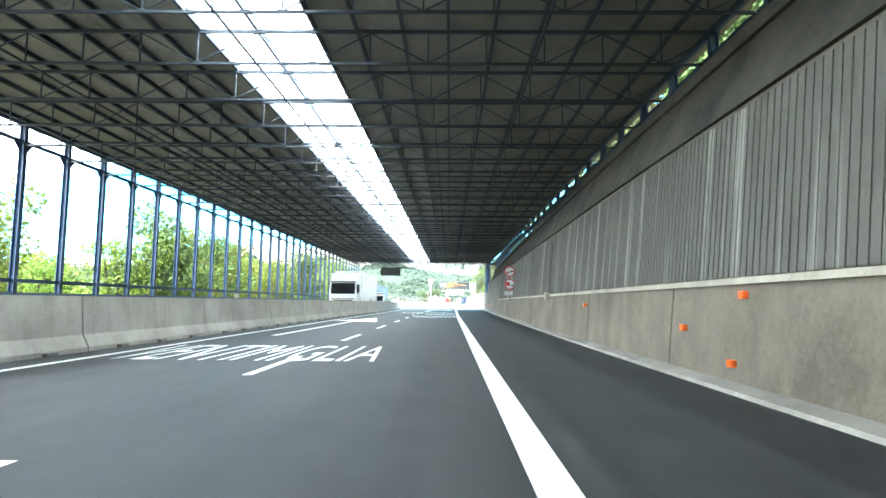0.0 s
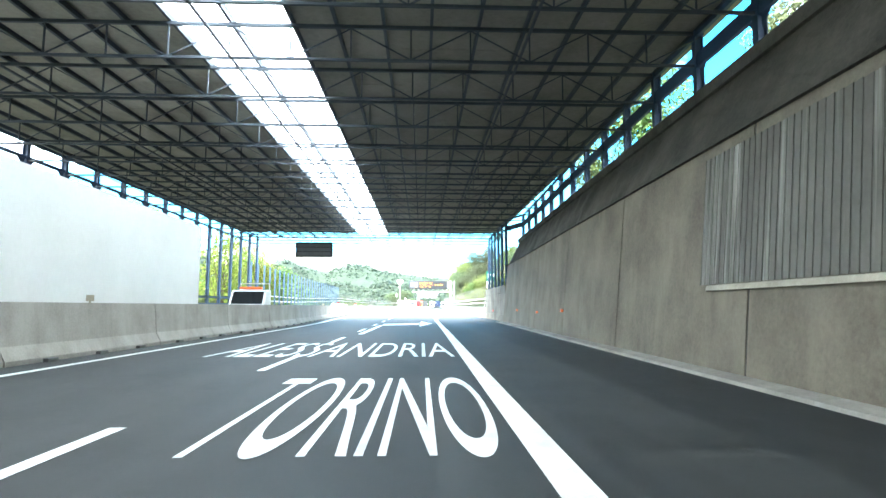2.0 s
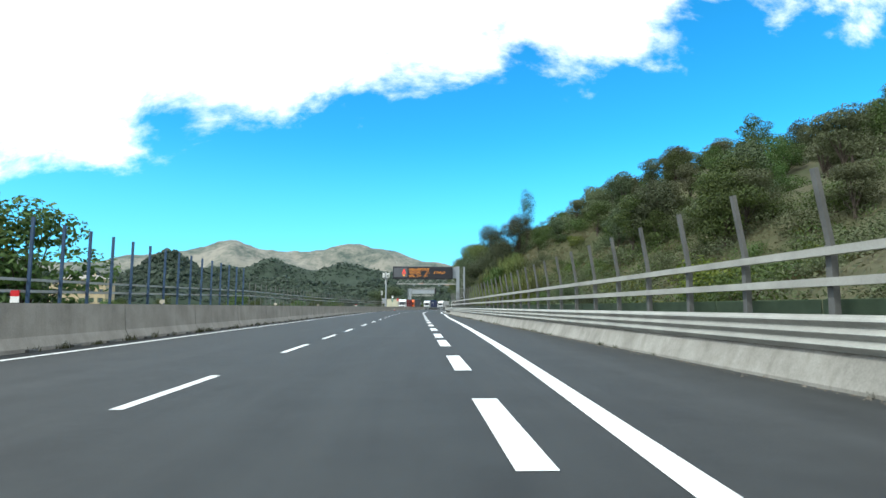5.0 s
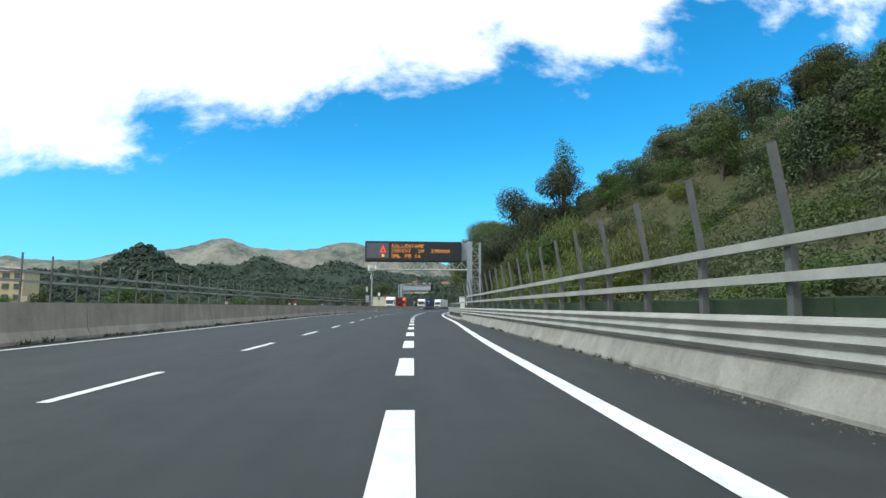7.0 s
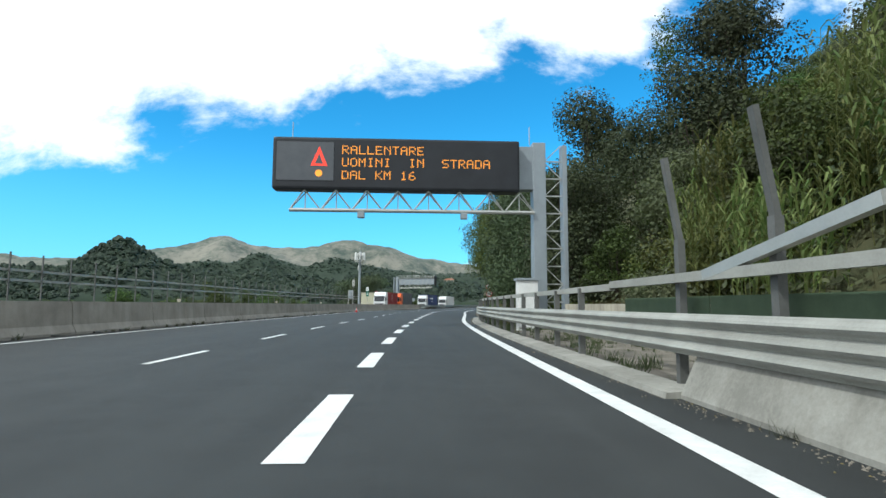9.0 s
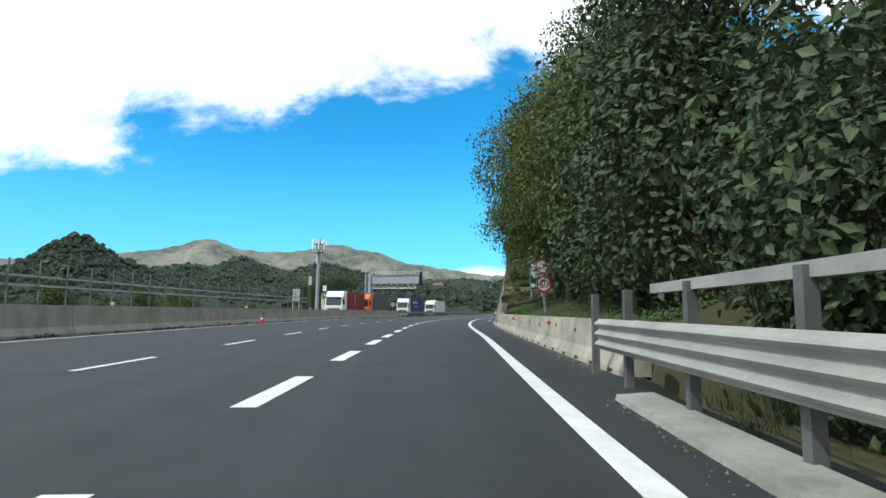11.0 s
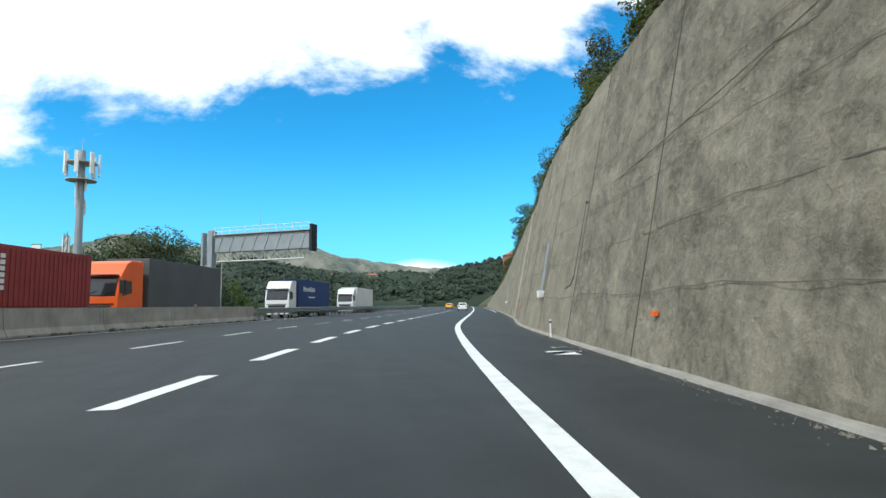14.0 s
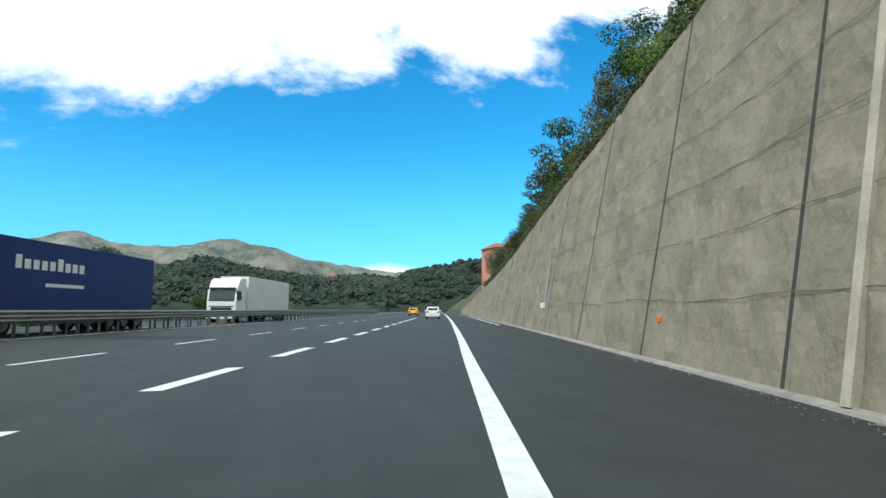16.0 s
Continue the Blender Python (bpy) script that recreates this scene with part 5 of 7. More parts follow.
def build_road_words():
    for w, x0, x1, y0, y1 in (("MILANO", -2.25, 1.0 - 0.25, 40.6, 44.6), ("TORINO", -1.95, 0.72, 47.8, 52.4), ("ALESSANDRIA", -4.7, 0.74, 56.0, 60.6), ("VENTIMIGLIA", -6.2, -1.1, 10.4, 14.0)):
        ob = text_mesh("road_lettering", w, x0, x1, y0, y1, M_PAINT)
        ob.location.z = 0.007
        tagged(ob, "white painted place name lettered on the asphalt", "road lettering", "road lettering")
    a = thing("road_arrow", "large white painted bending arrow on the asphalt", "road arrow", group="road arrows")
    poly("shaft", [(-5.38, 18), (-5.18, 18), (-4.95, 31.5), (-5.15, 31.5)], M_PAINT, a)
    poly("head", [(-6.3, 32.5), (-5.0, 31.4), (-3.66, 30.7), (-4.65, 38.6)], M_PAINT, a, 0.0085)
    a = thing("road_arrow", "large white painted bending arrow on the asphalt", "road arrow", group="road arrows")
    poly("shaft", [(-2.50, 66), (-2.27, 66), (-2.18, 76.29), (-2.40, 76.29)], M_PAINT, a)
    poly("bend", [(-2.30, 77.61), (-2.18, 76.3), (-0.13, 77.65), (-0.13, 80.7), (-2.25, 79.1)], M_PAINT, a)
    poly("head", [(-0.118, 74.6), (0.72, 79.9), (-0.03, 85.2)], M_PAINT, a)


def disc(bm, r, y, n=28, r0=0.0, z=0.0):
    """A disc or ring facing -y."""
    o = [bm.verts.new((math.sin(2 * math.pi * i / n) * r, y, z + math.cos(2 * math.pi * i / n) * r)) for i in range(n)]
    if r0:
        q = [bm.verts.new((math.sin(2 * math.pi * i / n) * r0, y, z + math.cos(2 * math.pi * i / n) * r0)) for i in range(n)]
        for i in range(n):
            j = (i + 1) % n
            bm.faces.new((o[i], o[j], q[j], q[i]))
    else:
        bm.faces.new(o)


def round_sign(parent, z, kind, r=0.45):
    bm = bmesh.new()
    add_tube(bm, (0, 0.03, z), (0, 0.0, z), r, 28)
    plate = part("plate", fix(bm), M_GREYP, parent)
    bm = bmesh.new()
    disc(bm, r * 0.985, -0.004, 28, r * 0.78, z)
    part("red_ring", bm, M_RED, plate)
    bm = bmesh.new()
    disc(bm, r * 0.78, -0.004, 28, 0, z)
    part("white_face", bm, M_WHITE, plate)

    def car(x, zz, s, mat, truck=False):
        bm = bmesh.new()
        v = [(-1, 0), (1, 0), (1, 0.55), (0.62, 0.62), (0.5, 1.05), (-0.5, 1.05), (-0.62, 0.62), (-1, 0.55)] if not truck else [(-1, 0), (1, 0), (1, 1.7), (-1, 1.7)]
        bm.faces.new([bm.verts.new((x + a * s, -0.009, zz + b * s)) for a, b in v])
        for w in (-0.72, 0.72):
            vs = [bm.verts.new((x + (w + a) * s, -0.009, zz + b * s)) for a, b in ((-0.2, -0.28), (0.2, -0.28), (0.2, -0.02), (-0.2, -0.02))]
            bm.faces.new(vs)
        part("symbol", bm, mat, plate)
        if not truck:
            bm = bmesh.new()
            bm.faces.new([bm.verts.new((x + a * s, -0.012, zz + b * s)) for a, b in ((-0.42, 0.62), (0.42, 0.62), (0.36, 0.92), (-0.36, 0.92))])
            part("symbol", bm, M_WHITE, plate)
    if kind == "overtake":
        car(-0.15, z - 0.12, 0.115, M_RED)
        car(0.15, z - 0.02, 0.115, M_BLACK)
    elif kind == "truck":
        car(-0.13, z - 0.10, 0.14, M_RED, True)
        car(0.17, z - 0.12, 0.10, M_BLACK)
    else:
        t = text_mesh("numeral", kind, -0.22, 0.22, -0.17, 0.17, M_BLACK, plate)
        upright(t, 0, -0.009, z)
    return plate


def build_signs():
    # wall bracket signs in the gallery
    s = thing("road_sign", "two round red-rimmed overtaking bans with weight plate on wall brackets", "road sign", at=(4.28, 38.0, 0))
    round_sign(s, 3.19, "overtake", 0.37)
    round_sign(s, 2.34, "truck", 0.37)
    bm = bmesh.new()
    add_box(bm, -0.34, 0.34, 0.0, 0.03, 1.60, 1.85, bevel=0.008)
    p = part("plate", bm, M_WHITE, s)
    upright(text_mesh("numeral", "3.5 t", -0.22, 0.22, -0.08, 0.08, M_BLACK, p), 0, -0.006, 1.725)
    for x in (-0.12, 0.16):
        bm = bmesh.new()
        add_tube(bm, (x, 0.06, 1.15), (x, 0.06, 3.45), 0.03)
        part("pole", bm, M_STEEL, s)
    bm = bmesh.new()
    add_bar(bm, (-0.1, 0.06, 1.2), (0.35, 0.06, 1.2), 0.05)
    add_bar(bm, (-0.1, 0.06, 3.3), (0.5, 0.06, 3.3), 0.05)
    part("bracket", bm, M_STEEL, s)
    # viaduct name sign
    s = thing("viaduct_sign", "green viaduct sign with white arch and name plates", "road sign", at=(6.95, 99.6, -0.35))
    s.scale = (1.12, 1.0, 1.1)
    bm = bmesh.new()
    add_box(bm, -0.45, 0.45, 0, 0.03, 3.62, 4.52, bevel=0.01)
    p = part("plate", bm, M_GREEN, s)
    bm = bmesh.new()
    arch = [(-0.34, 3.86), (-0.27, 3.86)] + [(-0.24 * math.cos(math.pi * i / 12), 3.86 + 0.26 * math.sin(math.pi * i / 12)) for i in range(13)] + [(0.27, 3.86), (0.34, 3.86), (0.34, 4.28), (-0.34, 4.28)]
    bm.faces.new([bm.verts.new((x, -0.006, z)) for x, z in arch])
    part("arch_symbol", bm, M_WHITE, p)
    for z0, z1, w in ((3.30, 3.58, "Voltri"), (2.98, 3.26, "87 m")):
        bm = bmesh.new()
        add_box(bm, -0.43, 0.43, 0, 0.03, z0, z1, bevel=0.008)
        p = part("plate", bm, M_WHITE, s)
        k = 0.27 if w[0] == "V" else 0.19
        upright(text_mesh("lettering", w, -k, k, -0.085, 0.085, M_BLACK, p), 0, -0.006, (z0 + z1) / 2)
        if w[0] != "V":
            for x in (-0.33, 0.33):
                bm = bmesh.new()
                bm.faces.new([bm.verts.new((x + a, -0.006, 3.12 + b)) for a, b in ((-0.016, -0.1), (0.016, -0.1), (0.016, 0.02), (0.05, 0.02), (0, 0.11), (-0.05, 0.02), (-0.016, 0.02))])
                part("arrow_symbol", bm, M_BLACK, p)
    for x in (-0.25, 0.25):
        bm = bmesh.new()
        add_tube(bm, (x, 0.06, -0.3), (x, 0.06, 4.4), 0.035)
        part("pole", bm, M_STEEL, s)
    bm = bmesh.new()
    add_tube(bm, (-0.95, 0.5, -0.3), (-0.2, 0.08, 3.4), 0.03)
    part("stay", bm, M_STEEL, s)
    # speed limit with overtaking ban
    s = thing("speed_sign", "round speed limit and overtaking ban on a slanted post", "road sign", at=(RNJ(254.6) + 1.12, 254.6, 0), rz=14)
    s.rotation_euler.y = radians(-5)
    round_sign(s, 3.24, "overtake", 0.35)
    round_sign(s, 2.42, "60", 0.385)
    bm = bmesh.new()
    add_box(bm, -0.05, 0.05, 0.04, 0.10, 0.3, 3.55)
    part("post", bm, M_STEEL, s)
    bm = bmesh.new()
    add_box(bm, -0.10, 0.10, 0.02, 0.11, 1.86, 2.02, bevel=0.01)
    part("clamp", bm, M_GREYP, s)
    bm = bmesh.new()
    add_tube(bm, (0, 0.05, 3.62), (0, 0.05, 3.72), 0.032, 10)
    part("lamp", bm, M_ORANGE, s)
    # tall radio information sign with a white and a green half
    x, y = RNJ(277) + 3.5, 277.0
    g = height(x, y)
    k = 3.1 - g - 1.25       # the plate hangs 3.1 m above the road
    s = thing("radio_sign", "tall white and green radio frequency sign on steel legs", "road sign", at=(x, y, g), rz=6)
    bm = bmesh.new()
    add_box(bm, -0.62, 0.62, 0, 0.04, k + 1.25, k + 3.55, bevel=0.03)
    p = part("plate", bm, M_GREEN, s)
    bm = bmesh.new()
    add_box(bm, -0.64, 0.64, 0.012, 0.03, k + 1.23, k + 3.57, bevel=0.01)
    part("rim", bm, M_WHITE, p)
    bm = bmesh.new()
    add_box(bm, -0.52, 0.52, -0.008, -0.001, k + 2.25, k + 3.45)
    w = part("white_field", bm, M_WHITE, p)
    upright(text_mesh("lettering", "DAB+", -0.17, 0.17, -0.07, 0.07, M_BLACK, w), 0, -0.012, k + 3.22)
    upright(text_mesh("lettering", "FM 103.3", -0.27, 0.27, -0.07, 0.07, M_BLACK, w), 0, -0.012, k + 2.5)
    for xx in (-0.32, -0.02, 0.32):
        bm = bmesh.new()
        add_box(bm, xx - 0.11, xx + 0.11, -0.012, -0.010, k + 2.8, k + 2.92)
        part("lettering_bar", bm, M_BLACK, w)
    bm = bmesh.new()
    add_box(bm, -0.55, -0.2, -0.008, -0.001, k + 1.42, k + 1.75)
    part("logo_square", bm, M_WHITE, p)
    bm = bmesh.new()
    add_box(bm, -0.14, 0.5, -0.008, -0.001, k + 1.5, k + 1.66)
    part("lettering_bar", bm, M_WHITE, p)
    for xx, yy in ((-0.45, 0.06), (0.45, 0.06)):
        bm = bmesh.new()
        add_tube(bm, (xx, yy, -0.3), (xx, yy, k + 3.2), 0.03)
        part("leg", bm, M_STEEL, s)
        bm = bmesh.new()
        add_tube(bm, (xx * 0.9, 0.9, -0.2), (xx, yy + 0.03, k + 1.6), 0.025)
        part("stay", bm, M_STEEL, s)
    # help point and exit number across the road
    s = thing("help_sign", "red emergency telephone sign on a pole", "road sign", at=(left_edge(335) - 0.6, 335, -0.1), rz=-14)
    bm = bmesh.new()
    add_box(bm, -0.36, 0.36, 0, 0.04, 3.55, 4.55, bevel=0.02)
    p = part("plate", bm, M_RED, s)
    upright(text_mesh("lettering", "SOS", -0.27, 0.27, -0.14, 0.14, M_WHITE, p), 0, -0.008, 4.1)
    bm = bmesh.new()
    add_tube(bm, (0, 0.06, -0.3), (0, 0.06, 4.5), 0.04)
    part("pole", bm, M_STEEL, s)
    s = thing("distance_sign", "white and green kilometre sign on a pole", "road sign", at=(left_edge(329) - 0.9, 329, -0.1), rz=-14)
    bm = bmesh.new()
    add_box(bm, -0.36, 0.36, 0, 0.04, 3.2, 5.5, bevel=0.02)
    p = part("plate", bm, M_GREEN, s)
    bm = bmesh.new()
    add_box(bm, -0.33, 0.33, -0.008, -0.001, 4.55, 5.45)
    w = part("white_field", bm, M_WHITE, p)
    upright(text_mesh("numeral", "12", -0.2, 0.2, -0.16, 0.16, M_BLACK, w), 0, -0.012, 5.0)
    bm = bmesh.new()
    bm.faces.new([bm.verts.new((a, -0.008, 3.75 + b)) for a, b in ((-0.05, 0.35), (-0.05, 0.0), (-0.16, 0.0), (0, -0.25), (0.16, 0.0), (0.05, 0.0), (0.05, 0.35))])
    part("arrow_symbol", bm, M_WHITE, p)
    bm = bmesh.new()
    add_tube(bm, (0, 0.06, -0.3), (0, 0.06, 5.4), 0.045)
    part("pole", bm, M_STEEL, s)


DOTS = {"R": "1E11111E141211", "A": "0E11111F111111", "L": "1010101010101F", "E": "1F10101E10101F", "N": "11191513111111", "T": "1F040404040404", "U": "1111111111110E", "O": "0E11111111110E",
        "M": "111B1515111111", "I": "0E04040404040E", "S": "0F10100E01011E", "D": "1E11111111111E", "K": "11121418141211", "1": "040C040404040E", "6": "0608101E11110E"}


def dot_line(words, x, z, pitch, parent):
    """One line of lamp-dot letters facing -y."""
    bm = bmesh.new()
    d = pitch / 6.6
    for k, ch in enumerate(words):
        rows = DOTS.get(ch)
        if not rows:
            continue
        for r in range(7):
            bits = int(rows[2 * r:2 * r + 2], 16)
            for c in range(5):
                if bits >> (4 - c) & 1:
                    px, pz = x + k * pitch + c * d * 1.1, z - r * d
                    h = d * 0.40
                    bm.faces.new([bm.verts.new((px + a, 0, pz + b)) for a, b in ((-h, -h), (h, -h), (h, h), (-h, h))])
    return part("text_line", bm, M_LED, parent)


def lattice_column(parent, x, y, h, w=0.62, d=1.5):
    """A gantry column: box stem, a ladder lattice and a rear flange."""
    bm = bmesh.new()
    add_box(bm, x - w / 2, x + w / 2, y - 0.35, y + 0.35, 0, h, bevel=0.03)
    part("stem", bm, M_GREYP, parent)
    bm = bmesh.new()
    add_box(bm, x + w / 2 + d * 0.55, x + w / 2 + d * 0.55 + 0.22, y - 0.3, y + 0.3, 0, h - 0.1, bevel=0.02)
    part("flange", bm, M_GREYP, parent)
    n = int(h / 0.85)
    for i in range(n):
        z = 0.4 + i * 0.85
        bm = bmesh.new()
        a, b = (x + w / 2, y, z), (x + w / 2 + d * 0.55, y, z)
        add_bar(bm, a, b, 0.06)
        c = (x + w / 2 + d * 0.55, y, z + 0.8)
        add_bar(bm, (a if i % 2 else (a[0], y, z + 0.8)), (c if i % 2 else b), 0.045)
        part("lattice_bar", bm, M_STEEL, parent)


def gantry_truss(parent, x0, x1, y, z0, z1, n):
    bm = bmesh.new()
    add_tube(bm, (x0, y, z0), (x1, y, z0), 0.09, 8)
    part("lower_chord", bm, M_STEEL, parent)
    dx = (x1 - x0) / n
    for i in range(n):
        a = x0 + i * dx
        for yy in (-0.28, 0.28):
            bm = bmesh.new()
            add_bar(bm, (a, y, z0), (a + dx / 2, y + yy, z1), 0.05)
            add_bar(bm, (a + dx / 2, y + yy, z1), (a + dx, y, z0), 0.05)
            part("web_bar", bm, M_STEEL, parent)
        bm = bmesh.new()
        add_bar(bm, (a + dx / 2, y, z0), (a + dx / 2, y, z1), 0.045)
        part("web_bar", bm, M_STEEL, parent)


def build_gantries():
    g = thing("sign_gantry", "cantilever gantry with dark electronic message sign over the lanes", "gantry", at=(0, 216, 0))
    lattice_column(g, 8.75, 0.0, 8.9)
    bm = bmesh.new()
    add_box(bm, -3.75, 7.7, -0.9, 0.0, 6.35, 8.8, bevel=0.12)
    h = part("display_housing", bm, M_DARK, g, "dark housing of the message display")
    bm = bmesh.new()
    add_box(bm, -3.55, -0.95, -0.93, -0.905, 6.75, 8.55)
    part("pictogram_field", bm, M_PANEL, h)
    bm = bmesh.new()
    disc_pts = [(-2.0, 6.98 + 0.45), (-0.98 - 0.25, 6.98 + 0.45), (-1.615, 8.35)]
    bm.faces.new([bm.verts.new((x, -0.936, z)) for x, z in disc_pts])
    part("warning_triangle", bm, M_LED_RED, h)
    bm = bmesh.new()
    bm.faces.new([bm.verts.new((x, -0.940, z)) for x, z in ((-1.8, 7.53), (-1.43, 7.53), (-1.615, 8.0))])
    part("warning_symbol", bm, M_PANEL, h)
    bm = bmesh.new()
    add_tube(bm, (-1.62, -0.935, 7.08), (-1.62, -0.945, 7.08), 0.16, 12)
    part("warning_lamp", bm, M_LED, h)
    for words, z in (("RALLENTARE", 8.38), ("UOMINI  IN  STRADA", 7.80), ("DAL KM 16", 7.20)):
        t = dot_line(words, -0.55, z, 0.385, h)
        t.location.y = -0.91
    gantry_truss(g, -3.0, 8.45, -0.45, 5.45, 6.35, 8)
    for x in (0.3, 5.1):
        bm = bmesh.new()
        add_box(bm, x - 0.16, x + 0.16, -0.62, -0.3, 5.1, 5.38, bevel=0.03)
        part("sensor_box", bm, M_GREYP, g)
    for x in (-3.0, 8.3):
        bm = bmesh.new()
        add_tube(bm, (x, -0.2, 8.8), (x, -0.2, 9.7), 0.02)
        part("aerial", bm, M_STEEL, g)
    bm = bmesh.new()
    add_box(bm, 7.7, 8.5, -0.3, 0.3, 6.6, 8.7, bevel=0.02)
    part("arm", bm, M_GREYP, g)
    c = thing("control_cabinet", "white roadside control cabinet with small roof beside the gantry", "cabinet", at=(7.9, 214.8, -0.05))
    bm = bmesh.new()
    add_box(bm, -0.45, 0.45, -0.3, 0.3, 0, 2.25, bevel=0.02)
    part("body", bm, M_WHITE, c)
    bm = bmesh.new()
    add_box(bm, -0.52, 0.52, -0.38, 0.38, 2.25, 2.36, bevel=0.01)
    part("roof", bm, M_GREYP, c)
    bm = bmesh.new()
    add_box(bm, -0.38, 0.38, -0.315, -0.302, 0.15, 2.1, bevel=0.005)
    part("door", bm, M_WHITE, c)
    # far gantry, seen from behind
    g = thing("sign_gantry", "grey cantilever gantry seen from its ribbed back with catwalk", "gantry", at=(0.63, 347.9, -0.1), rz=-30)
    bm = bmesh.new()
    add_box(bm, -2.55, -1.95, -0.35, 0.35, 0, 9.1, bevel=0.03)
    part("stem", bm, M_GREYP, g)
    bm = bmesh.new()
    add_box(bm, -3.4, -3.15, -0.3, 0.3, 0, 8.9, bevel=0.02)
    part("flange", bm, M_GREYP, g)
    for i in range(10):
        bm = bmesh.new()
        z = 0.4 + 0.85 * i
        add_bar(bm, (-3.15, 0, z), (-2.5, 0, z + (0.8 if i % 2 else 0)), 0.06)
        part("lattice_bar", bm, M_STEEL, g)
    bm = bmesh.new()
    add_box(bm, -1.6, 9.6, -0.35, 0.35, 6.75, 8.5, bevel=0.08)
    h = part("display_back", bm, M_GREYP, g)
    for i in range(8):
        bm = bmesh.new()
        x = -1.2 + i * 1.4
        add_bar(bm, (x, -0.37, 6.85), (x + 0.6, -0.37, 8.4), 0.08, 0.04)
        part("rib", bm, M_STEEL, h)
    bm = bmesh.new()
    add_box(bm, 9.6, 9.9, -0.5, 0.5, 6.5, 9.1, bevel=0.05)
    part("end_frame", bm, M_DARK, g)
    bm = bmesh.new()
    add_box(bm, -1.6, 9.7, -0.6, 0.4, 8.5, 8.58)
    part("catwalk", bm, M_STEEL, g)
    for i in range(13):
        bm = bmesh.new()
        x = -1.5 + i * 0.93
        add_bar(bm, (x, -0.55, 8.55), (x, -0.55, 9.25), 0.04)
        part("rail_post", bm, M_WHITE, g)
    for z in (8.9, 9.25):
        bm = bmesh.new()
        add_bar(bm, (-1.6, -0.55, z), (9.7, -0.55, z), 0.04)
        part("rail", bm, M_WHITE, g)
    gantry_truss(g, -1.6, 8.8, 0.0, 5.85, 6.75, 8)
    bm = bmesh.new()
    add_tube(bm, (3.6, 0, 8.5), (3.6, 0, 10.7), 0.025)
    part("aerial", bm, M_STEEL, g)
    # small message board hung in the mouth of the gallery
    b = thing("message_board", "dark message board hung under the gallery roof", "message board", at=(-9.7, 94.9, 0))
    bm = bmesh.new()
    add_box(bm, -1.65, 1.65, -0.3, 0.1, 5.5, 6.85, bevel=0.06)
    h = part("housing", bm, M_DARK, b)
    for i in range(3):
        bm = bmesh.new()
        add_box(bm, -1.5, 1.5, -0.32, -0.301, 5.62 + i * 0.4, 5.95 + i * 0.4)
        part("louvre", bm, M_PANEL, h)
    for x in (-1.3, 0, 1.3):
        bm = bmesh.new()
        add_bar(bm, (x, -0.1, 6.8), (x, -0.1, ROOF_Z + 0.05), 0.06)
        part("hanger", bm, M_BLUE, b)


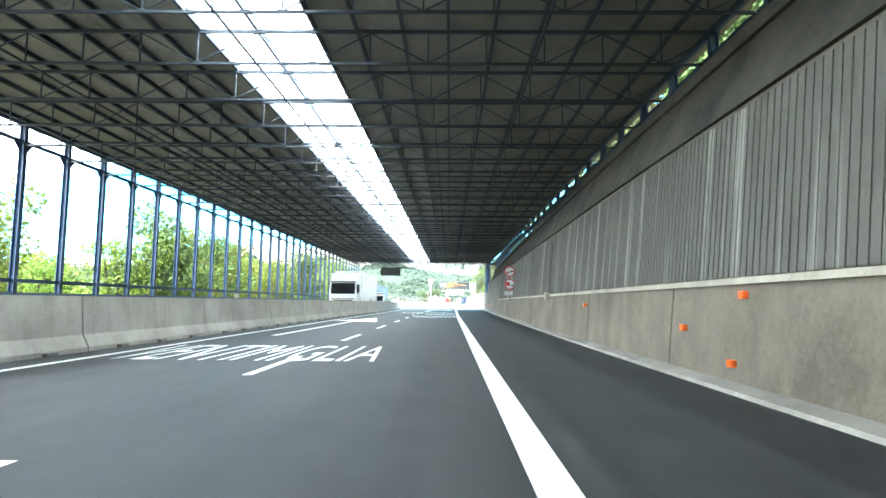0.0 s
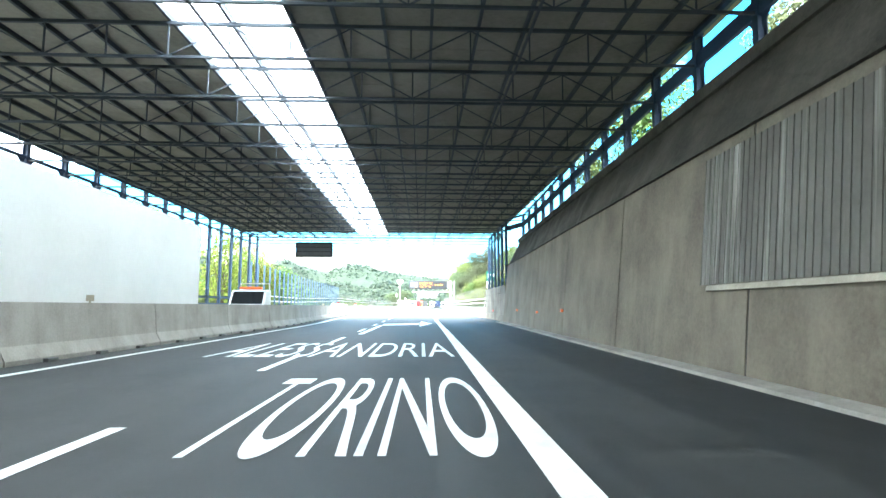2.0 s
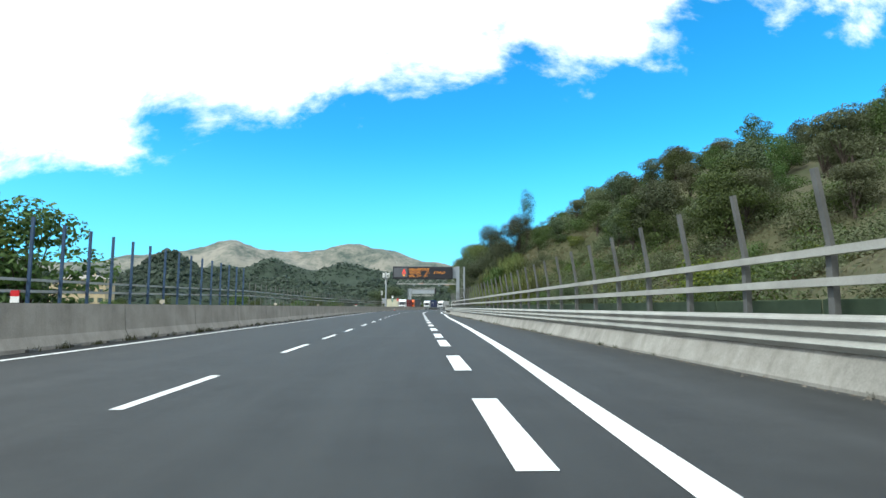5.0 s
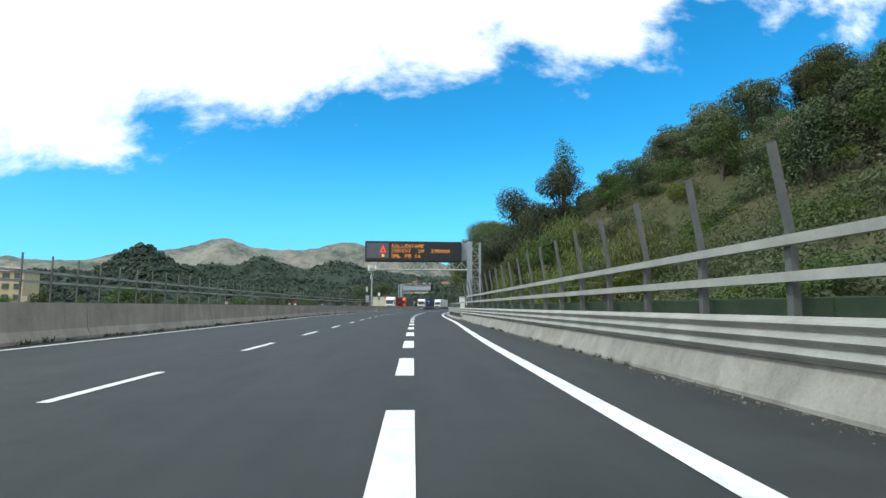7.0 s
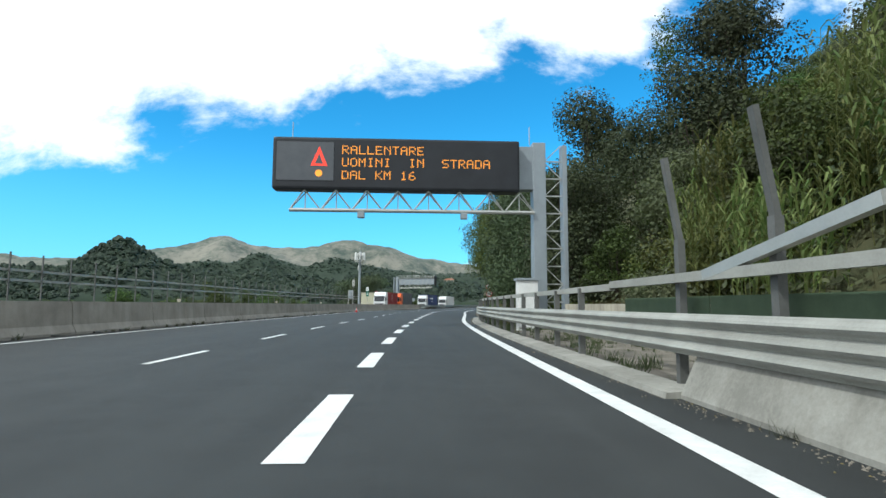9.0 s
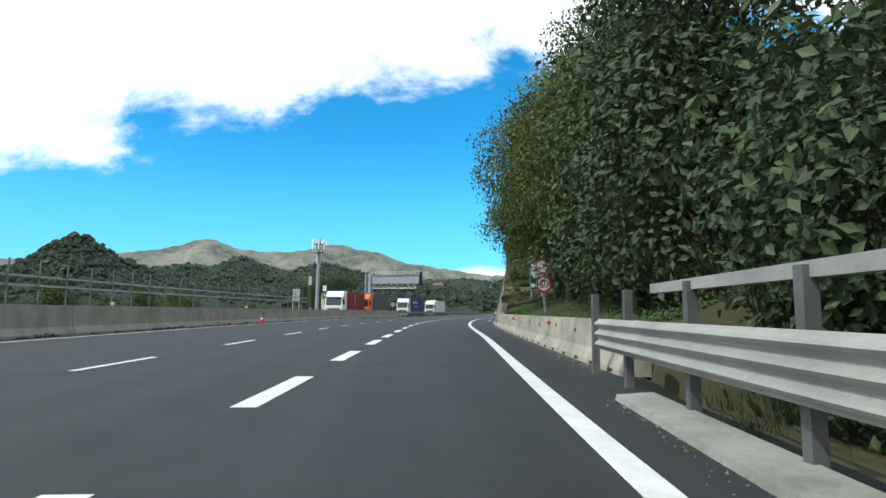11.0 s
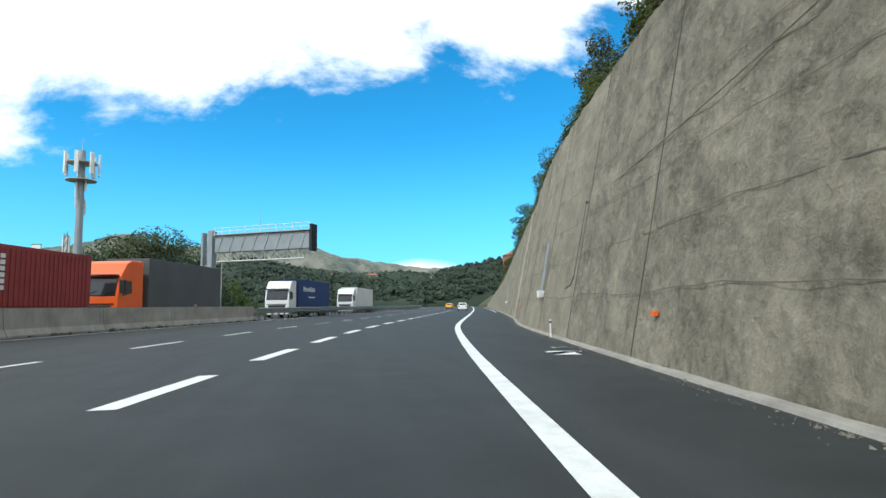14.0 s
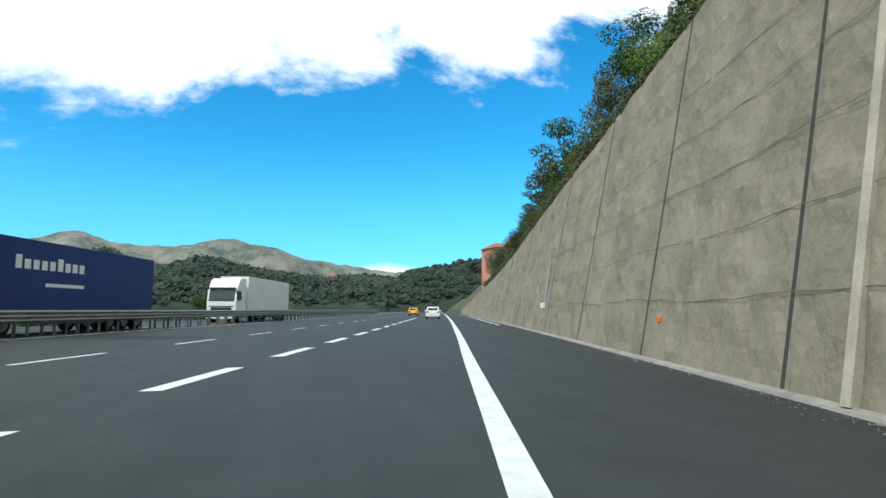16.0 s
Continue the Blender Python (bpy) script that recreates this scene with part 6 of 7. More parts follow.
def build_gallery_details():
    # ledge strip and ribbed sheets on the gallery wall
    lean = lambda z: 0.0975 * z
    bm = bmesh.new()
    sweep(bm, [(-0.08, 1.36), (0.06, 1.36), (0.06, 1.46), (-0.05, 1.445)], -16.9, 53, 3, lambda q: RWALL(q) + lean(1.42))
    tagged(part("wall_ledge", fix(bm), M_CONC_L), "pale ledge under the ribbed wall sheets", "ledge", kind="structure")
    y = -14.4
    while y < 52.5:
        y1 = min(y + 2.6, 53.2)
        top = 3.78 if y < 34 else 3.66
        bm = bmesh.new()
        n = 34
        for i in range(n):
            ya, yb = y + (y1 - y) * i / n, y + (y1 - y) * (i + 1) / n
            o = 0.0 if i % 2 else 0.014
            ox = 0.014 if i % 2 else 0.0
            x0, x1 = RWALL(ya) - 0.055 - o, RWALL(yb) - 0.055 - o
            v = [bm.verts.new(p) for p in ((x0 + lean(1.46), ya, 1.46), (x1 + lean(1.46), yb, 1.46), (x1 + lean(top), yb, top), (x0 + lean(top), ya, top))]
            bm.faces.new((v[0], v[3], v[2], v[1]))
            x2 = RWALL(yb) - 0.055 - ox
            w = [bm.verts.new(p) for p in ((x1 + lean(1.46), yb, 1.46), (x2 + lean(1.46), yb, 1.46), (x2 + lean(top), yb, top), (x1 + lean(top), yb, top))]
            bm.faces.new((w[0], w[3], w[2], w[1]))
        ob = part("wall_sheet", bm, M_CLAD)
        tagged(ob, "streaked grey ribbed sheet fixed to the gallery wall", "wall sheet", "gallery wall sheets")
        y = y1
    # lamp pole with box on the wall, orange wall markers
    p = thing("wall_pole", "thin dark pole with pale junction box on the gallery wall", "pole", at=(RWALL(22.6) + 0.02, 22.6, 0))
    bm = bmesh.new()
    add_tube(bm, (0.02, 0, 1.5), (0.22, 0, 3.5), 0.035)
    part("tube", bm, M_STEEL_D, p)
    bm = bmesh.new()
    add_box(bm, -0.10, 0.12, -0.13, 0.13, 1.22, 1.52, bevel=0.015)
    part("junction_box", bm, M_CONC_L, p)
    for y, z in ((16.1, 1.05), (9.2, 0.72), (7.4, 1.22), (7.6, 0.32), (44.5, 0.98), (63.9, 0.95), (75.5, 0.9), (69, 0.85)):
        m = thing("wall_marker", "small orange reflector on the concrete wall", "reflector", at=(RWALL(y) + lean(z) - 0.06, y, z), group="wall reflectors")
        bm = bmesh.new()
        add_box(bm, -0.02, 0.06, -0.065, 0.065, -0.05, 0.05, bevel=0.01)
        part("lens", bm, M_ORANGE, m)
    m = thing("wall_marker", "small red reflector on the block wall", "reflector", at=(RBLOCK(90) - 0.05, 90.5, 0.75), group="wall reflectors")
    bm = bmesh.new()
    add_box(bm, -0.02, 0.06, -0.1, 0.1, -0.06, 0.06, bevel=0.01)
    part("lens", bm, M_RED, m)
    # green mesh strip behind the right guard rail
    y = 97.5
    while y < 197:
        bm = bmesh.new()
        a, b = RBAR(y) + 0.5, RBAR(y + 3) + 0.5
        add_bar(bm, (0, 0, 0), (b - a, 2.96, 0), 0.02, 0.4)
        ob = part("mesh_panel", bm, M_MESHG)
        ob.location = (a, y, 1.02)
        tagged(ob, "low green mesh panel behind the guard rail", "mesh panel", "green mesh panels")
        y += 3.0


build_road_words()
build_signs()
build_gantries()
build_gallery_details()


# ---------------------------------------------------------------- vehicles
M_CAB_W = plain("white_lacquer", (0.72, 0.73, 0.73), 0.25)
M_BOX_W = material("white_trailer", (0.70, 0.70, 0.68), (0.60, 0.60, 0.58), rough=0.45, scale=0.6, fine=10, bump=0.02)
M_CAB_O = plain("orange_lacquer", (0.75, 0.12, 0.02), 0.3)
M_BOX_R = material("red_container", (0.30, 0.045, 0.04), (0.20, 0.03, 0.03), rough=0.6, scale=0.8, fine=12, bump=0.05)
M_BOX_B = material("blue_tarpaulin", (0.015, 0.035, 0.15), (0.010, 0.025, 0.11), rough=0.55, scale=0.6, fine=10, bump=0.08)
M_BOX_G = material("grey_tarpaulin", (0.10, 0.10, 0.10), (0.07, 0.07, 0.07), rough=0.6, scale=0.6, fine=10, bump=0.08)
M_YELLOW = plain("yellow_lacquer", (0.80, 0.38, 0.01), 0.25)
M_TYRE = plain("tyre_rubber", (0.012, 0.012, 0.012), 0.85)
M_RIM = plain("wheel_rim", (0.35, 0.35, 0.36), 0.35, 0.7)
M_LIGHT = plain("lamp_glass", (0.75, 0.77, 0.8), 0.15)
M_TAIL = plain("tail_lamp", (0.45, 0.01, 0.012), 0.25)


def wheel(parent, x, y, r, w):
    bm = bmesh.new()
    add_tube(bm, (x - w / 2, y, r), (x + w / 2, y, r), r, 20)
    bmesh.ops.bevel(bm, geom=[e for e in bm.edges if len(e.link_faces) == 2 and any(len(f.verts) > 4 for f in e.link_faces)], offset=r * 0.10, segments=2, affect="EDGES")
    t = part("tyre", bm, M_TYRE, parent)
    bm = bmesh.new()
    s = w / 2 + 0.01
    add_tube(bm, (x - s, y, r), (x + s, y, r), r * 0.58, 14)
    part("rim", bm, M_RIM, t)


def prism(bm, side, x0, x1, bevel=0.05):
    """A solid from a side outline of (y, z), between x0 and x1."""
    a = [bm.verts.new((x0, y, z)) for y, z in side]
    b = [bm.verts.new((x1, y, z)) for y, z in side]
    n = len(side)
    bm.faces.new(a[::-1])
    bm.faces.new(b)
    for i in range(n):
        bm.faces.new((a[i], a[(i + 1) % n], b[(i + 1) % n], b[i]))
    fix(bm)
    if bevel:
        bmesh.ops.bevel(bm, geom=list(bm.edges), offset=bevel, segments=2, affect="EDGES", profile=0.6)


def truck(label, x, y, rz, cab, box, cargo, length=13.2, z=-0.02):
    """A tractor with a semitrailer, facing -y at its front."""
    t = thing("truck", label, "truck", at=(x, y, z), rz=rz)
    bm = bmesh.new()
    prism(bm, [(0.0, 0.75), (-0.02, 1.75), (0.22, 2.85), (0.75, 3.55), (1.15, 3.72), (2.25, 3.75), (2.3, 0.75)], -1.22, 1.22, 0.07)
    c = part("cab", bm, cab, t)
    bm = bmesh.new()
    prism(bm, [(-0.035, 1.80), (-0.05, 1.84), (0.155, 2.74), (0.20, 2.74)], -1.06, 1.06, 0.0)
    part("windscreen", bm, M_GLASSY, c)
    for s in (-1, 1):
        bm = bmesh.new()
        prism(bm, [(0.35, 1.78), (0.40, 2.6), (1.15, 2.6), (1.2, 1.95)], s * 1.20, s * 1.235, 0.0)
        part("side_window", bm, M_GLASSY, c)
        bm = bmesh.new()
        add_box(bm, s * 1.28 - 0.09, s * 1.28 + 0.12 * s + 0.06, 0.08, 0.26, 1.95, 2.65, bevel=0.04)
        part("mirror", bm, M_BLACK, c)
        bm = bmesh.new()
        add_box(bm, s * 0.95 - 0.2, s * 0.95 + 0.2, -0.06, 0.05, 0.72, 0.98, bevel=0.03)
        part("headlight", bm, M_LIGHT, c)
    bm = bmesh.new()
    add_box(bm, -0.85, 0.85, -0.05, 0.05, 0.86, 1.28, bevel=0.03)
    part("grille", bm, M_BLACK, c)
    bm = bmesh.new()
    add_box(bm, -1.2, 1.2, -0.12, 0.3, 0.35, 0.78, bevel=0.07)
    part("bumper", bm, cab, c)
    bm = bmesh.new()
    add_box(bm, -1.1, 1.1, -0.12, 0.25, 2.82, 2.92, bevel=0.02)
    part("sun_visor", bm, M_GLASSY, c)
    bm = bmesh.new()
    add_box(bm, -1.0, 1.0, -0.06, 0.0, 1.34, 1.40)
    part("trim_strip", bm, M_BLACK, c)
    for s in (-0.55, 0.35):
        bm = bmesh.new()
        add_bar(bm, (s, -0.075, 1.80), (s + 0.6, -0.02, 2.05), 0.03, 0.02)
        part("wiper", bm, M_BLACK, c)
    bm = bmesh.new()
    add_box(bm, -0.45, 0.45, 0.3, 3.0 + length, 0.75, 1.0)
    part("chassis", bm, M_BLACK, t)
    y0 = 2.75
    bm = bmesh.new()
    if cargo == "container":
        add_box(bm, -1.2, 1.2, y0, y0 + length, 1.12, 3.7)
    else:
        add_box(bm, -1.26, 1.26, y0, y0 + length, 1.05, 3.98, bevel=0.03)
    b = part("trailer_box", bm, box, t)
    if cargo == "container":
        n = int(length / 0.28)
        for i in range(n):
            for s in (-1, 1):
                bm = bmesh.new()
                yy = y0 + 0.12 + i * 0.28
                add_box(bm, s * 1.215 - 0.015, s * 1.215 + 0.015, yy, yy + 0.14, 1.25, 3.58)
                part("rib", bm, box, b)
        for i in range(9):
            bm = bmesh.new()
            xx = -1.08 + i * 0.26
            add_box(bm, xx, xx + 0.13, y0 - 0.03, y0, 1.25, 3.58)
            part("rib", bm, box, b)
        for i in range(6):
            bm = bmesh.new()
            add_box(bm, 1.232, 1.24, y0 + 3.5, y0 + 3.75, 1.9 + i * 0.25, 2.08 + i * 0.25)
            part("lettering_bar", bm, M_WHITE, b)
    if cargo == "blue":
        for i in range(9):
            bm = bmesh.new()
            h = 0.55 if i in (0, 5) else 0.4
            yy = y0 + 1.8 + i * 0.5
            add_box(bm, 1.262, 1.27, yy, yy + 0.34, 2.75, 2.75 + h)
            part("lettering_bar", bm, M_WHITE, b)
        bm = bmesh.new()
        add_box(bm, 1.262, 1.27, y0 + 3.6, y0 + 6.2, 2.05, 2.2)
        part("lettering_bar", bm, M_WHITE, b)
    for s in (-1, 1):
        bm = bmesh.new()
        add_box(bm, s * 1.2 - 0.03, s * 1.2 + 0.03, y0 + 2.6, y0 + length - 4.5, 0.45, 0.95)
        part("side_guard", bm, M_GREYP, t)
        for yy in (1.0, 4.2, y0 + length - 4.0, y0 + length - 2.7, y0 + length - 1.4):
            wheel(t, s * 1.03, yy, 0.5, 0.34)
    return t


def car(label, x, y, rz, mat, name="car", van=False):
    """A hatchback seen from behind: its rear faces -y."""
    t = thing(name, label, "car", at=(x, y, 0), rz=rz)
    bm = bmesh.new()
    side = [(0.0, 0.35), (-0.05, 0.75), (0.05, 0.98), (0.35, 1.02), (2.9, 0.98), (3.9, 0.80), (4.1, 0.62), (4.1, 0.32), (0.15, 0.28)]
    prism(bm, side, -0.88, 0.88, 0.09)
    b = part("body", bm, mat, t)
    bm = bmesh.new()
    top = 1.48
    prism(bm, [(0.12, 0.98), (0.55, top - 0.06), (0.8, top), (2.0, top), (2.95, 0.98)], -0.74, 0.74, 0.08)
    c = part("cabin", bm, mat, t)
    bm = bmesh.new()
    prism(bm, [(0.145, 1.05), (0.115, 1.05), (0.46, top - 0.13), (0.50, top - 0.13)], -0.60, 0.60, 0)
    part("rear_window", bm, M_GLASSY, c)
    for s in (-1, 1):
        bm = bmesh.new()
        prism(bm, [(0.65, 1.04), (0.85, top - 0.12), (1.95, top - 0.12), (2.6, 1.04)], s * 0.735, s * 0.752, 0)
        part("side_window", bm, M_GLASSY, c)
        bm = bmesh.new()
        add_box(bm, s * 0.68 - 0.16, s * 0.68 + 0.16, -0.07, 0.08, 0.74, 0.92, bevel=0.03)
        part("tail_light", bm, M_TAIL, b)
        bm = bmesh.new()
        add_box(bm, s * 0.98 - 0.09, s * 0.98 + 0.09, 2.45, 2.6, 0.95, 1.08, bevel=0.03)
        part("mirror", bm, mat, b)
        for yy in (0.75, 3.3):
            wheel(t, s * 0.78, yy, 0.31, 0.2)
    bm = bmesh.new()
    add_box(bm, -0.26, 0.26, -0.075, -0.05, 0.55, 0.66)
    part("number_plate", bm, M_WHITE, b)
    bm = bmesh.new()
    add_box(bm, -0.84, 0.84, -0.1, 0.2, 0.28, 0.5, bevel=0.05)
    part("bumper", bm, M_BLACK if mat is M_YELLOW else mat, b)
    return t


def lane_x(y, k):
    """Middle of the far carriageway's near lane, shifted by k."""
    return AL(y) + LEFT(y) - 1.15 - 2.6 + k


def build_vehicles():
    truck("white articulated truck with plain box trailer under the gallery", lane_x(50, 1.0), 50.3, 0, M_CAB_W, M_BOX_W, "box", 11.2)
    truck("white tractor with red ribbed shipping container", lane_x(306.5, 0.9), 306.5, -11, M_CAB_W, M_BOX_R, "container", 9.2)
    truck("orange tractor with dark grey tarpaulin trailer", lane_x(320.3, 0.9), 320.3, -13, M_CAB_O, M_BOX_G, "box", 9.5)
    truck("white tractor with dark blue tarpaulin trailer", lane_x(346, 0.9), 346, -14, M_CAB_W, M_BOX_B, "blue", 12.6)
    truck("white articulated truck with plain white trailer", lane_x(374, 0.8), 374, -14.5, M_CAB_W, M_BOX_W, "box", 12.6)
    # recovery van with a roof beacon
    v = thing("van", "white recovery van with flat bed and roof beacon", "van", at=(lane_x(74, 0.9), 73.5, 0))
    bm = bmesh.new()
    prism(bm, [(0.0, 0.5), (-0.02, 0.95), (0.75, 1.15), (1.25, 1.95), (2.1, 2.0), (2.15, 0.5)], -0.95, 0.95, 0.07)
    c = part("cab", bm, M_CAB_W, v)
    bm = bmesh.new()
    prism(bm, [(0.80, 1.20), (0.77, 1.22), (1.19, 1.88), (1.23, 1.88)], -0.82, 0.82, 0)
    part("windscreen", bm, M_GLASSY, c)
    bm = bmesh.new()
    add_box(bm, -0.6, 0.6, 1.45, 1.7, 2.0, 2.14, bevel=0.03)
    part("beacon", bm, M_ORANGE, c)
    bm = bmesh.new()
    add_box(bm, -1.0, 1.0, 2.2, 5.6, 0.75, 1.15, bevel=0.03)
    part("bed", bm, M_STEEL_M, v)
    bm = bmesh.new()
    for xx in (-0.8, 0.8):
        add_bar(bm, (xx, 2.3, 1.1), (xx, 2.3, 2.35), 0.06)
    add_bar(bm, (-0.8, 2.3, 2.35), (0.8, 2.3, 2.35), 0.06)
    part("rack", bm, M_STEEL, v)
    bm = bmesh.new()
    add_box(bm, -0.9, 0.9, -0.08, 0.1, 0.35, 0.6, bevel=0.04)
    part("bumper", bm, M_BLACK, v)
    for s in (-1, 1):
        for yy in (0.9, 4.4):
            wheel(v, s * 0.85, yy, 0.36, 0.22)
    h = math.degrees(math.atan2(AL(398) - AL(390), 8))
    car("white hatchback driving ahead in the slip lane", AL(393) + 3.7, 393, -h, M_CAB_W)
    car("yellow hatchback driving ahead in the middle lane", AL(428) - 0.6, 428, -h, M_YELLOW)
    car("white car on the far carriageway beside the barrier", lane_x(118, 0.3), 122, 180, M_CAB_W)


# ---------------------------------------------------------------- left side, walls and far buildings
M_PLASTER = material("ochre_plaster", (0.52, 0.42, 0.26), (0.42, 0.34, 0.21), rough=0.9, scale=0.5, fine=8, bump=0.05)
M_PINK = material("pink_plaster", (0.55, 0.25, 0.18), (0.46, 0.20, 0.15), rough=0.9, scale=0.5, fine=8, bump=0.05)
M_TILE = material("clay_tiles", (0.32, 0.14, 0.08), (0.22, 0.09, 0.055), rough=0.9, scale=1.5, fine=15, bump=0.2)
M_STONE = material("rubble_stone", (0.33, 0.30, 0.245), (0.16, 0.148, 0.122), rough=0.9, scale=1.5, fine=18, bump=0.5, rand=0.42)
M_MORTAR = material("old_mortar", (0.13, 0.12, 0.10), (0.07, 0.065, 0.055), rough=0.95, scale=3, fine=30, bump=0.4)
M_CABIN = material("service_cabin", (0.52, 0.50, 0.38), (0.42, 0.41, 0.30), rough=0.85, scale=0.8, fine=10, bump=0.05)


def build_left_fence():
    post = thing("fence_post", "tall slim steel post beside the far carriageway", "post", group="far side posts")
    bm = bmesh.new()
    add_box(bm, -0.07, 0.07, -0.05, 0.05, 0, 5.4)
    part("stem", bm, M_BLUE, post)
    bm = bmesh.new()
    add_box(bm, -0.11, 0.11, -0.11, 0.11, 0, 0.05)
    part("base_plate", bm, M_STEEL_D, post)
    low = thing("fence_post", "slim grey steel post of the far side rail", "post", group="far side posts")
    bm = bmesh.new()
    add_box(bm, -0.035, 0.035, -0.035, 0.035, 0, 3.9)
    part("stem", bm, M_STEEL_D, low)
    bm = bmesh.new()
    add_box(bm, -0.10, 0.10, -0.10, 0.10, 0, 0.05)
    part("base_plate", bm, M_STEEL_D, low)
    seen = set()
    y = 98.6
    while y < 318:
        p = post if y < 172 else low
        m = pose(left_edge(y) + 0.3, y, -0.05)
        if p.name in seen:
            copy_thing(p, m)
        else:
            p.matrix_basis = m
            seen.add(p.name)
        y += 2.6
    for z in (2.2, 1.65):
        y = 97.0
        while y < 318:
            za, zb = (z + 0.7 * min(1.0, max(0.0, (q - 125) / 50)) for q in (y, y + 6))
            a = Vector((left_edge(y) + 0.18, y, za))
            b = Vector((left_edge(y + 6) + 0.18, y + 6, zb))
            bm = bmesh.new()
            add_bar(bm, (0, 0, 0), b - a, 0.07, 0.13)
            ob = part("fence_rail", bm, M_STEEL)
            ob.location = a
            tagged(ob, "straight galvanised rail along the far side posts", "rail", "far side rails")
            y += 6
    # double guard rail where the median wall ends
    for side in (-1, 1):
        y = 336.3
        while y < 470:
            base = lambda q: AL(q) + LEFT(q) - 1.15 + side * 0.35
            o = Vector((base(y), y, 0))
            th = thing("guard_rail", "galvanised steel median guard rail on short posts", "guard rail", group="median guard rails")
            th.location = o
            y1 = y + 4.5
            bm = bmesh.new()
            pr = [(-side * (a + 0.04), b) for a, b in guard_rail_profile(0.55)]
            sweep(bm, pr if side < 0 else pr[::-1], y, y1, 4.5, base)
            for v in bm.verts:
                v.co -= o
            part("beam", fix(bm), M_STEEL_M, th)
            for k in range(3):
                yy = y + 0.2 + k * 1.5
                bm = bmesh.new()
                add_box(bm, -0.05 - side * 0.12, 0.05 - side * 0.12, -0.04, 0.04, 0, 1.0)
                p = part("post", bm, M_STEEL_D, th)
                p.location = (base(yy) - o.x, yy - y, 0)
            y += 4.5
    # rails on the far edge by the service area
    y = 318.0
    while y < 430:
        a = Vector((left_edge(y) + 0.2, y, 0.75))
        b = Vector((left_edge(y + 6) + 0.2, y + 6, 0.75))
        bm = bmesh.new()
        add_bar(bm, (0, 0, 0), b - a, 0.06, 0.3)
        for q in (0.05, 0.35, 0.68):
            c = (b - a) * q
            add_bar(bm, (c.x - 0.06, c.y, -0.8), (c.x - 0.06, c.y, 0.2), 0.08)
        ob = part("edge_rail", bm, M_STEEL_M)
        ob.location = a
        tagged(ob, "steel edge rail on the far side of the road", "rail", "far edge rails")
        y += 6


def build_tower():
    x, y = -11.4, 343.0
    g = height(x, y)
    t = thing("phone_mast", "grey tubular phone mast with antenna crown", "mast", at=(x, y, g))
    bm = bmesh.new()
    add_tube(bm, (0, 0, -0.5), (0, 0, 15.4 - g), 0.42, 14, 0.26)
    part("tube", bm, M_GREYP, t, smooth=False)
    for z in (12.6, 14.2):
        bm = bmesh.new()
        add_tube(bm, (0, 0, z - g), (0, 0, z - g + 0.08), 1.25, 16)
        part("platform", bm, M_STEEL, t)
    for i in range(7):
        a = 2 * math.pi * i / 7 + 0.3
        bm = bmesh.new()
        m = Matrix.Translation((math.cos(a) * 1.35, math.sin(a) * 1.35, 13.1 - g)) @ Matrix.Rotation(a, 4, "Z")
        add_box(bm, -0.08, 0.1, -0.16, 0.16, 0, 2.0, m, 0.03)
        part("antenna", bm, M_WHITE, t)
    for i in range(4):
        a = 1.1 + i * 1.6
        bm = bmesh.new()
        add_tube(bm, (math.cos(a) * 0.5, math.sin(a) * 0.5, 9.6 + i * 0.7 - g), (math.cos(a) * 0.5, math.sin(a) * 0.5, 11 + i * 0.7 - g), 0.09, 8)
        part("relay_box", bm, M_WHITE, t)
    bm = bmesh.new()
    add_tube(bm, (0, 0, 15.3 - g), (0, 0, 16.6 - g), 0.03)
    part("aerial", bm, M_STEEL, t)
    t = thing("lattice_mast", "slim grey mast with small antennas", "mast", at=(x - 1.8, y + 2, height(x - 1.8, y + 2)))
    bm = bmesh.new()
    for a, b in ((-0.15, -0.15), (0.15, -0.15), (0, 0.15)):
        add_bar(bm, (a, b, -0.5), (a, b, 11), 0.05)
    for i in range(14):
        add_bar(bm, (-0.15, -0.15, i * 0.8), (0.15, -0.15, i * 0.8 + 0.8), 0.03)
    part("frame", bm, M_STEEL_D, t)
    bm = bmesh.new()
    add_box(bm, -0.3, 0.3, -0.12, 0.12, 9, 10.8, bevel=0.03)
    part("antenna", bm, M_WHITE, t)
    # service cabin, white box
    x, y = -9.0, 349
    g = height(x, y)
    c = thing("service_cabin", "pale yellow green flat-roofed service cabin with scribbles", "cabin", at=(x, y, g), rz=-12)
    bm = bmesh.new()
    add_box(bm, -2.5, 2.5, 0, 3, -0.5, 4.3 - g, bevel=0.03)
    part("wall", bm, M_CABIN, c)
    bm = bmesh.new()
    add_box(bm, -2.62, 2.62, -0.12, 3.12, 4.3 - g, 4.5 - g, bevel=0.02)
    part("roof", bm, M_CONC_L, c)
    bm = bmesh.new()
    add_box(bm, -2.2, -1.3, -0.03, 0.0, 0, 2.1)
    part("door", bm, M_GREYP, c)
    for i in range(6):
        bm = bmesh.new()
        xx = -0.6 + i * 0.42
        add_bar(bm, (xx, -0.012, 1.1), (xx + 0.25, -0.012, 2.3 - 0.2 * (i % 3)), 0.012, 0.09)
        part("scribble", bm, M_GREYP, c)
    b = thing("control_cabinet", "white control cabinet beside the far gantry", "cabinet", at=(-2.9, 346.5, height(-2.9, 346.5)))
    bm = bmesh.new()
    add_box(bm, -0.95, 0.95, -0.5, 0.5, -0.2, 2.7, bevel=0.03)
    part("body", bm, M_WHITE, b)
    bm = bmesh.new()
    add_box(bm, -1.02, 1.02, -0.58, 0.58, 2.7, 2.8, bevel=0.01)
